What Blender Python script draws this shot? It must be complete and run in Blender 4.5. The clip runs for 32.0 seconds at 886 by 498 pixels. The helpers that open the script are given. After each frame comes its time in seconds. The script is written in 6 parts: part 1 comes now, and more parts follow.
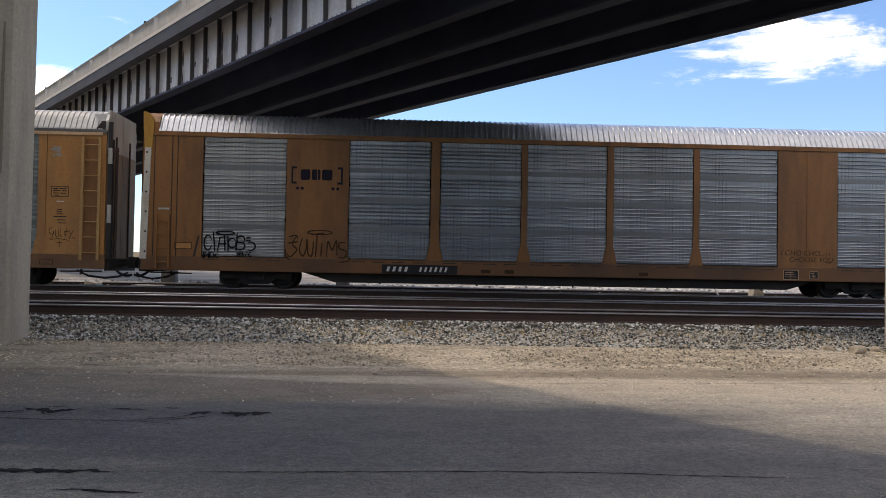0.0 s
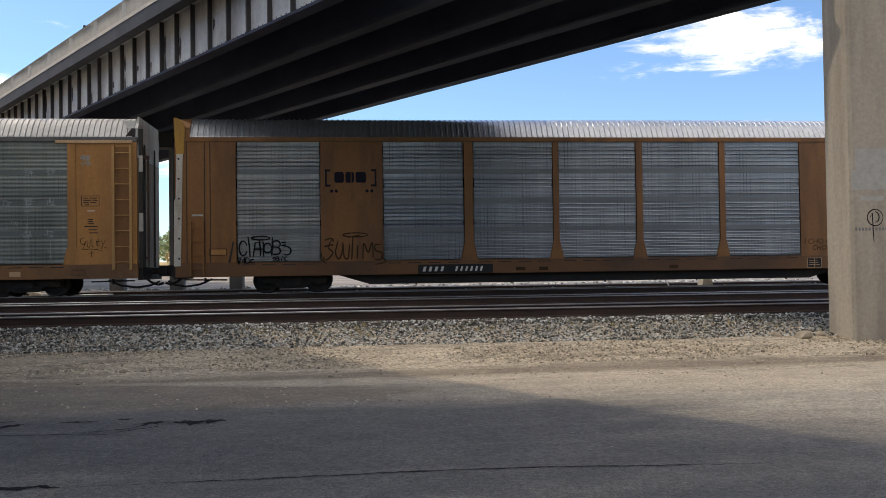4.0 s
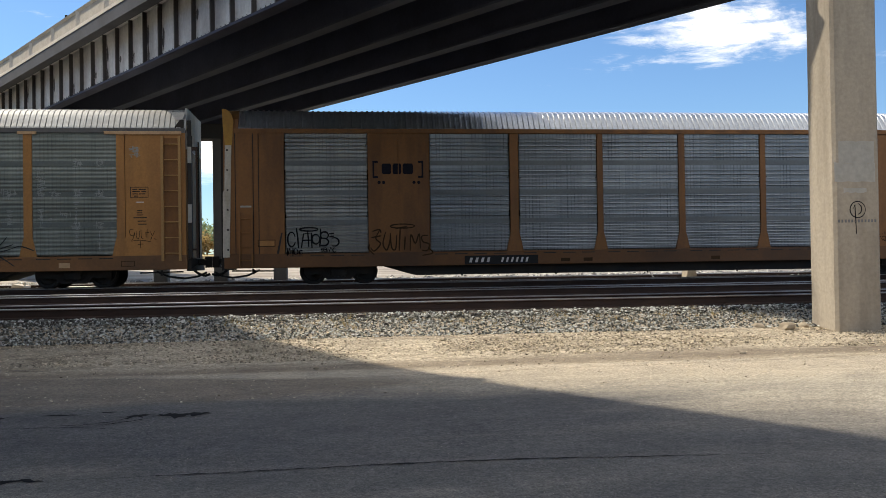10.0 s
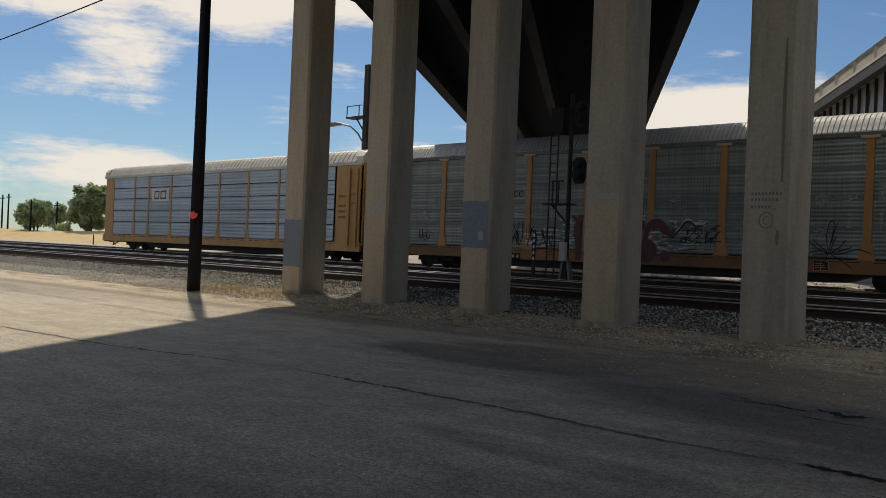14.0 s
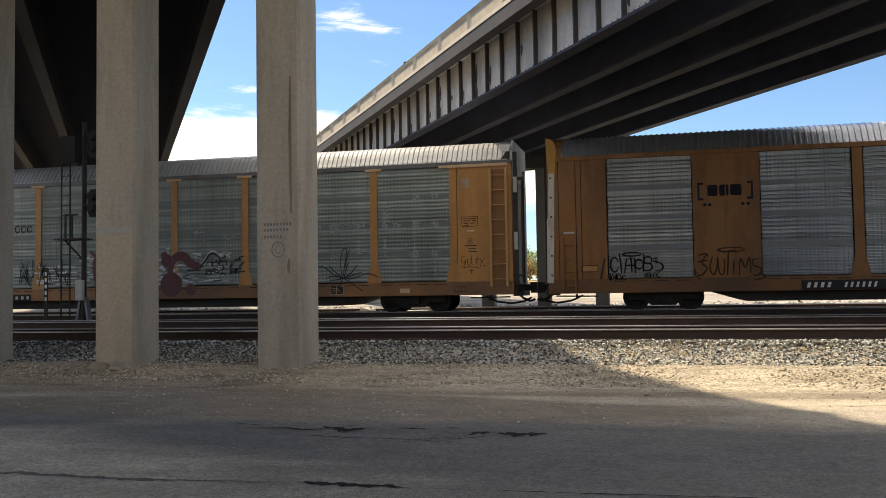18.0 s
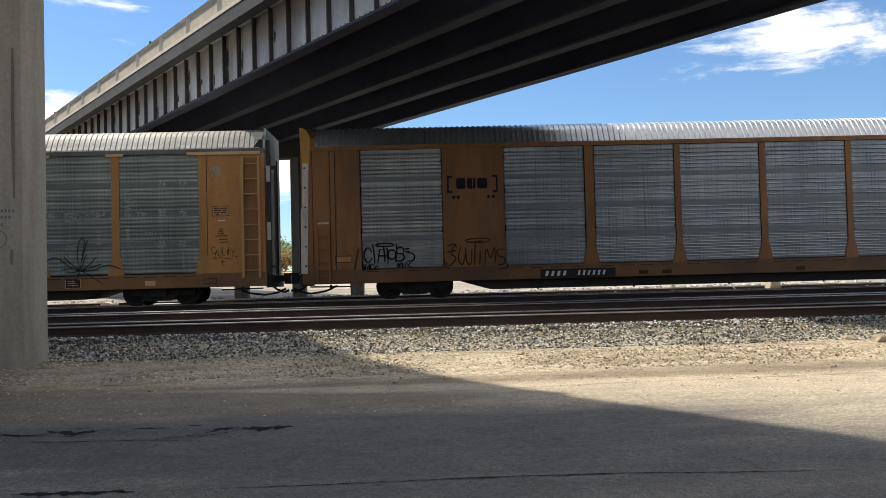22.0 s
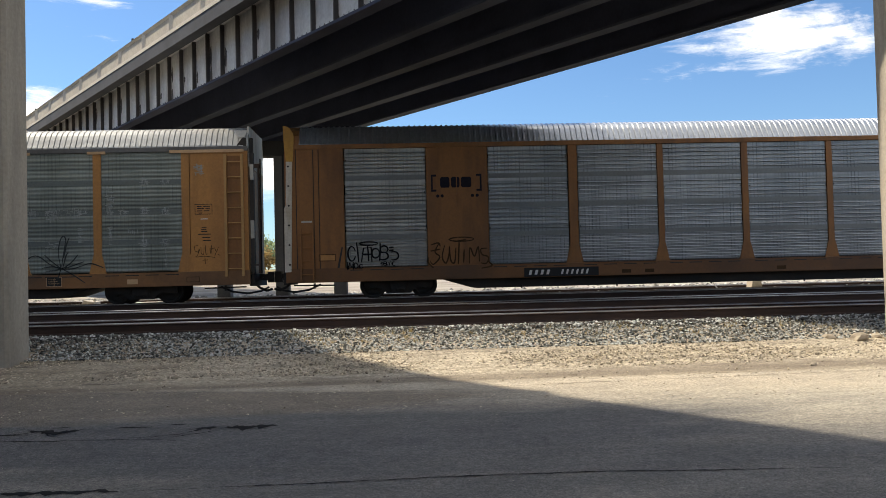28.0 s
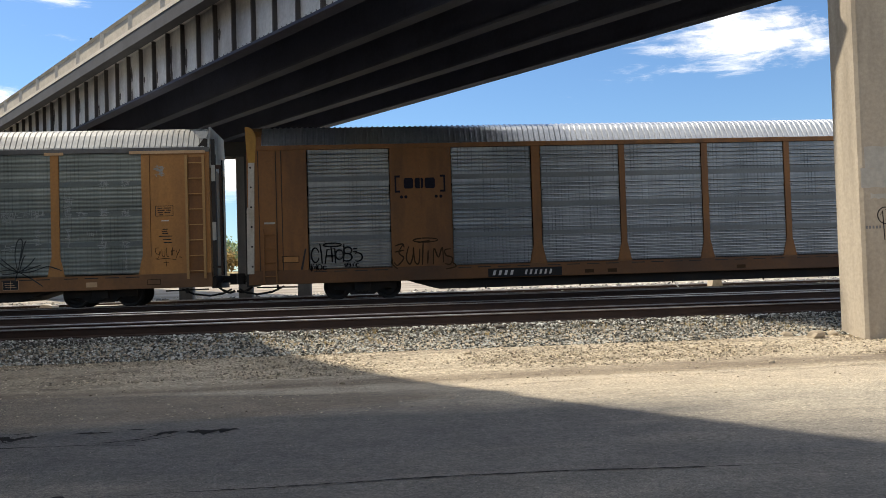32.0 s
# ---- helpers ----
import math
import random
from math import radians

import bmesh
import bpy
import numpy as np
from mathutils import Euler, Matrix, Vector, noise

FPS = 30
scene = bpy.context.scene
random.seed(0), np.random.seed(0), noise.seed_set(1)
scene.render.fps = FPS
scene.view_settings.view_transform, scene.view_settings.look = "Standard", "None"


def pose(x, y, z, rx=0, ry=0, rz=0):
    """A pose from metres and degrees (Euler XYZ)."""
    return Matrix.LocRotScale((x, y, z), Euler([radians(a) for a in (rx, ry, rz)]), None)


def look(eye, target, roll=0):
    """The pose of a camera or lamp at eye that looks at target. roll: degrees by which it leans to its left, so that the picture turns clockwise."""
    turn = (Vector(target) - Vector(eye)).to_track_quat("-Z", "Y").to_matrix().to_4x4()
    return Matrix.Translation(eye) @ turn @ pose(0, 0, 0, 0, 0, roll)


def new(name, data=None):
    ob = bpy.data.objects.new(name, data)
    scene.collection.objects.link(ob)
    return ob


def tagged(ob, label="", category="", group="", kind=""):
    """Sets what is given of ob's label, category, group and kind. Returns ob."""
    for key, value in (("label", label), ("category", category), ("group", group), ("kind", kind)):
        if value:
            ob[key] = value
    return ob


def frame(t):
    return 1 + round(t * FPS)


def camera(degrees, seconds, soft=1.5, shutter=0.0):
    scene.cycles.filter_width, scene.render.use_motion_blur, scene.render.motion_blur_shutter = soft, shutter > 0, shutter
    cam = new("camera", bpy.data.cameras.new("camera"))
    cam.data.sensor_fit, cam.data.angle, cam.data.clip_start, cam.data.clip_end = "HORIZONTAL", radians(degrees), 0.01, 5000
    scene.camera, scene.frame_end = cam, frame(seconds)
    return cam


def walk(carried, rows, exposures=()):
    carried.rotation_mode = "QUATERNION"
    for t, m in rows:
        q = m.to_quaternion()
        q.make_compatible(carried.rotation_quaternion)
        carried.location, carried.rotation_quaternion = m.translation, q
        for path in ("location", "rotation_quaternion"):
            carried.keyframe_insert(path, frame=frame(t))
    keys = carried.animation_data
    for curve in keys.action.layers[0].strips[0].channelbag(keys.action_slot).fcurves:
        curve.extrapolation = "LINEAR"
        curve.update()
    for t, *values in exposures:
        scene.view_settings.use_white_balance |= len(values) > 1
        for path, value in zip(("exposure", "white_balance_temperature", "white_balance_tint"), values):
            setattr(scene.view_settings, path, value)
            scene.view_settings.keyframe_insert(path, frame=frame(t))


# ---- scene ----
cam = camera(53.07, 32.0, soft=0.75)
PATH = [
    (0.0, pose(0.042, 0.034, 1.494, 91.359, -1.024, -2.652)),
    (0.5, pose(0.038, 0.039, 1.499, 91.516, -1.022, -3.069)),
    (1.0, pose(0.035, 0.034, 1.492, 91.813, -0.619, -3.237)),
    (1.5, pose(0.037, 0.031, 1.501, 91.830, -0.514, -3.709)),
    (2.0, pose(0.063, 0.024, 1.512, 91.711, 0.047, -4.744)),
    (2.5, pose(0.053, 0.045, 1.504, 91.679, 0.468, -5.312)),
    (3.0, pose(0.059, 0.032, 1.500, 91.426, 0.703, -5.462)),
    (3.5, pose(0.056, 0.039, 1.501, 91.309, 0.675, -5.553)),
    (5.5, pose(0.074, 0.035, 1.512, 91.122, 1.261, -5.882)),
    (6.0, pose(0.068, 0.024, 1.519, 90.993, 1.080, -6.036)),
    (6.5, pose(0.074, 0.035, 1.513, 91.043, 1.027, -6.201)),
    (7.0, pose(0.077, 0.039, 1.512, 90.985, 1.188, -6.456)),
    (7.5, pose(0.071, 0.036, 1.507, 90.714, 1.094, -6.675)),
    (8.0, pose(0.062, 0.046, 1.500, 90.620, 0.730, -6.879)),
    (8.5, pose(0.057, 0.051, 1.499, 90.713, 0.794, -6.918)),
    (9.0, pose(0.059, 0.058, 1.499, 90.724, 0.765, -6.784)),
    (9.5, pose(0.040, 0.067, 1.495, 90.744, 0.737, -6.771)),
    (10.0, pose(0.056, 0.049, 1.505, 90.729, 0.832, -6.578)),
    (10.5, pose(0.033, 0.044, 1.499, 90.843, 0.797, -4.678)),
    (11.0, pose(-0.056, -0.009, 1.501, 90.818, 0.817, 2.749)),
    (11.5, pose(-0.101, -0.043, 1.512, 90.373, -0.057, 10.370)),
    (12.0, pose(-0.182, -0.110, 1.515, 90.121, -1.026, 19.690)),
    (12.5, pose(-0.232, -0.167, 1.510, 90.399, -2.193, 28.067)),
    (13.0, pose(-0.294, -0.205, 1.509, 90.871, -2.778, 36.907)),
    (13.5, pose(-0.286, -0.229, 1.507, 90.598, -2.574, 41.621)),
    (14.0, pose(-0.287, -0.241, 1.499, 90.204, -2.392, 43.225)),
    (14.5, pose(-0.284, -0.234, 1.501, 90.087, -2.260, 43.189)),
    (16.5, pose(-0.302, -0.223, 1.502, 90.117, -2.013, 42.776)),
    (17.0, pose(-0.279, -0.230, 1.503, 90.720, -1.429, 37.397)),
    (17.5, pose(-0.192, -0.170, 1.514, 91.967, -0.312, 26.642)),
    (18.0, pose(-0.078, -0.047, 1.505, 92.671, 0.875, 13.793)),
    (18.5, pose(-0.001, 0.047, 1.503, 92.303, 1.991, 5.605)),
    (19.0, pose(0.028, 0.060, 1.486, 91.618, 1.759, -0.955)),
    (19.5, pose(0.029, 0.061, 1.481, 91.517, 1.360, -3.372)),
    (20.0, pose(0.020, 0.075, 1.477, 91.532, 1.231, -2.765)),
    (20.5, pose(0.020, 0.065, 1.490, 91.349, 1.204, -2.133)),
    (21.0, pose(0.020, 0.078, 1.483, 91.480, 1.217, -1.946)),
    (21.5, pose(0.019, 0.058, 1.494, 91.686, 1.355, -1.846)),
    (22.0, pose(0.018, 0.067, 1.490, 91.775, 1.472, -1.777)),
    (22.5, pose(0.015, 0.041, 1.492, 91.797, 1.521, -1.909)),
    (23.0, pose(0.014, 0.054, 1.491, 91.970, 1.531, -2.110)),
    (23.5, pose(0.028, 0.047, 1.503, 91.981, 1.660, -2.179)),
    (24.0, pose(0.025, 0.039, 1.500, 91.953, 2.049, -2.356)),
    (24.5, pose(0.034, 0.057, 1.501, 92.106, 2.320, -2.510)),
    (25.0, pose(0.026, 0.048, 1.500, 92.213, 2.266, -2.848)),
    (25.5, pose(0.033, 0.055, 1.499, 92.221, 2.146, -3.039)),
    (27.5, pose(0.028, 0.061, 1.494, 91.609, 1.705, -2.690)),
    (28.0, pose(0.017, 0.047, 1.495, 91.658, 1.397, -2.823)),
    (28.5, pose(0.022, 0.048, 1.499, 91.708, 1.342, -2.865)),
    (29.0, pose(0.017, 0.059, 1.495, 91.630, 1.609, -2.872)),
    (29.5, pose(0.023, 0.042, 1.494, 91.641, 1.638, -2.909)),
    (30.0, pose(0.021, 0.045, 1.496, 91.636, 1.445, -3.439)),
    (30.5, pose(0.040, 0.064, 1.493, 91.454, 1.562, -4.721)),
    (31.0, pose(0.044, 0.045, 1.502, 91.649, 1.835, -5.168)),
    (31.5, pose(0.043, 0.054, 1.499, 91.680, 1.796, -5.119)),
    (32.0, pose(0.038, 0.044, 1.500, 91.641, 1.756, -5.098)),
]
EXPOSURES = [(0.0, 0.72, 7500, 17), (5.0, 0.60, 7300, 13), (8.0, 0.38, 6900, 11), (10.4, 0.30, 6850, 10), (11.6, 0.32, 7400, 11), (12.5, 0.34, 7900, 12), (13.0, 0.15, 7800, 11), (13.7, -0.72, 7250, 11), (16.6, -0.72, 7250, 11),
             (17.1, -0.35, 7350, 11), (17.6, 0.35, 7600, 12), (18.0, 0.52, 7600, 12), (19.0, 0.33, 7150, 11), (20.0, 0.28, 6950, 10), (32.0, 0.26, 6850, 10)]
walk(cam, PATH, EXPOSURES)

# ---- world, sun, exposure ----
SUN_DIR = Vector((-0.768, 0.447, 1.0)).normalized()
SUN_EL, SUN_AZ = math.asin(SUN_DIR.z), math.atan2(SUN_DIR.x, SUN_DIR.y)


def build_world():
    w = bpy.data.worlds.new("sky")
    scene.world = w
    w.use_nodes = True
    nt = w.node_tree
    nt.nodes.clear()
    N, L = nt.nodes.new, nt.links.new
    out, bg = N("ShaderNodeOutputWorld"), N("ShaderNodeBackground")
    sky = N("ShaderNodeTexSky")
    sky.sky_type, sky.sun_disc = "NISHITA", False
    sky.sun_elevation, sky.sun_rotation = SUN_EL, SUN_AZ
    sky.air_density, sky.dust_density, sky.ozone_density = 1.0, 0.25, 1.5
    tc, sep = N("ShaderNodeTexCoord"), N("ShaderNodeSeparateXYZ")
    L(tc.outputs["Generated"], sep.inputs[0])
    # clouds lie in flat layers: heights are stretched before the noise and the banks are read
    mp = N("ShaderNodeMapping")
    mp.inputs["Scale"].default_value = (1.0, 1.0, FLAT)
    L(tc.outputs["Generated"], mp.inputs[0])

    def total(first, second):
        t = N("ShaderNodeMath"); t.operation = "ADD"
        L(first, t.inputs[0]); L(second, t.inputs[1])
        return t.outputs[0]

    def ranged(sock, lo, hi, a, b):
        r = N("ShaderNodeMapRange"); r.interpolation_type = "SMOOTHSTEP"
        for k, v in enumerate((lo, hi, a, b)):
            r.inputs[k + 1].default_value = v
        L(sock, r.inputs[0])
        return r.outputs[0]

    def cloud_noise(scale, rough, stretch, much):
        st = N("ShaderNodeMapping")
        st.inputs["Scale"].default_value, st.inputs["Location"].default_value = stretch, CLOUD_AT
        L(mp.outputs[0], st.inputs[0])
        n = N("ShaderNodeTexNoise")
        n.inputs["Scale"].default_value, n.inputs["Detail"].default_value, n.inputs["Roughness"].default_value, n.inputs["Distortion"].default_value = scale, 12, rough, 0.5
        L(st.outputs[0], n.inputs["Vector"])
        k = N("ShaderNodeMath"); k.operation = "MULTIPLY_ADD"
        k.inputs[1].default_value, k.inputs[2].default_value = much, -0.5 * much
        L(n.outputs["Fac"], k.inputs[0])
        return k.outputs[0]

    d = total(cloud_noise(7.0, 0.62, (1, 1, 1), 5.0), cloud_noise(15.0, 0.70, (1, 1, 2.2), 3.4))
    # more cloud behind the camera and overhead
    for axis, lo, hi, much in (("Y", 0.15, -0.35, 0.85), ("Z", 0.36, 0.62, 0.75)):
        d = total(d, ranged(sep.outputs[axis], lo, hi, 0.0, much))
    for az, el, wide, much in CLOUD_BANKS:
        a, e = radians(az), radians(el)
        far = N("ShaderNodeVectorMath"); far.operation = "DISTANCE"
        far.inputs[1].default_value = (-math.sin(a) * math.cos(e), math.cos(a) * math.cos(e), FLAT * math.sin(e))
        L(mp.outputs[0], far.inputs[0])
        d = total(d, ranged(far.outputs["Value"], radians(wide), 0.0, 0.0, much))
    thick = ranged(d, CLOUD_BASE, CLOUD_BASE + 1.9, 0.0, 1.0)
    mix = N("ShaderNodeMix"); mix.data_type = "RGBA"
    L(thick, mix.inputs["Factor"])
    tint = N("ShaderNodeMix"); tint.data_type = "RGBA"; tint.blend_type = "MULTIPLY"; tint.inputs["Factor"].default_value = 1.0
    tint.inputs["B"].default_value = SKY_TINT
    L(sky.outputs[0], tint.inputs["A"])
    L(tint.outputs["Result"], mix.inputs["A"])
    mix.inputs["B"].default_value = (CLOUD * 1.01, CLOUD, CLOUD * 0.98, 1)
    L(mix.outputs["Result"], bg.inputs["Color"])
    bg.inputs["Strength"].default_value = SKY_STRENGTH
    L(bg.outputs[0], out.inputs[0])


CLOUD_AT, CLOUD, SKY_STRENGTH, SKY_TINT = (0.3, 0.7, 0.2), 11.6, 0.112, (0.655, 0.89, 1.16, 1)
FLAT, CLOUD_BASE = 2.4, 0.50
# banks of cloud: bearing to the left of the view across the tracks, height, half width (degrees), weight
CLOUD_BANKS = ((-23.5, 13.6, 9.5, 1.7), (-18, 12.8, 5, 0.45), (-27, 9.0, 5, -0.7), (-18, 10.9, 2, 0.4), (-11.8, 11.8, 1.5, 0.4),
               (23, 9.5, 9, 3.0), (29, 8.5, 9, 3.0), (19, 8.5, 7, 1.8), (25.8, 12.8, 1.6, 0.7), (20, 17.4, 5, 1.0), (36, 8, 9, 2.6), (42, 5, 7, 1.5),
               (67, 14, 7, 2.8), (58, 15, 8, 3.2), (63, 11.7, 5.5, 1.6), (66, 4.5, 8, 2.4), (61, 4.0, 6, 1.4), (69, 8.5, 4, 1.3), (56.7, 6.1, 2, 0.9), (54.5, 6.4, 2, 0.8),
               (50.4, 11, 4, 1.6), (48, 6.0, 6, 2.2), (50, 16, 8, 3.0), (8.5, 7.5, 8, 2.8), (-4, 9, 12, -0.6), (64, 9.5, 6, 1.3), (54, 9.0, 5, 0.9), (58, 17.5, 9, 1.5), (14, 13.5, 5, -0.5))
build_world()
sun = new("sun", bpy.data.lights.new("sun", "SUN"))
sun.data.energy, sun.data.angle, sun.data.color = 5.0, radians(1.0), (1.0, 0.93, 0.81)
sun.matrix_world = look(SUN_DIR * 100, (0, 0, 0))


# ---- materials ----
class Mat:
    """A node material under construction."""

    def __init__(self, name, rough=0.8, metal=0.0):
        self.m = bpy.data.materials.new(name)
        self.m.use_nodes = True
        self.t = self.m.node_tree
        self.b = self.t.nodes["Principled BSDF"]
        self.b.inputs["Roughness"].default_value, self.b.inputs["Metallic"].default_value = rough, metal
        self.co = None

    def node(self, kind, **inputs):
        n = self.t.nodes.new(kind)
        for k, v in inputs.items():
            n.inputs[k.replace("_", " ")].default_value = v
        return n

    def link(self, a, b):
        self.t.links.new(a, b)

    def coords(self, scale=(1, 1, 1), space="Object"):
        tc = self.node("ShaderNodeTexCoord")
        mp = self.node("ShaderNodeMapping", Scale=scale)
        self.link(tc.outputs[space], mp.inputs[0])
        return mp.outputs[0]

    def noise(self, scale, detail=4, rough=0.55, stretch=(1, 1, 1), space="Object", distortion=0.0):
        n = self.node("ShaderNodeTexNoise", Scale=scale, Detail=detail, Roughness=rough, Distortion=distortion)
        self.link(self.coords(stretch, space), n.inputs["Vector"])
        return n.outputs["Fac"]

    def ramp(self, fac, a, b, ca=(0, 0, 0, 1), cb=(1, 1, 1, 1)):
        r = self.node("ShaderNodeValToRGB")
        e = r.color_ramp.elements
        e[0].position, e[1].position, e[0].color, e[1].color = a, b, ca, cb
        self.link(fac, r.inputs[0])
        return r.outputs[0]

    def mix(self, fac, a, b, mode="MIX"):
        n = self.node("ShaderNodeMix")
        n.data_type, n.blend_type = "RGBA", mode
        for sock, v in (("Factor", fac), ("A", a), ("B", b)):
            if hasattr(v, "is_linked"):
                self.link(v, n.inputs[sock])
            elif sock == "Factor":
                n.inputs[sock].default_value = v
            else:
                n.inputs[sock].default_value = (*v, 1) if len(v) == 3 else v
        return n.outputs["Result"]

    def color(self, sock):
        self.link(sock, self.b.inputs["Base Color"])
        return self

    def rough(self, fac, lo, hi):
        r = self.node("ShaderNodeMapRange")
        r.inputs[3].default_value, r.inputs[4].default_value = lo, hi
        self.link(fac, r.inputs[0])
        self.link(r.outputs[0], self.b.inputs["Roughness"])
        return self

    def bump(self, fac, strength=0.3, dist=0.02):
        n = self.node("ShaderNodeBump", Strength=strength, Distance=dist)
        self.link(fac, n.inputs["Height"])
        self.link(n.outputs[0], self.b.inputs["Normal"])
        return self


def worn(name, base, dirt, rough=0.7, metal=0.0, big=0.6, fine=9.0, amount=0.6, stretch=(1, 1, 1), bump=0.12, vary=0.0):
    """Paint, metal or concrete of one colour with stains and grain."""
    m = Mat(name, rough, metal)
    a = m.noise(big, 5, 0.6, stretch)
    f = m.noise(fine, 6, 0.65)
    c = m.mix(m.ramp(a, 0.42, 0.72), base, dirt)
    c = m.mix(amount, base, c)
    g = m.ramp(f, 0.3, 0.75, (0.72, 0.72, 0.72, 1), (1.12, 1.12, 1.12, 1))
    c = m.mix(0.7, c, g, "MULTIPLY")
    if vary:
        o = m.node("ShaderNodeObjectInfo")
        v = m.ramp(o.outputs["Random"], 0, 1, (1 - vary,) * 3 + (1,), (1 + vary,) * 3 + (1,))
        c = m.mix(1.0, c, v, "MULTIPLY")
    m.color(c).rough(f, max(0.05, rough - 0.12), min(1, rough + 0.15))
    if bump:
        m.bump(f, bump)
    return m.m


M = {}
M["yellow"] = worn("faded_yellow_paint", (0.265, 0.112, 0.028), (0.105, 0.046, 0.018), 0.6, 0, 0.9, 14, 0.8, (1.4, 1, 0.3))
M["sill_brown"] = worn("grimy_brown_sill", (0.19, 0.082, 0.024), (0.075, 0.038, 0.018), 0.65, 0, 0.4, 12, 0.95, (0.6, 1, 0.6))
M["yellow_sill"] = worn("grimy_yellow_sill", (0.29, 0.13, 0.042), (0.09, 0.052, 0.028), 0.6, 0, 0.35, 12, 0.95, (0.6, 1, 0.6))
M["yellow_bright"] = worn("yellow_paint", (0.47, 0.215, 0.056), (0.27, 0.122, 0.04), 0.5, 0, 0.9, 14, 0.7, (1.4, 1, 0.3))
M["roof"] = worn("galvanised_roof", (0.64, 0.66, 0.67), (0.46, 0.47, 0.48), 0.32, 0.80, 0.4, 7, 0.6)
M["roof_pale"] = worn("weathered_pale_roof", (0.49, 0.49, 0.465), (0.35, 0.345, 0.325), 0.5, 0.45, 0.5, 7, 0.7)
# lighter, more metallic face for the upward slope of each rib
M["rib_metal"] = worn("lighter_rib_edge", (0.46, 0.48, 0.50), (0.28, 0.30, 0.31), 0.38, 0.85, 0.9, 9, 0.6, bump=0)
M["scuff"] = worn("pale_scuffs", (0.34, 0.365, 0.345), (0.20, 0.222, 0.205), 0.6, 0, 2.0, 15, 0.9, bump=0)
M["stain"] = worn("dark_damp_stain", (0.25, 0.20, 0.14), (0.34, 0.275, 0.19), 0.9, 0, 2.0, 18, 0.9, (2, 2, 0.4))
M["tan_paint"] = worn("tan_overpaint", (0.53, 0.43, 0.30), (0.40, 0.32, 0.22), 0.85, 0, 1.2, 16, 0.8, (1.5, 1.5, 0.5), 0.25)
M["roof_cream"] = worn("chalky_roof", (0.62, 0.60, 0.52), (0.45, 0.42, 0.36), 0.65, 0.1, 0.4, 7, 0.7)
def screen_material(name, base, dirt, rough, metal, holes=0.42, streaks=0.38):
    """Galvanised sheet: blotches, faint upright streaks and bands along the ribs."""
    m = Mat(name, rough, metal)
    a = m.noise(0.5, 5, 0.6, (1.2, 1, 0.6))
    up = m.noise(1.0, 4, 0.6, (7.0, 1, 0.12))
    al = m.noise(1.0, 4, 0.6, (0.15, 1, 5.5))
    f = m.noise(12, 5, 0.65)
    c = m.mix(m.ramp(a, 0.38, 0.72), base, dirt)
    c = m.mix(streaks, c, m.ramp(up, 0.35, 0.66, (0.66, 0.68, 0.68, 1), (1.22, 1.22, 1.20, 1)), "MULTIPLY")
    c = m.mix(0.80 if streaks > 0.1 else 0.35, c, m.ramp(al, 0.36, 0.64, (0.60, 0.61, 0.61, 1), (1.30, 1.30, 1.30, 1)), "MULTIPLY")
    c = m.mix(0.5, c, m.ramp(f, 0.3, 0.7, (0.8, 0.8, 0.8, 1), (1.15, 1.15, 1.15, 1)), "MULTIPLY")
    # upright rows of small holes, some of them clogged
    rows = m.node("ShaderNodeTexWave", Scale=1.0, Distortion=0.25, Detail=1.0)
    rows.bands_direction = "X"
    m.link(m.coords((2.55, 0, 0)), rows.inputs["Vector"])
    clog = m.ramp(m.noise(1.1, 3, 0.6, (1.6, 1, 0.7)), 0.38, 0.62)
    thin = m.noise(1.0, 2, 0.5, (30.0, 1, 0.35))
    dark = m.mix(1.0, m.ramp(rows.outputs["Fac"], 0.02, 0.45, (1, 1, 1, 1), (0, 0, 0, 1)), m.mix(1.0, clog, m.ramp(thin, 0.35, 0.6), "MULTIPLY"), "MULTIPLY")
    c = m.mix(dark, c, m.mix(1.0, c, (holes, holes + 0.01, holes + 0.02), "MULTIPLY"))
    o = m.node("ShaderNodeObjectInfo")
    c = m.mix(1.0, c, m.ramp(o.outputs["Random"], 0, 1, (0.86, 0.86, 0.86, 1), (1.1, 1.1, 1.1, 1)), "MULTIPLY")
    m.color(c).rough(f, rough - 0.1, rough + 0.15).bump(up, 0.06)
    return m.m


M["screen"] = screen_material("galvanised_screen", (0.305, 0.322, 0.332), (0.175, 0.192, 0.20), 0.40, 0.6)
M["screen_clean"] = screen_material("newer_galvanised_screen", (0.44, 0.44, 0.41), (0.32, 0.32, 0.30), 0.42, 0.5, 0.6)
M["screen_green"] = screen_material("greenish_screen", (0.25, 0.272, 0.245), (0.175, 0.194, 0.172), 0.5, 0.35, 0.62)
M["screen_blue"] = screen_material("bluish_screen", (0.44, 0.50, 0.55), (0.37, 0.425, 0.47), 0.55, 0.3, 1.0, 0.08)
# smooth zones between ribs; their duller reflection is put into the colour
M["dull_band"] = worn("dull_smooth_band", (0.20, 0.21, 0.205), (0.135, 0.14, 0.14), 0.5, 0.5, 0.8, 12, 0.8, (0.5, 1, 2))
M["dull_band_green"] = worn("dull_green_smooth_band", (0.165, 0.185, 0.175), (0.12, 0.135, 0.13), 0.55, 0.3, 0.8, 12, 0.8, (0.5, 1, 2))
M["steel_dark"] = worn("grimy_steel", (0.03, 0.028, 0.026), (0.07, 0.05, 0.035), 0.75, 0.2, 1.2, 12, 0.7)
M["rust"] = worn("rusted_rail", (0.070, 0.040, 0.028), (0.036, 0.023, 0.018), 0.8, 0.2, 1.5, 20, 0.7)
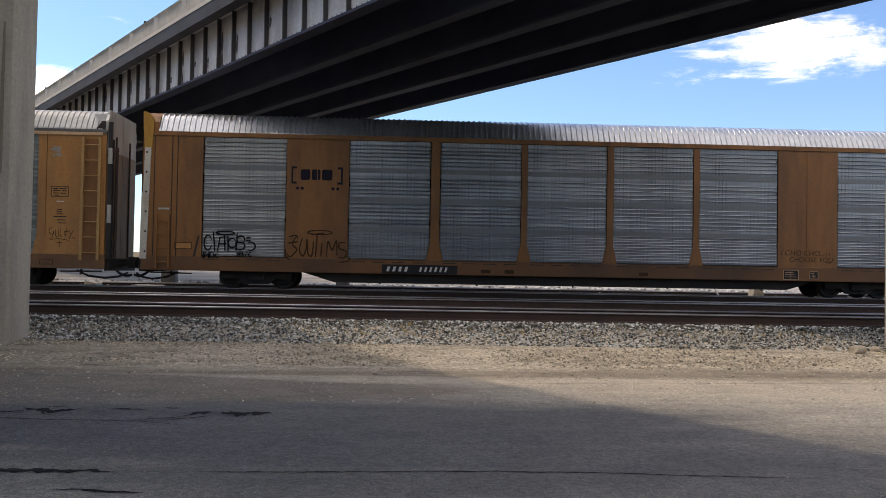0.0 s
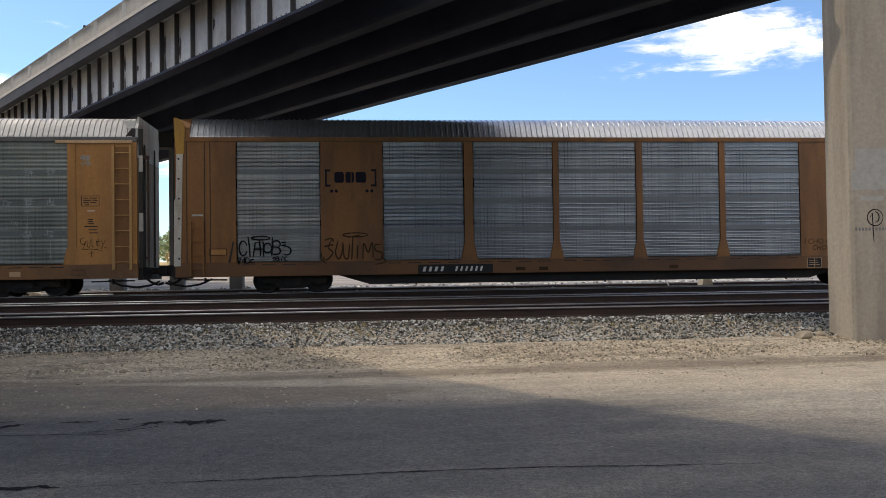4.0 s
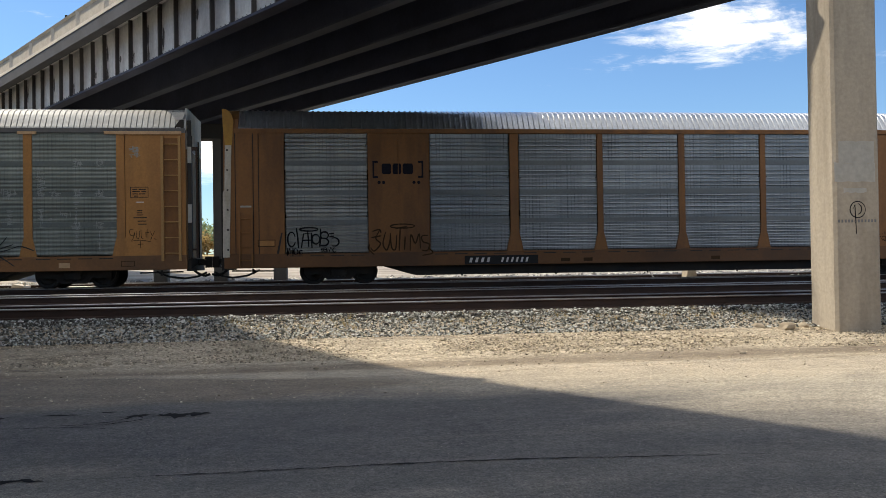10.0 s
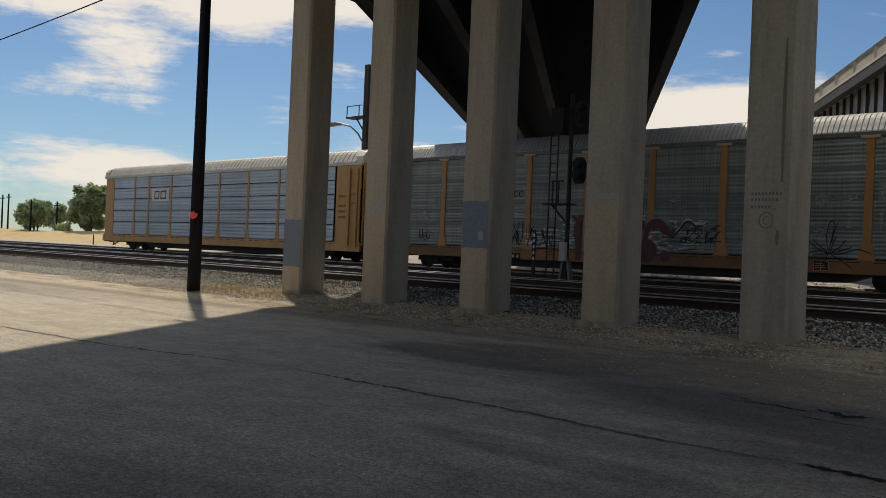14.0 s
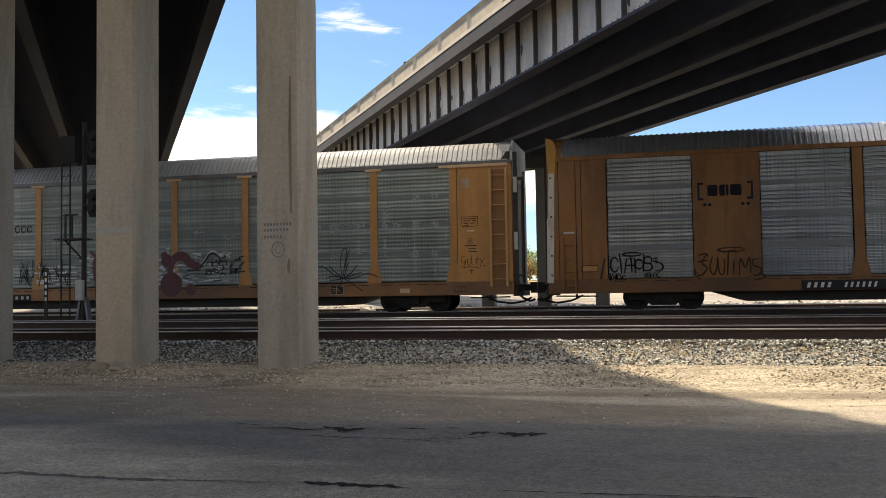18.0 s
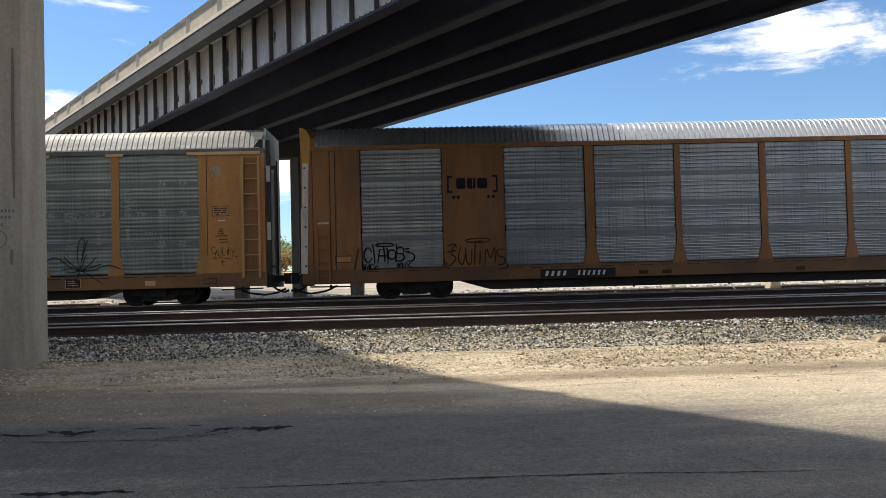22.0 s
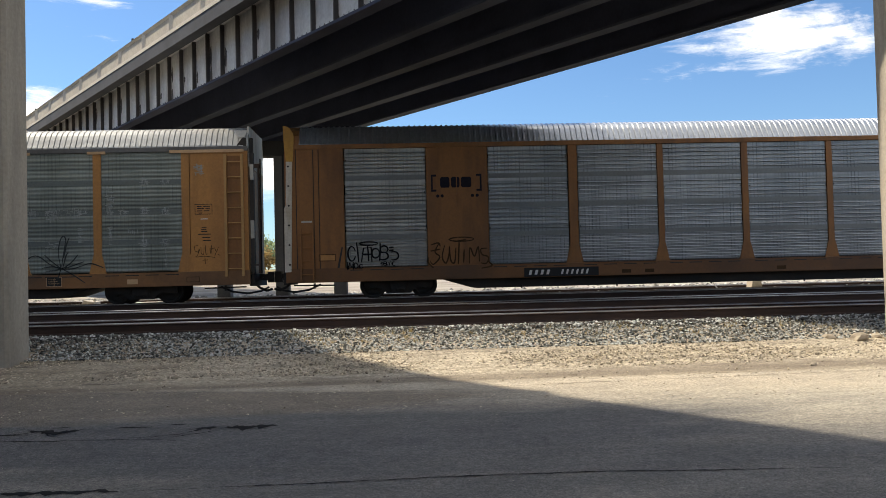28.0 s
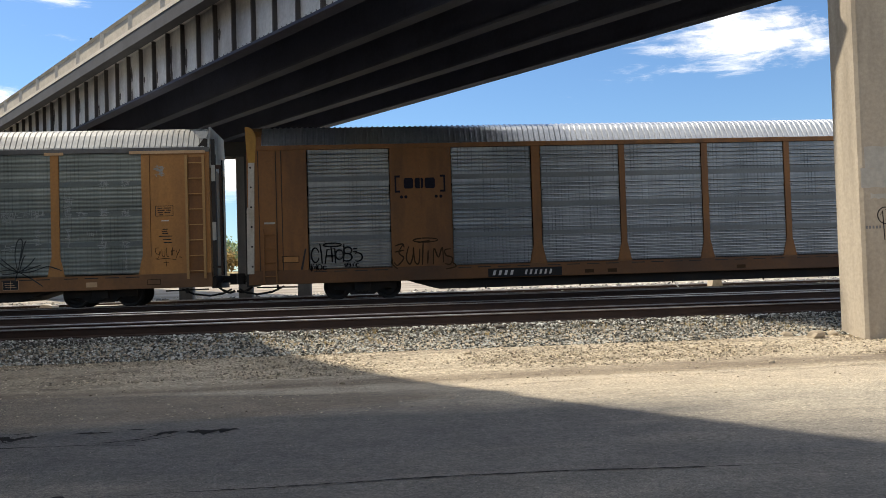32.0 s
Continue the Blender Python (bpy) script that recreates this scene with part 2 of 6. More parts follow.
M["rail_top"] = worn("polished_rail_head", (0.50, 0.48, 0.47), (0.26, 0.23, 0.22), 0.34, 1.0, 1.5, 20, 0.5, bump=0.0)
M["slot"] = worn("slot_shadow_grime", (0.12, 0.13, 0.13), (0.07, 0.075, 0.075), 0.8)
M["black"] = worn("black_paint", (0.014, 0.014, 0.015), (0.03, 0.027, 0.024), 0.88)
M["white"] = worn("white_paint", (0.72, 0.70, 0.66), (0.5, 0.46, 0.4), 0.6, 0, 1.0, 14, 0.6)
M["concrete"] = worn("column_concrete", (0.50, 0.43, 0.335), (0.30, 0.255, 0.195), 0.88, 0, 1.1, 14, 0.9, (1.6, 1.6, 0.3), 0.10, 0.08)
M["parapet"] = worn("pale_concrete", (0.60, 0.545, 0.45), (0.44, 0.40, 0.33), 0.88, 0, 0.7, 16, 0.8, (1, 1, 1), 0.2)
# sunk parapet panels: shade of the recess put into the colour
M["parapet_recess"] = worn("shaded_recess", (0.46, 0.405, 0.325), (0.32, 0.28, 0.22), 0.9, 0, 1.2, 16, 0.8, (1, 1, 1), 0.2)
# columns and cap beyond the train: their shade is put into the colour
M["concrete_shaded"] = worn("shaded_column_concrete", (0.17, 0.155, 0.135), (0.08, 0.072, 0.064), 0.9, 0, 0.8, 16, 0.8, (1, 1, 0.4), 0.2)
M["concrete_black"] = worn("shaded_cap_concrete", (0.045, 0.042, 0.040), (0.025, 0.023, 0.022), 0.9, 0, 0.8, 16, 0.8)
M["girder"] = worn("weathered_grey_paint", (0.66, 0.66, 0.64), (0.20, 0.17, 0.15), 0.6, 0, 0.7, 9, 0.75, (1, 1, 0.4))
# inner flanges: light bounced off the ground put into the colour
M["flange"] = worn("bounce_lit_flange", (0.080, 0.092, 0.125), (0.036, 0.042, 0.062), 0.7, 0, 0.16, 9, 0.95)
# inner steel and soffit: shade and bluish haze put into the colour
M["girder_dark"] = worn("shaded_girder", (0.066, 0.073, 0.108), (0.044, 0.049, 0.073), 0.75, 0, 0.6, 9, 0.8)
M["soffit"] = worn("shaded_soffit", (0.070, 0.077, 0.116), (0.047, 0.052, 0.081), 0.9, 0, 0.5, 9, 0.8)
# darker copies for the left overpass, with its deeper shade in the colour
M["deep_shade_girder"] = worn("shade_black_girder", (0.014, 0.018, 0.030), (0.009, 0.011, 0.019), 0.75, 0, 0.6, 9, 0.8)
M["deep_shade_soffit"] = worn("shade_black_soffit", (0.014, 0.018, 0.031), (0.009, 0.012, 0.021), 0.9, 0, 0.5, 9, 0.8)
M["deep_shade_flange"] = worn("shade_black_flange", (0.030, 0.036, 0.056), (0.013, 0.016, 0.026), 0.7, 0, 0.16, 9, 0.95)
M["timber"] = worn("creosoted_timber", (0.015, 0.016, 0.024), (0.030, 0.026, 0.030), 0.85, 0, 1.5, 20, 0.7, (3, 3, 0.3))
M["sleeper"] = worn("weathered_sleeper", (0.13, 0.105, 0.085), (0.06, 0.05, 0.042), 0.9, 0, 1.5, 20, 0.8, (1, 1, 1), 0.3, 0.25)


def dirt_band(m, c, colour=(0.21, 0.165, 0.118)):
    """A strip of dark fine dirt that runs along the edge of the road."""
    g = m.node("ShaderNodeNewGeometry")
    sp = m.node("ShaderNodeSeparateXYZ")
    m.link(g.outputs["Position"], sp.inputs[0])
    a = m.node("ShaderNodeMath"); a.operation = "MULTIPLY_ADD"; a.inputs[1].default_value = -0.045
    m.link(sp.outputs["X"], a.inputs[0]); m.link(sp.outputs["Y"], a.inputs[2])
    n = m.node("ShaderNodeMath"); n.operation = "MULTIPLY_ADD"; n.inputs[1].default_value = 0.9
    m.link(m.noise(0.9, 5, 0.6, (0.35, 1.2, 1)), n.inputs[0]); m.link(a.outputs[0], n.inputs[2])
    d = m.node("ShaderNodeMath"); d.operation = "SUBTRACT"; d.inputs[1].default_value = 12.75
    m.link(n.outputs[0], d.inputs[0])
    e = m.node("ShaderNodeMath"); e.operation = "ABSOLUTE"
    m.link(d.outputs[0], e.inputs[0])
    k = m.node("ShaderNodeMapRange")
    k.inputs[1].default_value, k.inputs[2].default_value, k.inputs[3].default_value, k.inputs[4].default_value = 0.15, 0.60, 0.70, 0.0
    m.link(e.outputs[0], k.inputs[0])
    return m.mix(k.outputs[0], c, colour)


def ground_material():
    m = Mat("gravelly_sand", 0.95)
    a = m.noise(0.35, 5, 0.6)
    b = m.noise(2.2, 6, 0.7, (0.5, 1.4, 1))
    f = m.noise(14, 6, 0.8)
    g = m.node("ShaderNodeTexVoronoi", Scale=22.0)
    m.link(m.coords(), g.inputs["Vector"])
    c = m.mix(m.ramp(a, 0.35, 0.7), (0.70, 0.60, 0.44), (0.58, 0.49, 0.355))
    c = m.mix(m.ramp(b, 0.45, 0.68), c, (0.27, 0.215, 0.15))
    c = m.mix(0.9, c, m.ramp(f, 0.33, 0.70, (0.45, 0.44, 0.43, 1), (1.45, 1.45, 1.45, 1)), "MULTIPLY")
    c = m.mix(0.5, c, m.ramp(g.outputs["Distance"], 0.1, 0.7, (1.35, 1.35, 1.35, 1), (0.55, 0.55, 0.55, 1)), "MULTIPLY")
    # browner earth, with the overpass's shade also put into the colour
    g2, sp = m.node("ShaderNodeNewGeometry"), m.node("ShaderNodeSeparateXYZ")
    m.link(g2.outputs["Position"], sp.inputs[0])
    wav = m.node("ShaderNodeMath"); wav.operation = "MULTIPLY_ADD"; wav.inputs[1].default_value = 3.0
    m.link(b, wav.inputs[0]); m.link(sp.outputs["X"], wav.inputs[2])
    brown = m.node("ShaderNodeMapRange")
    brown.inputs[1].default_value, brown.inputs[2].default_value, brown.inputs[3].default_value, brown.inputs[4].default_value = -3.6, -0.6, 0.75, 0.0
    m.link(wav.outputs[0], brown.inputs[0])
    away = m.node("ShaderNodeMapRange")
    away.inputs[1].default_value, away.inputs[2].default_value, away.inputs[3].default_value, away.inputs[4].default_value = -19.0, -16.5, 0.0, 1.0
    m.link(sp.outputs["X"], away.inputs[0])
    both = m.node("ShaderNodeMath"); both.operation = "MULTIPLY"
    m.link(brown.outputs[0], both.inputs[0]); m.link(away.outputs[0], both.inputs[1])
    c = m.mix(both.outputs[0], c, m.mix(1.0, c, (0.56, 0.52, 0.47), "MULTIPLY"))
    c = dirt_band(m, c)
    m.color(c).bump(f, 0.8, 0.04)
    return m.m


M["sand"] = ground_material()


def asphalt_material():
    m = Mat("old_asphalt", 0.85)
    f = m.noise(60, 5, 0.75)
    a = m.noise(0.22, 5, 0.6, (0.45, 1.6, 1))
    b = m.noise(0.9, 5, 0.6, (0.35, 1.5, 1))
    c = m.mix(m.ramp(a, 0.40, 0.62), (0.185, 0.170, 0.146), (0.265, 0.238, 0.197))
    c = m.mix(m.ramp(b, 0.55, 0.78), c, (0.33, 0.295, 0.24))
    tc = m.node("ShaderNodeNewGeometry")
    sp = m.node("ShaderNodeSeparateXYZ")
    m.link(tc.outputs["Position"], sp.inputs[0])
    n = m.noise(0.8, 5, 0.6, (0.4, 1, 1))
    ad = m.node("ShaderNodeMath"); ad.operation = "MULTIPLY_ADD"
    ad.inputs[1].default_value = 2.0
    m.link(n, ad.inputs[0]); m.link(sp.outputs["Y"], ad.inputs[2])
    dust = m.node("ShaderNodeMapRange")
    dust.inputs[1].default_value, dust.inputs[2].default_value = 10.6, 12.4
    m.link(ad.outputs[0], dust.inputs[0])
    def blob(cx, cy, rx, ry, soft, much):
        mp = m.node("ShaderNodeMapping")
        mp.vector_type = "TEXTURE"
        mp.inputs["Location"].default_value, mp.inputs["Scale"].default_value = (cx, cy, 0), (rx, ry, 1e6)
        m.link(tc.outputs["Position"], mp.inputs[0])
        ln = m.node("ShaderNodeVectorMath"); ln.operation = "LENGTH"
        m.link(mp.outputs[0], ln.inputs[0])
        s1 = m.node("ShaderNodeMath"); s1.operation = "MULTIPLY_ADD"; s1.inputs[1].default_value = 1.0
        m.link(b, s1.inputs[0]); m.link(ln.outputs["Value"], s1.inputs[2])
        k = m.node("ShaderNodeMapRange")
        k.inputs[1].default_value, k.inputs[2].default_value, k.inputs[3].default_value, k.inputs[4].default_value = 1.45 - soft, 1.45 + soft, much, 0.0
        m.link(s1.outputs[0], k.inputs[0])
        return k.outputs[0]

    # pale dust on the road, its colour also carrying sunlight and lens glare
    for cx, cy, rx, ry, pale in ((8.8, 9.8, 5.6, 2.7, (0.43, 0.385, 0.31)), (-16.0, 6.5, 9.5, 6.0, (0.55, 0.49, 0.40)), (-9.6, 4.8, 6.5, 3.4, (0.50, 0.445, 0.365))):
        c = m.mix(blob(cx, cy, rx, ry, 0.32, 0.85), c, pale)
    # newer, darker patches of tar along its middle; the last carries added shade
    for cx, cy, rx, ry, much in ((-1.35, 8.7, 5.0, 1.55, 0.85), (-8.4, 9.6, 2.4, 1.1, 0.75), (-4.2, 5.15, 1.5, 0.26, 0.40), (0.4, 7.05, 4.0, 0.42, 0.6), (2.0, 6.9, 3.6, 1.9, 0.5)):
        c = m.mix(blob(cx, cy, rx, ry, 0.16, much), c, (0.112, 0.108, 0.106))
    c = m.mix(dust.outputs[0], c, (0.47, 0.405, 0.315))
    c = m.mix(blob(-4.5, 10.75, 5.6, 1.25, 0.12, 0.85), c, (0.205, 0.168, 0.125))
    c = dirt_band(m, c)
    trk = m.noise(1.0, 4, 0.55, (0.12, 1.3, 1))
    c = m.mix(0.30, c, m.ramp(trk, 0.32, 0.70, (0.66, 0.66, 0.67, 1), (1.28, 1.26, 1.20, 1)), "MULTIPLY")
    blot = m.noise(1.7, 6, 0.7, (0.8, 1.2, 1), distortion=0.6)
    c = m.mix(0.55, c, m.ramp(blot, 0.36, 0.66, (0.68, 0.68, 0.68, 1), (1.25, 1.24, 1.2, 1)), "MULTIPLY")
    grit = m.noise(24, 5, 0.8)
    c = m.mix(0.8, c, m.ramp(grit, 0.36, 0.66, (0.52, 0.52, 0.52, 1), (1.5, 1.48, 1.44, 1)), "MULTIPLY")
    c = m.mix(1.0, c, m.ramp(f, 0.34, 0.68, (0.42, 0.42, 0.42, 1), (1.6, 1.6, 1.58, 1)), "MULTIPLY")
    m.color(c).bump(grit, 0.5, 0.02)
    return m.m


M["asphalt"] = asphalt_material()


def ballast_material():
    m = Mat("crushed_stone", 0.85)
    g = m.node("ShaderNodeNewGeometry")
    r = m.node("ShaderNodeValToRGB")
    e = r.color_ramp.elements
    e[0].position, e[0].color = 0.0, (0.030, 0.030, 0.026, 1)
    e[1].position, e[1].color = 1.0, (0.74, 0.73, 0.67, 1)
    e.new(0.45).color = (0.155, 0.152, 0.125, 1)
    e.new(0.8).color = (0.59, 0.59, 0.53, 1)
    m.link(g.outputs["Random Per Island"], r.inputs[0])
    f = m.noise(30, 4, 0.6)
    m.color(m.mix(0.6, r.outputs[0], m.ramp(f, 0.3, 0.7, (0.6, 0.6, 0.6, 1), (1.2, 1.2, 1.2, 1)), "MULTIPLY"))
    return m.m


M["ballast"] = ballast_material()
M["ballast_bed"] = worn("ballast_bed", (0.085, 0.072, 0.058), (0.042, 0.034, 0.028), 0.95, 0, 3.0, 22, 0.9, (1, 1, 1), 0.9)


def leaf_material(name, a, b, thin=False):
    m = Mat(name, 0.7)
    g = m.node("ShaderNodeNewGeometry")
    c = m.ramp(g.outputs["Random Per Island"], 0, 1, (*a, 1), (*b, 1))
    m.color(c)
    if thin:
        t, x = m.node("ShaderNodeBsdfTranslucent"), m.node("ShaderNodeMixShader", Fac=0.5)
        m.link(c, t.inputs["Color"])
        m.link(m.b.outputs[0], x.inputs[1])
        m.link(t.outputs[0], x.inputs[2])
        m.link(x.outputs[0], m.t.nodes["Material Output"].inputs["Surface"])
    return m.m


M["leaf"] = leaf_material("green_leaves", (0.20, 0.27, 0.14), (0.46, 0.54, 0.33), True)
M["dry_leaf"] = leaf_material("dry_grass_blades", (0.30, 0.22, 0.09), (0.52, 0.40, 0.19), True)
M["dry_grass"] = worn("dry_grass", (0.60, 0.45, 0.23), (0.44, 0.32, 0.15), 0.95, 0, 0.15, 3, 0.8, (1, 1, 1), 0.5)
M["bark"] = worn("bark", (0.12, 0.09, 0.065), (0.06, 0.045, 0.035), 0.9, 0, 1.5, 12, 0.8)
M["spray_black"] = worn("black_spray_paint", (0.010, 0.011, 0.013), (0.022, 0.022, 0.024), 0.85, bump=0)
M["spray_brown"] = worn("thin_brown_spray_paint", (0.055, 0.032, 0.015), (0.085, 0.045, 0.017), 0.8, bump=0)
M["spray_faded"] = worn("faded_black_spray_paint", (0.040, 0.046, 0.047), (0.075, 0.082, 0.082), 0.8, bump=0)
M["spray_red"] = worn("dark_red_spray_paint", (0.085, 0.018, 0.022), (0.12, 0.03, 0.03), 0.55, bump=0)
M["spray_white"] = worn("white_spray_paint", (0.58, 0.60, 0.60), (0.42, 0.45, 0.45), 0.55, bump=0)
M["navy"] = worn("faded_navy_paint", (0.016, 0.016, 0.026), (0.034, 0.026, 0.026), 0.8, bump=0)
M["emblem_plum"] = worn("faded_plum_paint", (0.085, 0.055, 0.075), (0.13, 0.09, 0.11), 0.6, bump=0)
M["plate_yellow"] = worn("bright_yellow_plate", (0.46, 0.24, 0.03), (0.36, 0.18, 0.03), 0.5, bump=0)
M["patch_grey"] = worn("pale_grey_paint", (0.46, 0.44, 0.39), (0.40, 0.38, 0.33), 0.8)
M["patch_blue"] = worn("grey_blue_paint", (0.20, 0.235, 0.29), (0.16, 0.19, 0.235), 0.8)
M["red_tag"] = worn("red_plastic", (0.85, 0.05, 0.04), (0.7, 0.04, 0.04), 0.5, bump=0)
M["tar"] = worn("open_crack", (0.018, 0.017, 0.016), (0.03, 0.028, 0.026), 0.9)
for dull_ in ("tar", "spray_black", "spray_brown", "navy", "deep_shade_girder", "deep_shade_soffit", "deep_shade_flange", "timber", "girder_dark", "soffit", "flange", "spray_faded"):
    M[dull_].node_tree.nodes["Principled BSDF"].inputs["Specular IOR Level"].default_value = 0.12
M["post_cream"] = worn("dirty_cream_paint", (0.60, 0.55, 0.46), (0.34, 0.27, 0.18), 0.65, 0, 1.6, 14, 0.8, (2, 2, 0.5))
M["seam"] = worn("ragged_pavement_seam", (0.085, 0.076, 0.064), (0.15, 0.13, 0.105), 0.95, 0, 5.0, 40, 0.9)
# shade under the middle car's eave, put into its top rail's colour
M["eave_shade"] = worn("eave_shade_grey", (0.16, 0.155, 0.15), (0.07, 0.065, 0.06), 0.6, 0.2, 0.8, 10, 0.8, (1, 1, 0.3))
M["end_tan"] = worn("dusty_tan_end", (0.30, 0.19, 0.10), (0.14, 0.11, 0.085), 0.6, 0.1, 0.9, 10, 0.9, (2, 2, 0.3))
M["end_white"] = worn("streaked_white_end", (0.60, 0.58, 0.54), (0.30, 0.28, 0.25), 0.6, 0.1, 0.9, 10, 0.8, (2, 2, 0.3))
M["dirt_brown"] = worn("brown_dirt", (0.19, 0.15, 0.11), (0.12, 0.095, 0.07), 0.95, 0, 0.6, 9, 0.9, (0.4, 1, 1), 0.5)
M["yard_gravel"] = worn("gravelly_yard_dirt", (0.42, 0.37, 0.30), (0.17, 0.135, 0.10), 0.95, 0, 0.30, 2.5, 0.95, (0.35, 1.3, 1), 0.5)
M["brass_trim"] = worn("pinkish_tan_trim", (0.62, 0.40, 0.22), (0.5, 0.30, 0.15), 0.6)
M["rock"] = worn("pale_rock", (0.42, 0.35, 0.25), (0.24, 0.19, 0.13), 0.9, 0, 3.0, 25, 0.8, (1, 1, 1), 0.4)
M["white_stone"] = worn("sunbleached_concrete", (0.62, 0.56, 0.48), (0.45, 0.40, 0.34), 0.9, 0, 1.0, 14, 0.7, (1, 1, 1), 0.3)
M["gravel"] = leaf_material("tan_gravel", (0.15, 0.118, 0.08), (0.74, 0.63, 0.45))
M["pale_ballast"] = leaf_material("pale_ballast", (0.16, 0.15, 0.13), (0.72, 0.68, 0.60))
M["grit"] = leaf_material("asphalt_grit", (0.10, 0.088, 0.07), (0.50, 0.44, 0.34))
M["yellow_pale"] = worn("pale_yellow_paint", (0.50, 0.285, 0.10), (0.33, 0.175, 0.065), 0.55, 0, 0.9, 14, 0.7, (1.4, 1, 0.3))
# rusty steel, with the stiffeners' shadow side put into the colour
M["rust_and_shade"] = worn("rust_shade_stiffener", (0.09, 0.08, 0.074), (0.045, 0.037, 0.032), 0.7, 0, 1.2, 9, 0.8)
M["slab_edge"] = worn("dark_slab_edge", (0.066, 0.069, 0.078), (0.036, 0.038, 0.043), 0.85, 0, 0.8, 9, 0.8)
M["pale_stone"] = leaf_material("pale_stones", (0.05, 0.046, 0.038), (0.74, 0.70, 0.60))
M["pale_gravel"] = worn("pale_gravel", (0.20, 0.175, 0.14), (0.58, 0.54, 0.46), 0.95, 0, 0.9, 8, 0.95, (1, 1, 1), 0.6)
M["steel_grey"] = worn("galvanised_pole", (0.20, 0.20, 0.20), (0.12, 0.12, 0.12), 0.5, 0.5)


# ---- mesh building ----
class Mesh:
    """Gathers vertices and faces for one part."""

    def __init__(self):
        self.v, self.f = [], []

    def add(self, verts, faces):
        n = len(self.v)
        self.v += [tuple(p) for p in verts]
        self.f += [tuple(i + n for i in f) for f in faces]
        return self

    def box(self, x0, x1, y0, y1, z0, z1):
        return self.add([(x, y, z) for z in (z0, z1) for y in (y0, y1) for x in (x0, x1)],
                        [(0, 2, 3, 1), (4, 5, 7, 6), (0, 1, 5, 4), (2, 6, 7, 3), (0, 4, 6, 2), (1, 3, 7, 5)])

    def prism(self, pts, axis, a, b):
        """A closed outline of 2D points drawn out along an axis from a to b."""
        put = {"x": lambda p, s: (s, p[0], p[1]), "y": lambda p, s: (p[0], s, p[1]), "z": lambda p, s: (p[0], p[1], s)}[axis]
        n = len(pts)
        return self.add([put(p, a) for p in pts] + [put(p, b) for p in pts],
                        [tuple(range(n))[::-1], tuple(range(n, 2 * n))] + [(i, (i + 1) % n, n + (i + 1) % n, n + i) for i in range(n)])

    def cyl(self, p, q, r0, r1=None, n=12):
        p, q = Vector(p), Vector(q)
        r1 = r0 if r1 is None else r1
        d = (q - p).normalized()
        s = d.orthogonal().normalized()
        t = d.cross(s)
        ring = [(math.cos(2 * math.pi * i / n), math.sin(2 * math.pi * i / n)) for i in range(n)]
        return self.add([p + (s * c + t * e) * r0 for c, e in ring] + [q + (s * c + t * e) * r1 for c, e in ring],
                        [tuple(range(n))[::-1], tuple(range(n, 2 * n))] + [(i, (i + 1) % n, n + (i + 1) % n, n + i) for i in range(n)])

    def tube(self, pts, r, n=6):
        for a, b in zip(pts, pts[1:]):
            self.cyl(a, b, r, r, n)
        return self

    def data(self, name, material, smooth=False):
        me = bpy.data.meshes.new(name)
        me.from_pydata(self.v, [], self.f)
        bm = bmesh.new()
        bm.from_mesh(me)
        bmesh.ops.recalc_face_normals(bm, faces=bm.faces)
        bm.to_mesh(me)
        bm.free()
        me.materials.append(material)
        if smooth:
            me.polygons.foreach_set("use_smooth", [True] * len(me.polygons))
        return me


def part(name, mesh, material, parent=None, label="", smooth=False, bevel=0.0):
    """ONE mesh object under a thing or a part."""
    ob = new(name, mesh.data(name, M[material] if isinstance(material, str) else material, smooth))
    if bevel:
        mod = ob.modifiers.new("bevel", "BEVEL")
        mod.width, mod.segments, mod.limit_method = bevel, 2, "ANGLE"
    if parent:
        ob.parent = parent
    if label:
        ob["label"] = label
    return ob


def thing(name, label, category, group="", kind="", at=None):
    ob = new(name)
    if at is not None:
        ob.matrix_world = at
    return tagged(ob, label, category, group, kind)


RAIL = 0.75          # top of the rails
TRACKS = (17.27, 23.42, 31.6, 38.4)
RNG = np.random.RandomState(7)

# ---- ground ----
PROFILE = ((-400, 0.0), (-40, 0.0), (4, 0.0), (11.0, 0.02), (12.6, 0.07), (14.0, 0.17), (14.95, 0.24), (15.85, 0.47), (16.1, 0.50), (33.5, 0.48), (35.2, 0.42), (37, 0.52), (60, 0.45),
           (68, 0.6), (74, 2.3), (79, 2.6), (95, 2.0), (400, 0.4))


def height(y):
    for (a, p), (b, q) in zip(PROFILE, PROFILE[1:]):
        if a <= y <= b:
            return p + (q - p) * (y - a) / (b - a)
    return PROFILE[-1][1]


def build_ground():
    g = Mesh()
    xs = [-2500, -600] + [-400 + 8 * i for i in range(40)] + [-80 + 1.0 * i for i in range(121)] + [60, 120, 300, 2500]
    ys = [-2500, -400, -40, -10, 0, 4, 8, 10, 11, 11.6, 12.2, 12.6, 13, 13.5, 14, 14.5, 14.95, 15.4, 15.85, 16.1, 20, 26, 33.5, 35.2, 37, 44, 60, 67.9]
    for y in ys:
        for x in xs:
            near = 12.0 < y < 15
            g.v.append((x, y, height(y) + (0.03 * noise.noise((x * 0.5, y * 0.9, 0)) if near else 0)))
    n = len(xs)
    for j in range(len(ys) - 1):
        for i in range(n - 1):
            g.f.append((j * n + i, j * n + i + 1, (j + 1) * n + i + 1, (j + 1) * n + i))
    return tagged(part("ground", g, "sand", smooth=True), "pale gravelly sand ground along the railway tracks", "ground", kind="structure")


build_ground()


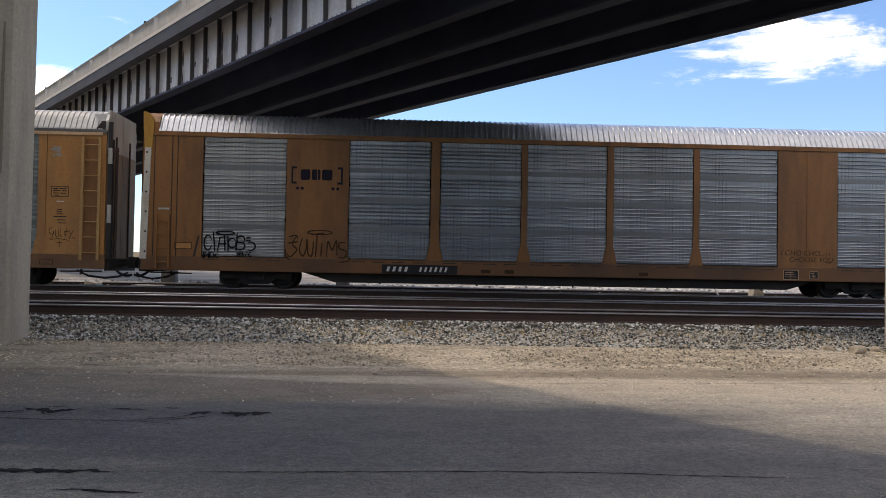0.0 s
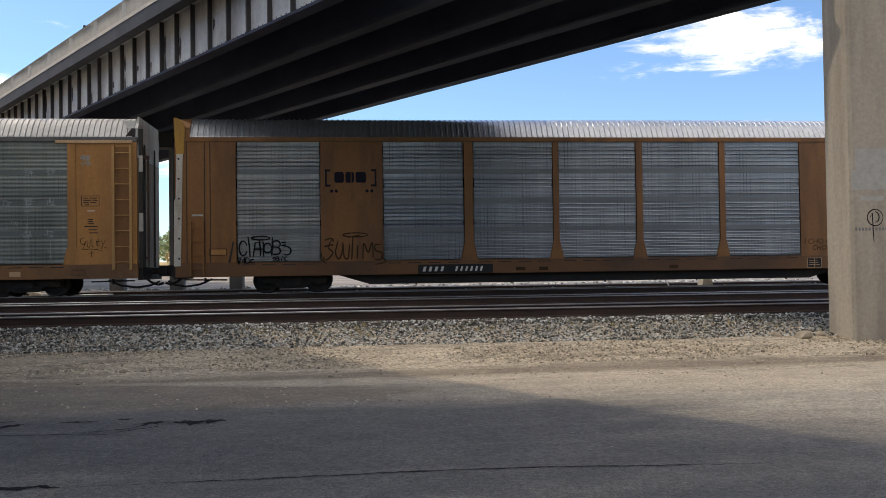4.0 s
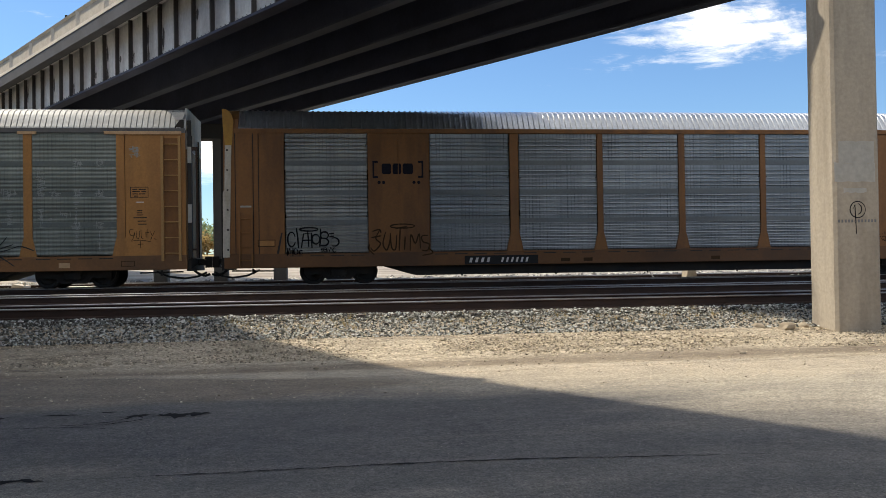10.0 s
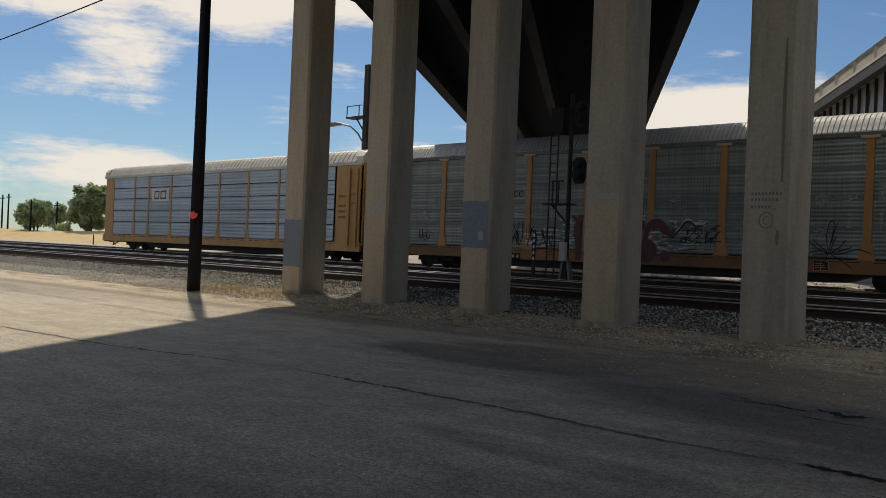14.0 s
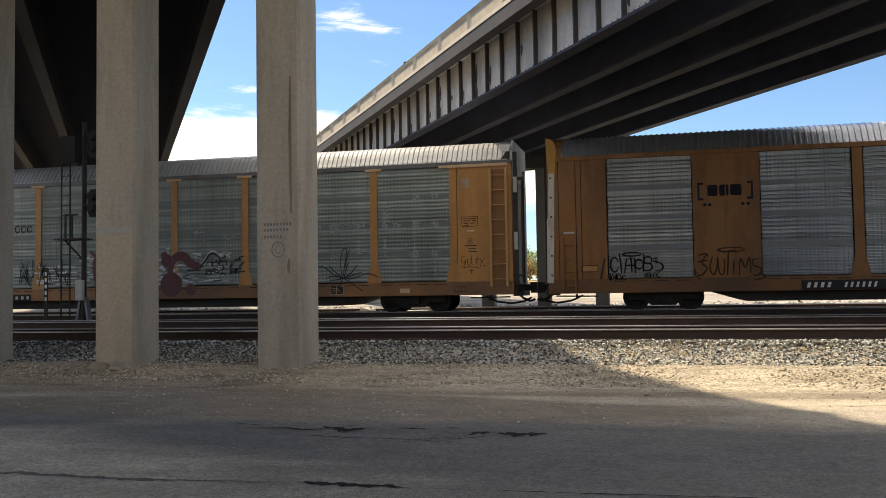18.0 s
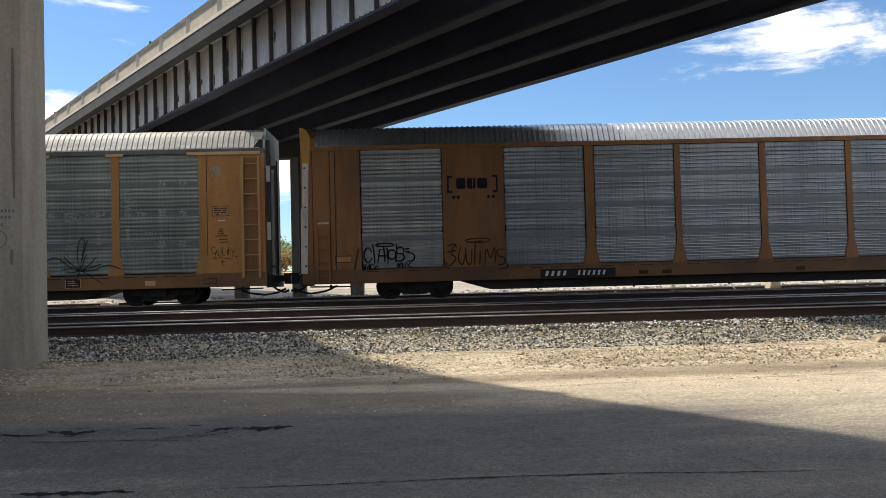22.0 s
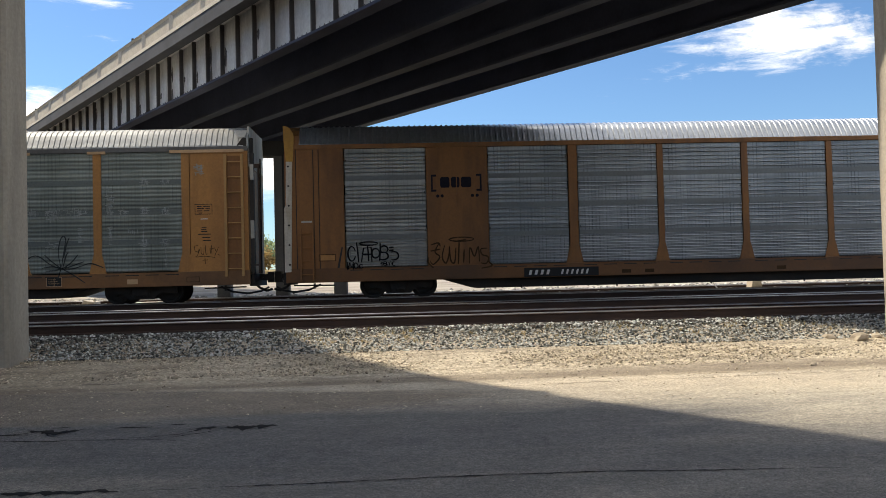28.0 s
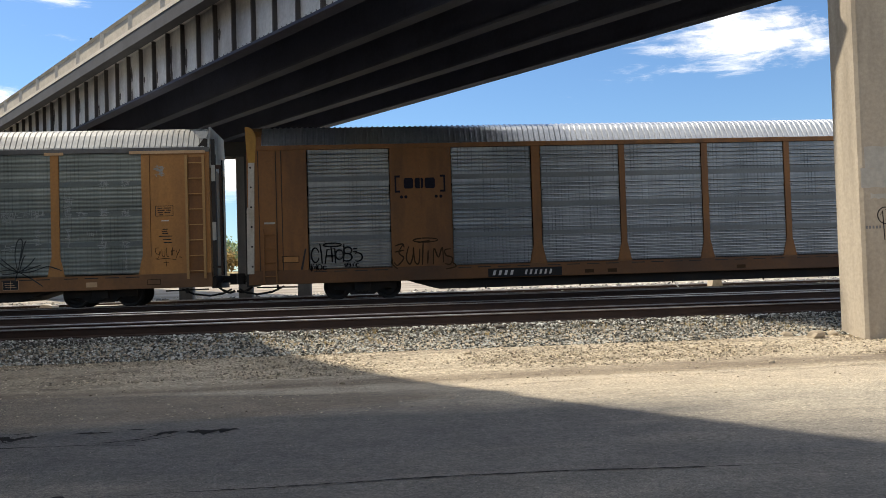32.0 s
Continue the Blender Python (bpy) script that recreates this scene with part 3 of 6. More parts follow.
def build_bank():
    """The low bank of dry grass beyond the tracks, and the plain behind it."""
    g = Mesh()
    xs = [-2500, -900] + [-420 + 5.0 * i for i in range(97)] + [90, 200, 2500]
    ys = [67.8, 70, 72, 74, 76, 79, 84, 95, 150, 400, 2500]
    for y in ys:
        for x in xs:
            lump = 0.7 * noise.noise((x * 0.05, y * 0.1, 4)) + 0.3 * noise.noise((x * 0.21, y * 0.3, 9)) if 70 < y < 100 else 0
            g.v.append((x, y, height(y) + lump))
    n = len(xs)
    for j in range(len(ys) - 1):
        for i in range(n - 1):
            g.f.append((j * n + i, j * n + i + 1, (j + 1) * n + i + 1, (j + 1) * n + i))
    tagged(part("ground_bank", g, "dry_grass", smooth=True), "low bank of dry yellow grass beyond the railway", "ground", kind="structure")


build_bank()
# added out of view behind the camera to hold back light from there
slope = Mesh()
slope.prism([(-15, -0.1), (-30, 8.4), (-60, 8.6), (-60, -0.5)], "x", -70, 90)
tagged(part("unseen_slope_behind", slope, "dirt_brown"), "unseen brown slope added behind the camera to block low skylight", "embankment", kind="structure")
road = Mesh()
rxs = [-300, -100] + [-60 + i for i in range(91)] + [60, 300]
rys = [-14, -8, -3, 0, 2, 4, 6, 8, 9.5, 10.5, 11.2, 11.9, 12.5]
for ry_ in rys:
    for rx_ in rxs:
        edge = 0.25 * noise.noise((rx_ * 0.35, 3.1, 0)) + 0.12 * noise.noise((rx_ * 1.3, 7.7, 0)) if ry_ == rys[-1] else 0
        yy = ry_ + edge
        road.v.append((rx_, yy, height(yy) + (0.012 if ry_ < 12 else -0.03)))
for j_ in range(len(rys) - 1):
    for i_ in range(len(rxs) - 1):
        k_ = j_ * len(rxs) + i_
        road.f.append((k_, k_ + 1, k_ + 1 + len(rxs), k_ + len(rxs)))
road_ob = tagged(part("road", road, "asphalt", smooth=True), "cracked and patched old grey asphalt road, dusty along its edge", "road", kind="structure")


def crack(pts, wide, seed, material="tar"):
    """A ragged open crack along a line of points."""
    r = random.Random(seed)
    m = Mesh()
    line = []
    for (ax, ay), (bx, by) in zip(pts, pts[1:]):
        n = max(2, int(math.hypot(bx - ax, by - ay) / 0.035))
        line += [(ax + (bx - ax) * i / n, ay + (by - ay) * i / n) for i in range(n)]
    line.append(pts[-1])
    lo, hi, mid_ = 0.6, 0.6, 0.0
    for i, (x, y) in enumerate(line):
        k = 1.25 * wide * min(1, 4 * i / len(line) + 0.1, 4 * (len(line) - 1 - i) / len(line) + 0.1)
        lo, hi = 0.5 * lo + 0.5 * r.choice((0.08, 0.3, 0.7, 1.5)), 0.5 * hi + 0.5 * r.choice((0.08, 0.3, 0.8, 1.4))
        mid_ = 0.7 * mid_ + r.uniform(-0.35, 0.35) * (wide + 0.01)
        z = height(y) + 0.017
        m.v += [(x, y + mid_ - k * lo, z), (x + r.uniform(-0.02, 0.02), y + mid_ + k * hi, z)]
    m.f = [(2 * i, 2 * i + 1, 2 * i + 3, 2 * i + 2) for i in range(len(line) - 1)]
    part("crack", m, material, road_ob, "open dark crack in the asphalt")


crack([(-3.73, 9.2), (-3.5, 9.02), (-3.35, 9.0), (-3.15, 9.24)], 0.075, 1)
crack([(-2.89, 9.2), (-2.5, 9.16)], 0.03, 2)
crack([(-2.05, 8.8), (-1.95, 8.95), (-1.83, 9.03)], 0.085, 3)
crack([(-2.1, 8.95), (-1.95, 9.05), (-1.85, 8.9)], 0.03, 4)
crack([(-1.76, 8.95), (-1.5, 9.0), (-1.25, 9.1)], 0.135, 5)
crack([(-4.2, 8.7), (-3.3, 8.55), (-2.4, 8.5), (-1.9, 8.3)], 0.012, 6)
crack([(-9.0, 6.35), (-6.9, 6.38), (-5.36, 6.44), (-4.33, 6.39), (-2.9, 6.5)], 0.042, 7, "seam")
crack([(-2.9, 6.5), (-2.44, 6.49), (-1.97, 6.46)], 0.05, 8)
crack([(-1.97, 6.46), (-0.5, 6.5), (0.5, 6.56), (1.5, 6.54), (3.4, 6.37)], 0.012, 9)
crack([(-16, 5.2), (-12.0, 5.6), (-9.0, 6.35)], 0.030, 10, "seam")
crack([(-2.2, 5.95), (-1.6, 5.9)], 0.03, 11)
crack([(-4.9, 9.3), (-4.4, 9.15)], 0.02, 12)

crack([(-1.5, 11.15), (0.5, 11.3), (2.6, 11.55), (5.0, 11.7), (8.5, 12.0)], 0.010, 13, "dirt_brown")
crack([(-4.6, 8.95), (-4.1, 9.05), (-3.6, 8.9)], 0.022, 14)
crack([(-3.55, 9.3), (-3.35, 9.34)], 0.03, 15)
crack([(-3.5, 9.02), (-3.42, 8.86), (-3.3, 8.8)], 0.02, 18)
crack([(-3.62, 9.12), (-3.75, 8.98), (-3.98, 8.95)], 0.025, 19)
crack([(-1.98, 8.9), (-2.12, 8.72), (-2.35, 8.62), (-2.6, 8.6)], 0.014, 20)
crack([(-1.6, 8.97), (-1.45, 8.85)], 0.02, 21)
crack([(-2.35, 9.3), (-2.2, 9.26)], 0.035, 16)
crack([(-2.15, 8.55), (-1.9, 8.75), (-1.75, 8.9)], 0.02, 17)

bed = Mesh()
bed.prism([(15.0, 0.20), (15.9, 0.46), (16.2, 0.50), (33.6, 0.50), (35.0, 0.36)], "x", -300, 200)
tagged(part("ballast", bed, "ballast_bed"), "bed of grey crushed stone under the tracks", "ballast", kind="structure")


strip = Mesh()
strip.prism([(34.6, 0.34), (35.4, 0.47), (37, 0.55), (39.6, 0.54), (39.8, 0.3)], "x", -300, 200)
tagged(part("ground_strip", strip, "pale_gravel"), "pale sunlit gravel yard beyond the train", "gravel", kind="structure")


yard = Mesh()
yard.prism([(39.6, 0.3), (39.7, 0.53), (60, 0.50), (67.5, 0.66), (71.5, 1.72), (72.5, 1.2)], "x", -70, 200)
tagged(part("ground_yard", yard, "yard_gravel"), "pale gravelly dirt yard beyond the tracks", "dirt", kind="structure")


def scatter(name, n, area, size, lift, material, label, category):
    """Loose stones as one mesh: squashed, turned octahedra."""
    x = RNG.uniform(area[0], area[1], n)
    y = RNG.uniform(area[2], area[3], n)
    s = size[0] + (size[1] - size[0]) * RNG.rand(n) ** 2.2
    base = np.array([[1, 0, 0], [0, 1, 0], [-1, 0, 0], [0, -1, 0], [0, 0, 1], [0, 0, -1]], float)
    v = base[None] * (1 + RNG.uniform(-0.35, 0.35, (n, 6, 1))) * s[:, None, None] * np.stack([RNG.uniform(0.7, 1.3, n), RNG.uniform(0.6, 1.1, n), RNG.uniform(0.45, 0.8, n)], 1)[:, None, :]
    a, b = RNG.uniform(0, 6.3, n), RNG.uniform(-0.7, 0.7, n)
    ca, sa, cb, sb = np.cos(a)[:, None], np.sin(a)[:, None], np.cos(b)[:, None], np.sin(b)[:, None]
    vy, vz = v[..., 1] * cb - v[..., 2] * sb, v[..., 1] * sb + v[..., 2] * cb
    vx, vy = v[..., 0] * ca - vy * sa, v[..., 0] * sa + vy * ca
    hz = np.interp(y, [p[0] for p in PROFILE], [p[1] for p in PROFILE]) + lift
    v = np.stack([vx + x[:, None], vy + y[:, None], vz + (hz + s * 0.25)[:, None]], -1).reshape(-1, 3)
    f = np.array([(0, 1, 4), (1, 2, 4), (2, 3, 4), (3, 0, 4), (1, 0, 5), (2, 1, 5), (3, 2, 5), (0, 3, 5)])
    f = (np.arange(n)[:, None, None] * 6 + f[None]).reshape(-1, 3)
    me = bpy.data.meshes.new(name)
    me.from_pydata(v.tolist(), [], f.tolist())
    me.materials.append(M[material])
    return tagged(new(name, me), label, category, kind="stuff")


scatter("ballast_stones", 64000, (-46, 15, 14.86, 16.06), (0.012, 0.036), 0.010, "ballast", "loose grey-green crushed stones on the track's shoulder", "ballast")
scatter("ballast_stones", 9000, (-30, 15, 15.80, 16.40), (0.018, 0.045), 0.045, "ballast", "crushed stones heaped over the sleeper ends", "ballast")
scatter("ballast_stones", 7000, (-48, 16, 17.9, 22.5), (0.035, 0.075), 0.02, "ballast", "grey crushed stones between the tracks", "ballast")
scatter("ballast_stones", 5000, (-120, -48, 14.9, 16.3), (0.05, 0.10), 0.02, "ballast", "grey crushed stones along the distant track", "ballast")
scatter("ballast_stones", 26000, (-24, 24, 33.9, 40.0), (0.04, 0.12), 0.03, "pale_stone", "sunlit pale stones beyond the train", "ballast")
scatter("ballast_stones", 26000, (-34, 44, 40.0, 67.0), (0.06, 0.20), 0.02, "pale_stone", "sunlit stones strewn over the yard", "stones")
scatter("ballast_stones", 26000, (-44, -17.5, 13.2, 15.0), (0.010, 0.036), 0.0, "pale_ballast", "pale stones spread over the ground by the pole", "ballast")
scatter("gravel", 42000, (-30, 13, 12.9, 15.1), (0.007, 0.030), 0.0, "gravel", "small tan gravel strewn over the sand", "gravel")
scatter("gravel", 16000, (-9, 7, 3.6, 10.4), (0.002, 0.0065), 0.010, "grit", "grit and loose chips on the asphalt", "gravel")
scatter("gravel", 6000, (-24, 12, 9.8, 12.8), (0.005, 0.020), 0.008, "gravel", "fine grit on the road's edge", "gravel")


def rock(x, y, size, seed, material="rock"):
    r = random.Random(seed)
    bm = bmesh.new()
    bmesh.ops.create_icosphere(bm, subdivisions=2, radius=1)
    for v in bm.verts:
        k = 1 + 0.35 * noise.noise(v.co * 1.3 + Vector((seed, 0, 0)))
        v.co = Vector((v.co.x * size * 1.25 * k, v.co.y * size * 0.9 * k, v.co.z * size * 0.62 * k))
    me = bpy.data.meshes.new("rock")
    bm.to_mesh(me)
    bm.free()
    me.materials.append(M[material])
    ob = tagged(new("rock", me), "pale weathered rock lying on the gravel", "rock", "loose rocks")
    ob.matrix_world = pose(x, y, height(y) + size * 0.22, 0, 0, r.uniform(0, 360))
    return ob


for i_, (x_, y_, s_) in enumerate(((-3.22, 13.0, 0.055), (-2.95, 13.02, 0.04), (-0.29, 12.2, 0.05), (7.41, 16.2, 0.09), (7.75, 14.7, 0.16), (7.35, 14.95, 0.10), (8.15, 14.9, 0.09), (-9.95, 14.05, 0.17),
                                  (-9.6, 14.0, 0.10), (-13.1, 14.05, 0.17), (-12.8, 14.02, 0.12), (-13.35, 14.1, 0.1), (1.7, 14.4, 0.07), (5.9, 12.5, 0.05), (4.4, 16.0, 0.06), (-6.0, 13.6, 0.05), (3.1, 13.9, 0.05), (-15.6, 12.2, 0.05))):
    rock(x_, y_, s_, i_ + 1)


# ---- tracks ----
def rail_mesh(a, b):
    """A flat-bottomed rail along x; its head's top is at z = 0."""
    pts = [(-0.075, -0.185), (0.075, -0.185), (0.075, -0.172), (0.012, -0.15), (0.009, -0.05), (0.037, -0.038), (0.037, -0.006), (0.030, 0.0),
           (-0.030, 0.0), (-0.037, -0.006), (-0.037, -0.038), (-0.009, -0.05), (-0.012, -0.15), (-0.075, -0.172)]
    return Mesh().prism(pts, "x", a, b)


def build_track(y, label):
    t = thing("railway_track", label, "railway track", "railway tracks", at=pose(0, y, RAIL))
    for s in (-1, 1):
        r = part("rail", rail_mesh(-260, 160), "rust", t)
        r.location = (0, s * 0.7525, 0)
        part("rail_head", Mesh().prism([(-0.0385, -0.022), (-0.0385, -0.004), (-0.030, 0.003), (0.030, 0.003), (0.0385, -0.004), (0.030, -0.004)], "x", -260, 160), "rail_top", r, "worn shiny running surface")
    return t


track_things = [build_track(y, "rusty steel railway track with polished rail heads on timber sleepers") for y in TRACKS]


# ---- painted marks: flat shapes on the side of a car or column, facing the road ----
def ribbon(m, pts, wide, y, taper=True):
    """A brush stroke along 2D points (x, z) at depth y."""
    n = len(pts)
    base = len(m.v)
    for i, (x, z) in enumerate(pts):
        a, b = pts[max(0, i - 1)], pts[min(n - 1, i + 1)]
        dx, dz = b[0] - a[0], b[1] - a[1]
        k = math.hypot(dx, dz) or 1
        w = wide * (0.55 + 0.45 * math.sin(math.pi * (i + 0.5) / n)) if taper else wide
        m.v += [(x - dz / k * w, y, z + dx / k * w), (x + dz / k * w, y, z - dx / k * w)]
    m.f += [(base + 2 * i, base + 2 * i + 1, base + 2 * i + 3, base + 2 * i + 2) for i in range(n - 1)]
    return m


def spray(name, m, material, parent, label=""):
    """Graffiti: many small strokes that belong together."""
    return tagged(part(name, m, material, parent, label), kind="stuff")


def arc(cx, cz, rx, rz, a0, a1, n=14):
    return [(cx + rx * math.cos(radians(a0 + (a1 - a0) * i / n)), cz + rz * math.sin(radians(a0 + (a1 - a0) * i / n))) for i in range(n + 1)]


def smooth_line(pts, k=6):
    """Points along a soft curve through the given ones."""
    out = []
    for i in range(len(pts) - 1):
        p = [Vector(pts[max(0, min(len(pts) - 1, i + d))]) for d in (-1, 0, 1, 2)]
        for s in range(k):
            t = s / k
            v = 0.5 * (2 * p[1] + (p[2] - p[0]) * t + (2 * p[0] - 5 * p[1] + 4 * p[2] - p[3]) * t * t + (3 * p[1] - p[0] - 3 * p[2] + p[3]) * t ** 3)
            out.append((v.x, v.y))
    return out + [pts[-1]]


def disc(m, cx, cz, rx, rz, y, n=22, wob=0.0, seed=0):
    r = random.Random(seed)
    b = len(m.v)
    m.v += [(cx + rx * (1 + wob * r.uniform(-1, 1)) * math.cos(2 * math.pi * i / n), y, cz + rz * (1 + wob * r.uniform(-1, 1)) * math.sin(2 * math.pi * i / n)) for i in range(n)]
    m.f.append(tuple(range(b, b + n)))
    return m


def rect(m, x0, x1, z0, z1, y):
    b = len(m.v)
    m.v += [(x0, y, z0), (x1, y, z0), (x1, y, z1), (x0, y, z1)]
    m.f.append((b, b + 1, b + 2, b + 3))
    return m


def tag_strokes(x0, x1, z0, z1, y, n, wide, seed):
    """A tangle of loops, hooks and slashes such as a spray can leaves."""
    r = random.Random(seed)
    m = Mesh()
    w, h = x1 - x0, z1 - z0
    for i in range(n):
        cx = x0 + w * (i + 0.5) / n
        cz = z0 + h * (0.45 + 0.1 * r.uniform(-1, 1))
        kind = r.randrange(5)
        rx, rz = w / n * r.uniform(0.45, 0.85), h * r.uniform(0.22, 0.42)
        if kind == 0:
            ribbon(m, arc(cx, cz, rx, rz, 40, 330), wide, y)
        elif kind == 1:
            ribbon(m, [(cx - rx, z0 + h * r.uniform(0, 0.2)), (cx - rx * 0.2, z1 - h * r.uniform(0, 0.15)), (cx + rx * 0.4, z0 + h * 0.3), (cx + rx, z1 - h * 0.25)], wide, y)
        elif kind == 2:
            ribbon(m, arc(cx, cz + rz * 0.4, rx * 0.7, rz * 0.5, -60, 210) + arc(cx, cz - rz * 0.5, rx * 0.8, rz * 0.5, 120, -150), wide, y)
        elif kind == 3:
            ribbon(m, [(cx, z0), (cx + rx * 0.1, z1)], wide, y)
            ribbon(m, arc(cx + rx * 0.3, cz - rz * 0.2, rx * 0.6, rz * 0.5, 0, 340), wide, y)
        else:
            ribbon(m, [(cx - rx * 0.6, z1 - h * 0.2), (cx - rx * 0.3, z0 + h * 0.1), (cx + rx * 0.2, z0 + h * 0.7), (cx + rx * 0.5, z0 + h * 0.05), (cx + rx * 0.8, z1 - h * 0.3)], wide, y)
    return m


# ---- autorack cars ----
def sheet(profile, x0, x1):
    """A pressed sheet along x from a profile of (y, z)."""
    m = Mesh()
    for yy, z in profile:
        m.v += [(x0, yy, z), (x1, yy, z)]
    m.f = [(2 * i, 2 * i + 1, 2 * i + 3, 2 * i + 2) for i in range(len(profile) - 1)]
    y = max(p[0] for p in profile)
    m.box(x0, x1, y + 0.005, y + 0.02, profile[0][1], profile[-1][1])
    return m


def grouped_ribs(z0, z1, y, r):
    """Four courses of pressed sheet, each with a few narrow grooves; the lowest has more of them."""
    prof, ribs = [(y, z0)], []
    h = (z1 - z0) / 4
    for c in range(4):
        if c == 0:
            at = [0.04 + 0.093 * k for k in range(10)]
        else:
            at = [0.16 + 0.13 * k for k in range(6 if c != 2 else 5)]
        for f in at:
            z = z0 + h * (c + f) + r.uniform(-0.006, 0.006)
            prof += [(y, z), (y + 0.035, z + 0.004), (y + 0.035, z + 0.022), (y - 0.020, z + 0.030), (y - 0.020, z + 0.036), (y, z + 0.058)]
            ribs.append(len(prof) - 2)
    prof.append((y, z1))
    return prof, ribs


def wave_ribs(z0, z1, y, pitch):
    """Evenly corrugated sheet."""
    prof = []
    n = max(2, int(round((z1 - z0) / pitch)))
    for i in range(n):
        z, p = z0 + (z1 - z0) * i / n, (z1 - z0) / n
        prof += [(y, z), (y - 0.012, z + p * 0.25), (y - 0.012, z + p * 0.5), (y, z + p * 0.75)]
    return prof + [(y, z1)], []


def screen_panel(car, x0, x1, z0, z1, y, material, pitch, k):
    prof, ribs = grouped_ribs(z0, z1, y, random.Random(k + 3)) if material in ("screen", "screen_clean") else wave_ribs(z0, z1, y, pitch)
    me = sheet(prof, x0, x1).data("screen_panel", M[material])
    me.materials.append(M["rib_metal"])
    tops = {round((prof[i][1] + prof[i + 1][1]) / 2, 4) for i in ribs}
    for p in me.polygons:
        if round(p.center.z, 4) in tops:
            p.material_index = 1
    ob = new("screen_panel", me)
    ob.parent = car
    ob["label"] = "corrugated galvanised steel side panel"
    if material != "screen_blue":
        for t in (0.25, 0.50, 0.75):
            z = z0 + (z1 - z0) * t
            part("lap_band", Mesh().prism([(y + 0.012, z - 0.085), (y - 0.014, z - 0.08), (y - 0.014, z + 0.08), (y + 0.012, z + 0.085)], "x", x0 + 0.01, x1 - 0.01), "dull_band_green" if material == "screen_green" else "dull_band", ob)
    for t in (0.30, 0.62, 0.90) if material in ("screen", "screen_clean") else ():
        for c in (x0 + 0.03, x1 - 0.03):
            part("clip", Mesh().box(c - 0.012, c + 0.012, y - 0.012, y, z0 + (z1 - z0) * t - 0.03, z0 + (z1 - z0) * t + 0.03), "steel_dark", ob)
    return ob


def car_roof(length, pitch, side_z, top_z, profile, depth=0.03, w=1.6):
    """A roof of broad flat ribs across the car with narrow grooves, and rounded shoulders."""
    m = Mesh()
    rise = top_z - side_z
    section = [(-w - 0.005, side_z - 0.02)] + [(-w + a, side_z + rise * b) for a, b in ((0.015, 0.06), (0.085, 0.20), (0.185, 0.42), (0.29, 0.62), (0.42, 0.79), (0.62, 0.90), (0.88, 0.97), (1.15, 1.0))] + [(0, top_z + 0.02)]
    section += [(-a, b) for a, b in section[-2::-1]]
    n = int(length / pitch)
    xs = []
    for i in range(n):
        x, p = -length / 2 + length * i / n, length / n
        xs += [(x + p * f, u) for f, u in profile]
    xs.append((length / 2, profile[0][1]))
    c = len(section)
    for x, up in xs:
        k = depth * up
        m.v += [(x, a * (1 + k / w), b + k * 0.8) for a, b in section]
    m.f += [(i * c + j, i * c + j + 1, (i + 1) * c + j + 1, (i + 1) * c + j) for i in range(len(xs) - 1) for j in range(c - 1)]
    return m


def truck(car, x):
    """A two-axle truck: a cast side frame on each side, a bolster, two wheelsets."""
    t = part("truck", Mesh().box(-0.28, 0.28, -1.2, 1.2, 0.28, 0.60), "steel_dark", car, "grimy dark cast-steel truck", bevel=0.03)
    t.location = (x, 0, 0)
    outline = [(-1.18, 0.34), (-0.62, 0.34), (-0.40, 0.16), (0.40, 0.16), (0.62, 0.34), (1.18, 0.34), (1.18, 0.56), (0.66, 0.58), (0.45, 0.72), (-0.45, 0.72), (-0.66, 0.58), (-1.18, 0.56)]
    for s in (-1, 1):
        part("side_frame", Mesh().prism(outline, "y", s * 1.08, s * 0.92), "steel_dark", t)
        for k in range(4):
            part("spring", Mesh().cyl((-0.18 + k * 0.12, s * 1.12, 0.24), (-0.18 + k * 0.12, s * 1.12, 0.46), 0.05, 0.05, 8), "steel_dark", t)
    for dx in (-0.88, 0.88):
        ring = [(0.66, 0.46), (0.69, 0.46), (0.70, 0.425), (0.82, 0.415), (0.82, 0.34), (0.76, 0.30), (0.76, 0.14), (0.95, 0.12), (0.95, 0.0)]
        w = Mesh()
        prof = [(-a, r) for a, r in ring[::-1]] + [(-0.64, 0.34), (-0.64, 0.09), (0.64, 0.09), (0.64, 0.34)] + ring
        n = 24
        for a, r in prof:
            w.v += [(r * math.cos(2 * math.pi * i / n), a, r * math.sin(2 * math.pi * i / n)) for i in range(n)]
        for j in range(len(prof) - 1):
            w.f += [(j * n + i, j * n + (i + 1) % n, (j + 1) * n + (i + 1) % n, (j + 1) * n + i) for i in range(n)]
        wo = part("wheelset", w, "steel_dark", t)
        wo.location = (dx, 0, 0.44)
    return t


def ladder(car, x0, x1, z0, z1, y, n, material, name="ladder", w=0.05):
    l = part(name, Mesh().box(x0, x0 + w, y - 0.09, y, z0, z1), material, car)
    part("ladder_rail", Mesh().box(x1 - w, x1, y - 0.09, y, z0, z1), material, l)
    for i in range(n):
        z = z0 + (z1 - z0) * (i + 0.5) / n
        part("rung", Mesh().cyl((x0 + 0.02, y - 0.06, z), (x1 - 0.02, y - 0.06, z), 0.018, 0.018, 6), material, l)
    return l


SILL0, SILL1, SIDE, TOP = 0.58, 1.05, 5.19, 5.97
TEETH = ((0, 1), (0.26, 1), (0.36, 0), (0.90, 0))
SEAMS = ((0, 1), (0.80, 1), (0.84, 0), (0.95, 0))


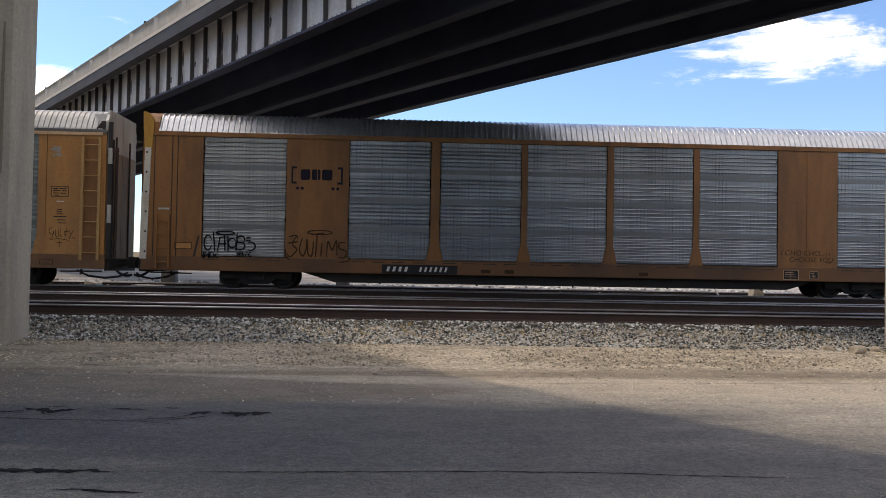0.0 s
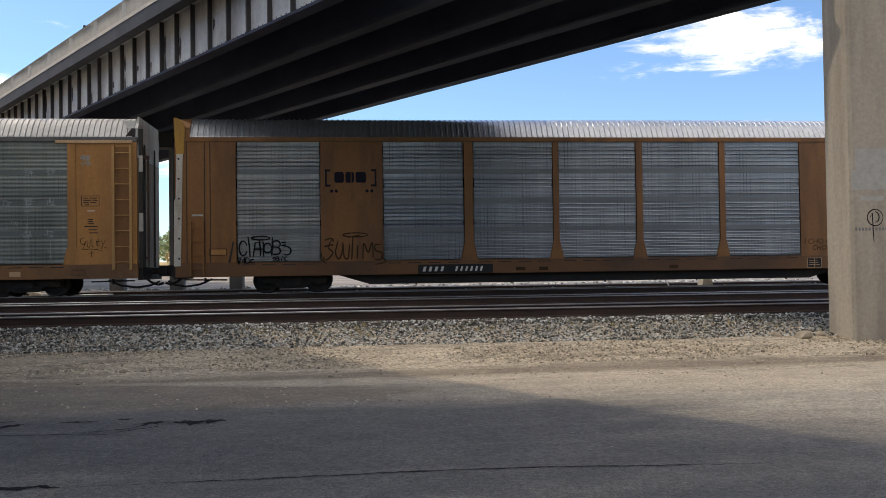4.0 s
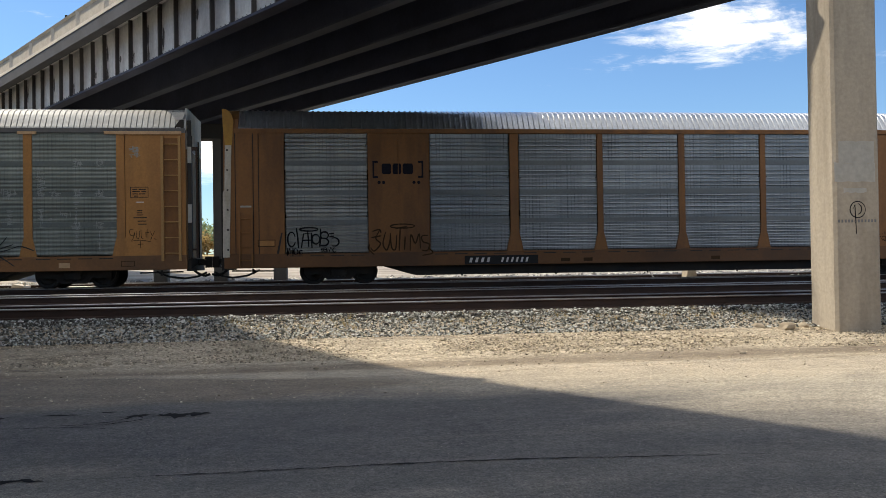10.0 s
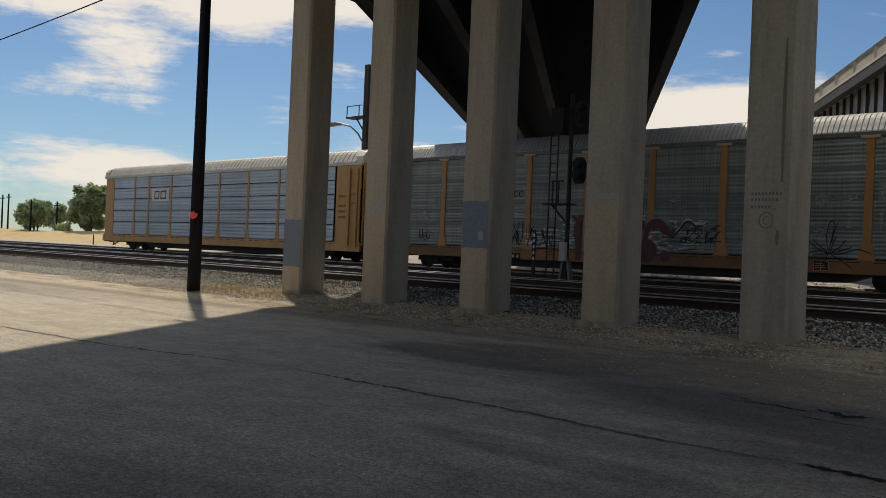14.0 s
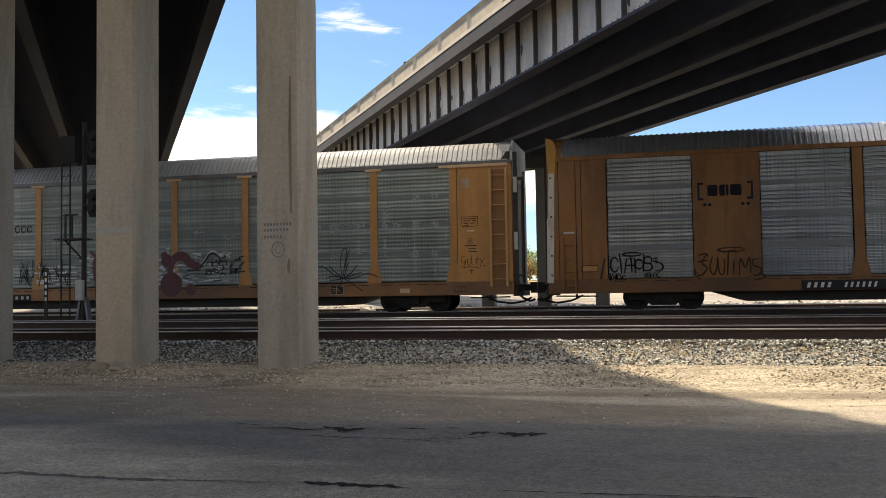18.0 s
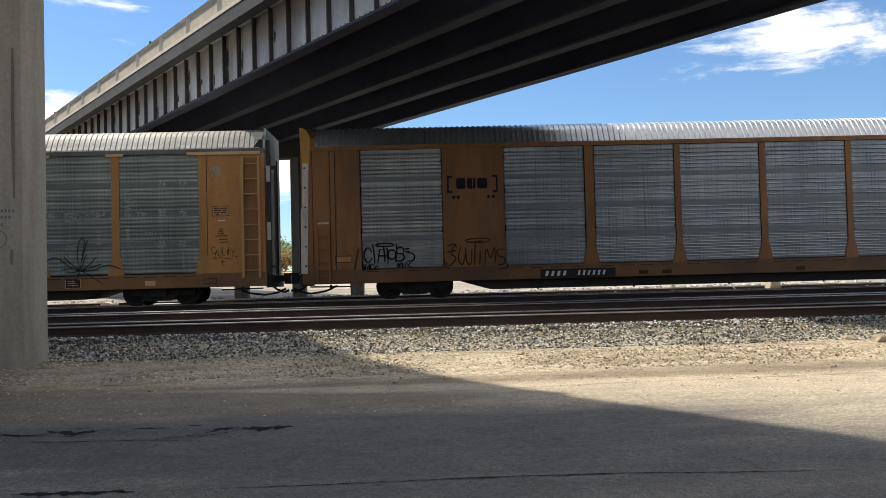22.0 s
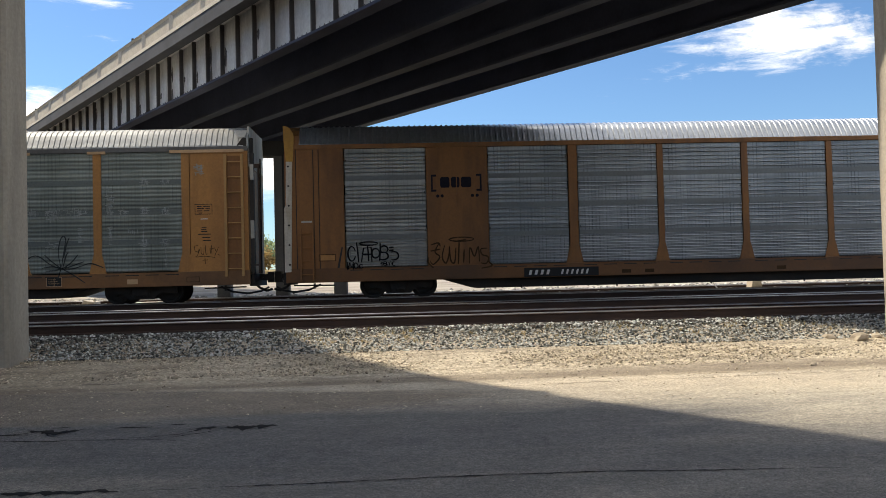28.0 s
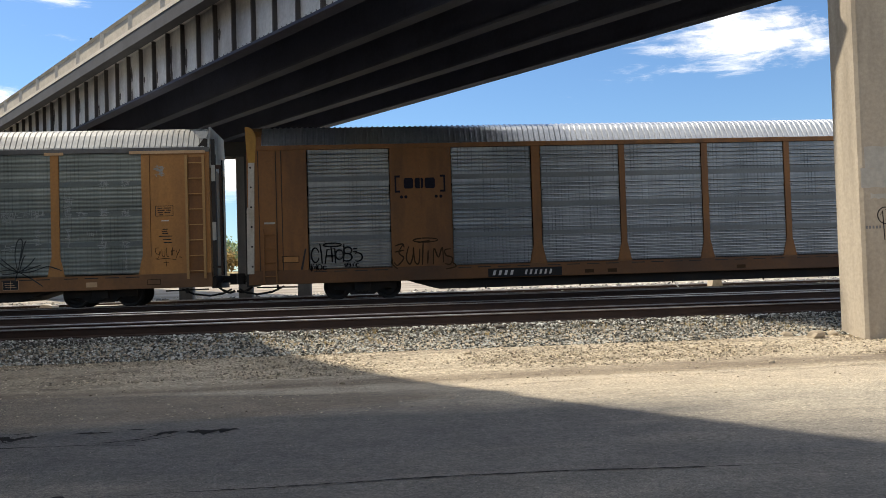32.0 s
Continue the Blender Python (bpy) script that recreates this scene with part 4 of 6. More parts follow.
def autorack(label, x0, x1, screens, posts, panels, mats, pitch=0.165, rib=0.27, flare=True, cap=0.5):
    """A covered car carrier from x0 to x1 (world x, at rest); screens, posts and plain panels as (from, to)."""
    xc, L = (x0 + x1) / 2, x1 - x0
    car = thing("autorack_car", label, "freight car", "train of covered car carriers", at=pose(xc, TRACKS[2], RAIL))
    car["centre"] = xc
    y = -1.60
    at = lambda x: x - xc
    part("underframe", Mesh().box(-L / 2 + 0.3, L / 2 - 0.3, -1.45, 1.45, 0.60, 0.86), "steel_dark", car)
    part("centre_sill", Mesh().prism([(-L / 2 + 5.2, 0.62), (-L / 2 + 6.4, 0.26), (L / 2 - 6.4, 0.26), (L / 2 - 5.2, 0.62)], "y", -1.25, 1.25), "steel_dark", car)
    for s in (-1, 1):
        part("side_sill", Mesh().box(-L / 2, L / 2, s * 1.5, s * 1.63, SILL0, SILL1), mats["sill"], car, bevel=0.012)
        part("top_rail", Mesh().box(-L / 2 + 0.02, L / 2 - 0.02, s * 1.52, s * 1.640, SIDE - 0.12, SIDE + 0.035), mats["rail"], car, bevel=0.01)
    part("roof", car_roof(L - 2 * cap, rib, SIDE + 0.01, TOP, mats["ribs"], mats["deep"]), mats["roof"], car, "ribbed bare metal roof")
    part("far_side", Mesh().box(-L / 2, L / 2, 1.5, 1.56, 1.0, SIDE - 0.12), mats["screen"], car)
    for z in (0.92, 2.40, 3.80):
        part("deck", Mesh().box(-L / 2 + 0.4, L / 2 - 0.4, -1.45, 1.45, z, z + 0.06), "steel_dark", car)
    for k, (a, b) in enumerate(screens):
        screen_panel(car, at(a), at(b), 1.09, SIDE - 0.13, y + 0.02, mats["first"] if k == 0 and "first" in mats else mats["screen"], pitch, k)
        n = 4
        for i in range(n):
            c = at(a) + (at(b) - at(a)) * (i + 0.5) / n
            part("slot", Mesh().box(c - 0.22, c + 0.22, y - 0.034, y - 0.028, 0.955, 0.985), "steel_dark", car)
    for a, b in posts:
        a, b = at(a), at(b)
        f = 0.15 if flare else 0.0
        part("side_post", Mesh().prism([(a, SIDE - 0.115), (a, 1.68), (a - 0.4 * f, 1.45), (a - f, 1.02), (b + f, 1.02), (b + 0.4 * f, 1.45), (b, 1.68), (b, SIDE - 0.115)], "y", y - 0.018, y + 0.09), mats["body"], car)
    for a, b in panels:
        part("side_sheet", Mesh().box(at(a), at(b), y - 0.010, y + 0.05, SILL1, SIDE - 0.12), mats["body"], car)
    for s in (-1, 1):
        ex = s * L / 2
        lo, hi = (ex - cap, ex) if s > 0 else (ex, ex + cap)
        part("end_cap", Mesh().prism([(-1.61, SIDE - 0.02), (-1.57, SIDE + 0.34), (-1.36, TOP - 0.22), (-0.9, TOP - 0.04), (0.9, TOP - 0.04), (1.36, TOP - 0.22), (1.57, SIDE + 0.34), (1.61, SIDE - 0.02)], "x", lo, hi),
             mats["cap"], car)
        for k in (-1, 1):
            door = part("end_door", Mesh().box(ex - s * 0.02 - 0.03, ex - s * 0.02 + 0.03, min(0, k * 1.5) + 0.01, max(0, k * 1.5) - 0.01, 0.9, 4.55 if "end_top" in mats else SIDE), mats["end"], car, "grimy corrugated end door", bevel=0.01)
            if "end_top" in mats:
                part("door_top", Mesh().prism([(min(0, k * 1.5) + 0.01, 4.56), (max(0, k * 1.5) - 0.01, 4.56), (max(0, k * 1.5) - (0.03 if k > 0 else 0.01), TOP - 0.05), (min(0, k * 1.5) + (0.10 if k < 0 else 0.01), TOP - 0.05)], "x", ex - s * 0.02 - 0.03, ex - s * 0.02 + 0.03), mats["end_top"], door, "white upper part of the end door")
            part("door_bar", Mesh().box(ex - 0.05, ex + 0.05, k * 0.75 - 0.04, k * 0.75 + 0.04, 0.95, SIDE - 0.1), "steel_dark", car)
        truck(car, ex - s * 3.75)
        part("end_sill", Mesh().box(min(ex - s * 0.05, ex + s * 0.10), max(ex - s * 0.05, ex + s * 0.10), -1.45, 1.45, 0.52, 0.94), "steel_dark", car)
        part("uncoupling_rod", Mesh().tube([(ex + s * 0.12, -1.5, 0.62), (ex + s * 0.20, -1.1, 0.72), (ex + s * 0.22, -0.3, 0.80)], 0.018, 6), "steel_dark", car)
        part("end_post", Mesh().box(min(ex + s * 0.06, ex + s * 0.12), max(ex + s * 0.06, ex + s * 0.12), -1.30, -1.22, 0.94, SIDE - 0.25), "steel_dark", car)
        c = part("coupler", Mesh().box(min(ex - s * 0.3, ex + s * 0.42), max(ex - s * 0.3, ex + s * 0.42), -0.11, 0.11, 0.70, 0.92), "steel_dark", car)
        part("knuckle", Mesh().prism([(ex + s * 0.36, -0.2), (ex + s * 0.58, -0.16), (ex + s * 0.58, 0.05), (ex + s * 0.44, 0.2), (ex + s * 0.36, 0.2)], "z", 0.62, 1.0), "steel_dark", c)
        part("air_hose", Mesh().tube([(ex - s * 0.1, -0.45, 0.66), (ex + s * 0.15, -0.48, 0.44), (ex + s * 0.38, -0.44, 0.34), (ex + s * 0.56, -0.4, 0.40)], 0.045, 6), "black", car)
        part("air_hose", Mesh().tube([(ex - s * 1.1, -1.0, 0.52), (ex - s * 0.7, -1.05, 0.34), (ex - s * 0.2, -0.9, 0.27), (ex + s * 0.2, -0.7, 0.33), (ex + s * 0.45, -0.5, 0.46)], 0.035, 6), "black", car)
        part("brake_rod", Mesh().tube([(ex - s * 0.2, -1.2, 0.50), (ex - s * 1.6, -1.2, 0.48)], 0.025, 6).cyl((ex - s * 0.9, -1.2, 0.38), (ex - s * 0.9, -1.2, 0.56), 0.04), "steel_dark", car)
    return car


CY = -1.60


def data_box(car, x0, x1, z0, z1):
    """A black stencil block with a pale border and pale ticks."""
    b = part("data_box", rect(Mesh(), x0, x1, z0, z1, CY - 0.033), "brass_trim", car, "black data block with a tan border")
    part("data_field", rect(Mesh(), x0 + 0.014, (x0 + x1) / 2 - 0.007, z0 + 0.014, z1 - 0.014, CY - 0.035), "black", b)
    part("data_field", rect(Mesh(), (x0 + x1) / 2 + 0.007, x1 - 0.014, z0 + 0.014, z1 - 0.014, CY - 0.035), "black", b)
    for k in range(3):
        z = z0 + (z1 - z0) * (0.28 + 0.22 * k)
        part("bar", rect(Mesh(), x0 + 0.06, x1 - 0.08 - 0.05 * k, z, z + 0.014, CY - 0.037), "brass_trim", b)


def frame_box(car, x0, x1, z0, z1):
    """A thin dark outline stencilled on the paint."""
    m = rect(rect(Mesh(), x0, x1, z0, z0 + 0.018, CY - 0.036), x0, x1, z1 - 0.018, z1, CY - 0.036)
    rect(rect(m, x0, x0 + 0.018, z0, z1, CY - 0.0365), x1 - 0.018, x1, z0, z1, CY - 0.0365)
    part("stencil_frame", m, "spray_brown", car)


def lettering(car, words, x, z, tall, y, material, label, lean=0.0):
    """Hand-written words as flat letters on a car's side."""
    cu = bpy.data.curves.new("lettering", "FONT")
    cu.body, cu.size, cu.shear, cu.offset = words, tall, lean, 0.0
    tmp = bpy.data.objects.new("lettering", cu)
    me = bpy.data.meshes.new_from_object(tmp)
    bpy.data.objects.remove(tmp)
    bpy.data.curves.remove(cu)
    me.transform(Matrix(((1, 0, 0, x), (0, 0, 1, y), (0, 1, 0, z), (0, 0, 0, 1))))
    me.materials.clear()
    me.materials.append(M[material])
    ob = new("lettering", me)
    ob.parent, ob["label"] = car, label
    return ob


# the car with the bracketed emblem
CSX_SCREENS = [(-1.74, 0.97), (3.12, 5.82), (6.20, 8.92), (9.16, 11.86), (12.12, 14.86), (15.10, 17.80), (19.95, 22.66)]
csx = autorack("ochre covered car carrier with grey corrugated panels and graffiti", -3.76, 24.70, CSX_SCREENS, [(5.86, 6.16), (8.94, 9.14), (11.88, 12.10), (14.88, 15.08)],
               [(-3.76, -1.78), (1.00, 3.09), (17.83, 19.92), (22.69, 24.68)], {"body": "yellow", "rail": "yellow", "sill": "sill_brown", "ribs": TEETH, "deep": 0.034, "roof": "roof", "screen": "screen", "first": "screen_clean", "cap": "yellow", "end": "yellow"}, pitch=0.125, rib=0.185)
CX = csx["centre"]


def on_csx(x):
    return x - CX


for a_, z0_, z1_ in ((-3.70, 1.02, 4.80),):
    e_ = part("corner_post", Mesh().prism([(on_csx(-3.80), 0.95), (on_csx(-3.58), 0.95), (on_csx(-3.49), 4.66), (on_csx(-3.70), 4.66), (on_csx(-3.73), 3.2), (on_csx(-3.78), 3.1)], "y", CY - 0.05, CY + 0.10), "post_cream", csx, "dirty white-painted corner post with bolts")
    for k_ in range(6):
        part("bolt", Mesh().cyl((on_csx(-3.63), CY - 0.05, 1.2 + 0.66 * k_), (on_csx(-3.63), CY - 0.07, 1.2 + 0.66 * k_), 0.035, 0.03, 8), "steel_dark", e_)
    curve_ = [(on_csx(-3.72 + 0.30 * math.sin(radians(a))), 5.42 + 0.44 * math.cos(radians(a))) for a in range(0, 91, 15)]
    part("corner_post_top", Mesh().prism([(on_csx(-3.70), 4.66), (on_csx(-3.47), 4.66)] + curve_[::-1] + [(on_csx(-3.78), 5.86), (on_csx(-3.76), 5.3)], "y", CY - 0.05, CY + 0.10), "plate_yellow", csx, "bright yellow curved top of the corner post")
ladder(csx, on_csx(-3.28), on_csx(-2.82), 0.62, 2.45, CY - 0.02, 4, "yellow")
for x_ in (-3.38, -2.80, -2.62, 2.03, 18.85):
    part("seam", Mesh().box(on_csx(x_) - 0.012, on_csx(x_) + 0.012, CY - 0.022, CY - 0.008, SILL1, SIDE - 0.13), "steel_dark" if x_ < 0 else "yellow", csx)
part("brace", Mesh().prism([(on_csx(-2.05), SILL1), (on_csx(-1.98), SILL1), (on_csx(-1.85), 1.75), (on_csx(-1.90), 1.75)], "y", CY - 0.03, CY - 0.008), "steel_dark", csx)
part("warning_plate", rect(Mesh(), on_csx(-2.62), on_csx(-2.13), 1.32, 1.49, CY - 0.016), "yellow_bright", csx, "small yellow plate")
frame_box(csx, on_csx(-2.66), on_csx(-2.09), 1.29, 1.52)
for a_, d_ in ((1.16, 1), (2.88, -1)):
    m_ = Mesh()
    m_.prism([(on_csx(a_), 3.56), (on_csx(a_ + d_ * 0.18), 3.56), (on_csx(a_ + d_ * 0.18), 3.63), (on_csx(a_ + d_ * 0.06), 3.63), (on_csx(a_ + d_ * 0.06), 4.07), (on_csx(a_ + d_ * 0.18), 4.07), (on_csx(a_ + d_ * 0.18), 4.14), (on_csx(a_), 4.14)], "y", CY - 0.018, CY - 0.012)
    part("emblem_bracket", m_, "navy", csx, "dark square bracket painted on the sheet")
blocks_ = Mesh()
for x0_, x1_ in ((1.47, 1.79), (1.84, 2.13), (2.18, 2.53)):
    b_ = len(blocks_.v)
    c_ = 0.035
    blocks_.v += [(on_csx(p), CY - 0.018, q) for p, q in ((x0_ + c_, 3.69), (x1_ - c_, 3.69), (x1_, 3.75), (x1_, 3.99), (x1_ - c_, 4.05), (x0_ + c_, 4.05), (x0_, 3.99), (x0_, 3.75))]
    blocks_.f.append(tuple(range(b_, b_ + 8)))
part("emblem_blocks", blocks_, "navy", csx, "three dark block shapes of the emblem")
for x_ in (1.38, 1.53, 2.56, 2.72):
    part("emblem_dot", disc(Mesh(), on_csx(x_), 3.41, 0.055, 0.055, CY - 0.018, 14), "navy", csx)
plate_ = part("number_board", Mesh().box(on_csx(4.25), on_csx(6.80), CY - 0.045, CY - 0.031, 0.60, 0.90), "black", csx, "black board with pale bars")
for x_, w_ in ((4.40, 0.16), (4.60, 0.16), (4.80, 0.16), (5.00, 0.16), (5.50, 0.14), (5.67, 0.14), (5.84, 0.14), (6.01, 0.14), (6.18, 0.14), (6.35, 0.14)):
    part("bar", Mesh().prism([(on_csx(x_), 0.67), (on_csx(x_ + w_ - 0.07), 0.67), (on_csx(x_ + w_ - 0.025), 0.83), (on_csx(x_ + 0.045), 0.83)], "y", CY - 0.048, CY - 0.046), "white", plate_)
part("end_number_bar", rect(Mesh(), on_csx(-3.22), on_csx(-2.86), 2.60, 2.66, CY - 0.02), "patch_grey", csx, "pale bar of small lettering")
def scrawl(x0, z0, k, strokes, wide, y):
    """Pen strokes given on a small grid (right, up), k metres to the unit: lines, or (centre, radii, from, to) for arcs."""
    m = Mesh()
    for st in strokes:
        pts = arc(*st[0], *st[1], st[2], st[3], 16) if len(st) == 4 and isinstance(st[2], int) else st
        ribbon(m, [(on_csx(x0 + k * a), z0 + k * b) for a, b in pts], wide, y)
    return m


LOOPS = (((28, 72), (20, 38), 20, 340), ((118, 124), (48, 9), 0, 360), ((153, 72), (20, 25), 0, 360), ((198, 92), (20, 18), -60, 250), ((193, 57), (26, 20), 150, -150), ((248, 57), (25, 22), 120, -120))
LINES = ([(53, 132), (63, 27)], [(78, 27), (90, 100), (130, 105), (133, 27)], [(83, 67), (133, 67)], [(110, 117), (116, 32)], [(178, 127), (173, 32)], [(223, 100), (248, 102)], [(223, 85), (248, 87)])
spray("graffiti", scrawl(-1.74, 1.06, 0.0064, LOOPS, 0.028, CY - 0.013), "spray_black", csx, "bold black sprayed scrawl under a ring")
spray("graffiti", scrawl(-1.74, 1.06, 0.0064, [p if len(p) > 2 else [p[0], ((p[0][0] + p[1][0]) / 2 + 2, (p[0][1] + p[1][1]) / 2), p[1]] for p in LINES], 0.027, CY - 0.0135), "spray_black", csx)
spray("graffiti", tag_strokes(on_csx(-1.75), on_csx(-1.2), 0.98, 1.24, CY - 0.036, 6, 0.020, 8), "spray_black", csx)
spray("graffiti", tag_strokes(on_csx(-0.6), on_csx(-0.1), 1.08, 1.26, CY - 0.013, 5, 0.018, 9), "spray_black", csx)
TALL = ([(20, 130), (60, 140), (70, 120)], [(15, 95), (70, 105)], [(62, 135), (40, 90), (66, 60), (30, 20), (10, 40)], [(95, 125), (80, 60), (100, 25), (118, 70), (122, 120)], [(122, 118), (128, 40), (150, 30), (158, 110)],
        [(178, 150), (170, 20)], [(150, 145), (215, 155)], [(205, 100), (200, 25)], [(232, 20), (238, 110), (262, 60), (285, 115), (290, 30)], [(335, 105), (300, 100), (305, 70), (340, 55), (330, 20), (298, 22)], [(340, 30), (360, 5), (300, -8)], [(5, 60), (2, 30), (30, 0)])
spray("graffiti", scrawl(1.0, 0.98, 0.0060, [smooth_line(p, 5) for p in TALL], 0.026, CY - 0.037), "spray_brown", csx, "tall thin brown sprayed scrawl")
spray("graffiti", ribbon(Mesh(), arc(on_csx(2.15), 1.93, 0.42, 0.07, 0, 360), 0.024, CY - 0.02), "spray_brown", csx)
lettering(csx, "I CHO CHO...", on_csx(17.93), 1.46, 0.26, CY - 0.014, "spray_brown", "thin black hand-written words", 0.15)
lettering(csx, "CHOOSE YOU", on_csx(18.22), 1.24, 0.24, CY - 0.014, "spray_brown", "thin black hand-written words", 0.15)
smile_ = ribbon(ribbon(ribbon(Mesh(), arc(on_csx(19.62), 1.32, 0.13, 0.10, 190, 350), 0.012, CY - 0.014), [(on_csx(19.56), 1.46), (on_csx(19.56), 1.56)], 0.012, CY - 0.014), [(on_csx(19.66), 1.46), (on_csx(19.66), 1.56)], 0.012, CY - 0.014)
spray("graffiti", smile_, "spray_black", csx, "small smiling mark")
for x_ in (7.6, 8.4, 13.0):
    part("sill_mark", rect(Mesh(), on_csx(x_), on_csx(x_ + 0.32), 0.66, 0.78, CY - 0.034), "spray_brown", csx)
data_box(csx, on_csx(18.02), on_csx(18.56), 0.62, 0.96)
data_box(csx, on_csx(18.95), on_csx(19.25), 0.66, 0.92)
for i_ in range(5):
    x_ = 4.2 + 3.3 * i_
    part("tie_down", Mesh().cyl((on_csx(x_), -1.3, 0.34), (on_csx(x_), -1.3, 0.22), 0.035, 0.03, 8), "steel_dark", csx)

# the middle car
edges = [-33.4, -31.2, -28.82, -26.3, -23.8, -20.8, -17.85, -14.95, -12.4, -9.95, -7.05]
mid = autorack("bright yellow car carrier with grey-green corrugated panels and graffiti", -33.4, -4.95, [(a + 0.14, b - 0.14) for a, b in zip(edges, edges[1:])], [(a - 0.13, a + 0.13) for a in edges[1:]],
               [(-33.35, -33.22), (-6.9, -4.98)], {"body": "yellow_bright", "rail": "eave_shade", "sill": "yellow_sill", "ribs": SEAMS, "deep": 0.03, "roof": "roof_pale", "screen": "screen_green", "cap": "roof_pale", "end": "end_tan", "end_top": "end_white"}, pitch=0.135, rib=0.178, cap=0.14)
MX = mid["centre"]


def on_mid(x):
    return x - MX


# paler yellow puts light on the ladder's faces; the sheet behind is darker
ladder(mid, on_mid(-5.76), on_mid(-5.12), 0.86, 4.95, CY - 0.02, 8, "yellow_pale", w=0.085)
part("ladder_back", Mesh().box(on_mid(-5.66), on_mid(-5.22), CY - 0.02, CY - 0.012, 0.95, 4.9), "yellow", mid)
for a_ in edges[1:]:
    w_ = 0.30 if a_ < -8 else 0.0
    if w_:
        part("post_bracket", Mesh().box(on_mid(a_) - w_, on_mid(a_) + w_, CY - 0.06, CY - 0.02, SIDE - 0.17, SIDE - 0.08), "brass_trim", mid, "tan bracket over a post")
part("post_bracket", Mesh().box(on_mid(-7.55), on_mid(-5.1), CY - 0.06, CY - 0.026, SIDE - 0.17, SIDE - 0.07), "brass_trim", mid, "long tan strip under the roof")
# pale lengths put the highlight on the dark strip into its colour
for z0_, z1_, mt_ in ((0.95, 2.12, "steel_dark"), (2.12, 2.73, "patch_grey"), (2.73, 4.09, "steel_dark"), (4.09, 4.63, "patch_grey"), (4.63, 5.5, "steel_dark")):
    part("hinge_strip", Mesh().box(on_mid(-4.92), on_mid(-4.80), CY + 0.02, CY + 0.10, z0_, z1_ - 0.01), mt_, mid, "upright strip of the end door's hinge")
part("lock_rod", Mesh().cyl((on_mid(-4.64), CY + 0.1, 0.95), (on_mid(-4.64), CY + 0.1, 4.6), 0.035, 0.035, 8).box(on_mid(-4.80), on_mid(-4.60), CY + 0.07, CY + 0.13, 4.50, 4.62).box(on_mid(-4.95), on_mid(-4.62), CY + 0.08, CY + 0.12, 1.2, 1.26), "rust", mid, "rusty lock rod at the car's end")
part("gusset_hollow", Mesh().prism([(on_mid(-5.36), SIDE + 0.02), (on_mid(-5.02), SIDE + 0.02), (on_mid(-5.02), SIDE + 0.30), (on_mid(-5.12), SIDE + 0.34)], "y", CY - 0.02, CY + 0.05), "steel_dark", mid, "dark torn corner under the roof's end")
part("gusset", Mesh().prism([(on_mid(-5.42), SIDE + 0.56), (on_mid(-4.97), SIDE + 0.56), (on_mid(-5.06), SIDE + 0.32), (on_mid(-5.28), SIDE + 0.32)], "y", CY - 0.03, CY + 0.02), "white", mid, "pale sheet at the roof's end")
part("stencil_box", rect(rect(rect(rect(Mesh(), on_mid(-6.75), on_mid(-6.73), 2.95, 3.30, CY - 0.014), on_mid(-6.19), on_mid(-6.17), 2.95, 3.30, CY - 0.014), on_mid(-6.73), on_mid(-6.19), 3.28, 3.30, CY - 0.014),
     on_mid(-6.73), on_mid(-6.19), 2.95, 2.97, CY - 0.014), "black", mid, "stencilled frame")
for z_, a_, b_ in ((3.22, -6.68, -6.52), (3.22, -6.48, -6.24), (3.15, -6.68, -6.44), (3.15, -6.40, -6.24), (3.07, -6.68, -6.5), (3.07, -6.46, -6.27), (3.00, -6.62, -6.5), (2.45, -6.55, -6.38), (2.80, -6.56, -6.32), (2.52, -6.53, -6.37), (2.38, -6.55, -6.35), (2.29, -6.65, -6.22), (2.18, -6.52, -6.25), (2.08, -6.50, -6.23)):
    part("stencil_bar", rect(Mesh(), on_mid(a_), on_mid(b_), z_ - 0.015, z_ + 0.015, CY - 0.014), "white" if abs(z_ - 2.80) < 0.01 else "black", mid)
def on_sheet(pts):
    return [(on_mid(-6.80 + 0.0058 * a), 1.42 + 0.0052 * b) for a, b in pts]


thin_ = Mesh()
for p_ in ([(25, 95), (5, 90), (8, 60), (28, 55), (30, 75), (20, 30), (5, 28)], [(40, 85), (42, 45), (55, 40), (58, 85)], [(66, 95), (68, 42), (80, 40)], [(92, 78), (94, 42)], [(100, 96), (98, 44)], [(90, 72), (112, 74)], [(118, 80), (128, 55), (140, 82)], [(128, 55), (118, 25)], [(10, 20), (60, 26), (120, 16)], [(62, 20), (64, -25)], [(48, 0), (80, 2)], [(135, 35), (150, 30)]):
    ribbon(thin_, smooth_line(on_sheet(p_), 4), 0.011, CY - 0.014)
spray("graffiti", thin_, "spray_brown", mid, "thin dark scrawl with an arrow")
data_box(mid, on_mid(-11.62), on_mid(-11.12), 0.66, 0.97)
part("data_plate", rect(Mesh(), on_mid(-9.0), on_mid(-8.65), 0.68, 0.84, CY - 0.034), "brass_trim", mid)
frame_box(mid, on_mid(-7.05), on_mid(-6.62), 0.70, 0.88)
plate2_ = part("number_board", Mesh().box(on_mid(-26.6), on_mid(-24.1), CY - 0.045, CY - 0.031, 0.58, 0.84), "black", mid, "black board with pale bars")
for k_ in range(9):
    x_ = -26.45 + 0.25 * k_ + (0.15 if k_ > 3 else 0)
    part("bar", Mesh().box(on_mid(x_), on_mid(x_ + 0.12), CY - 0.048, CY - 0.046, 0.65, 0.77), "patch_grey", plate2_)
spider_ = Mesh()
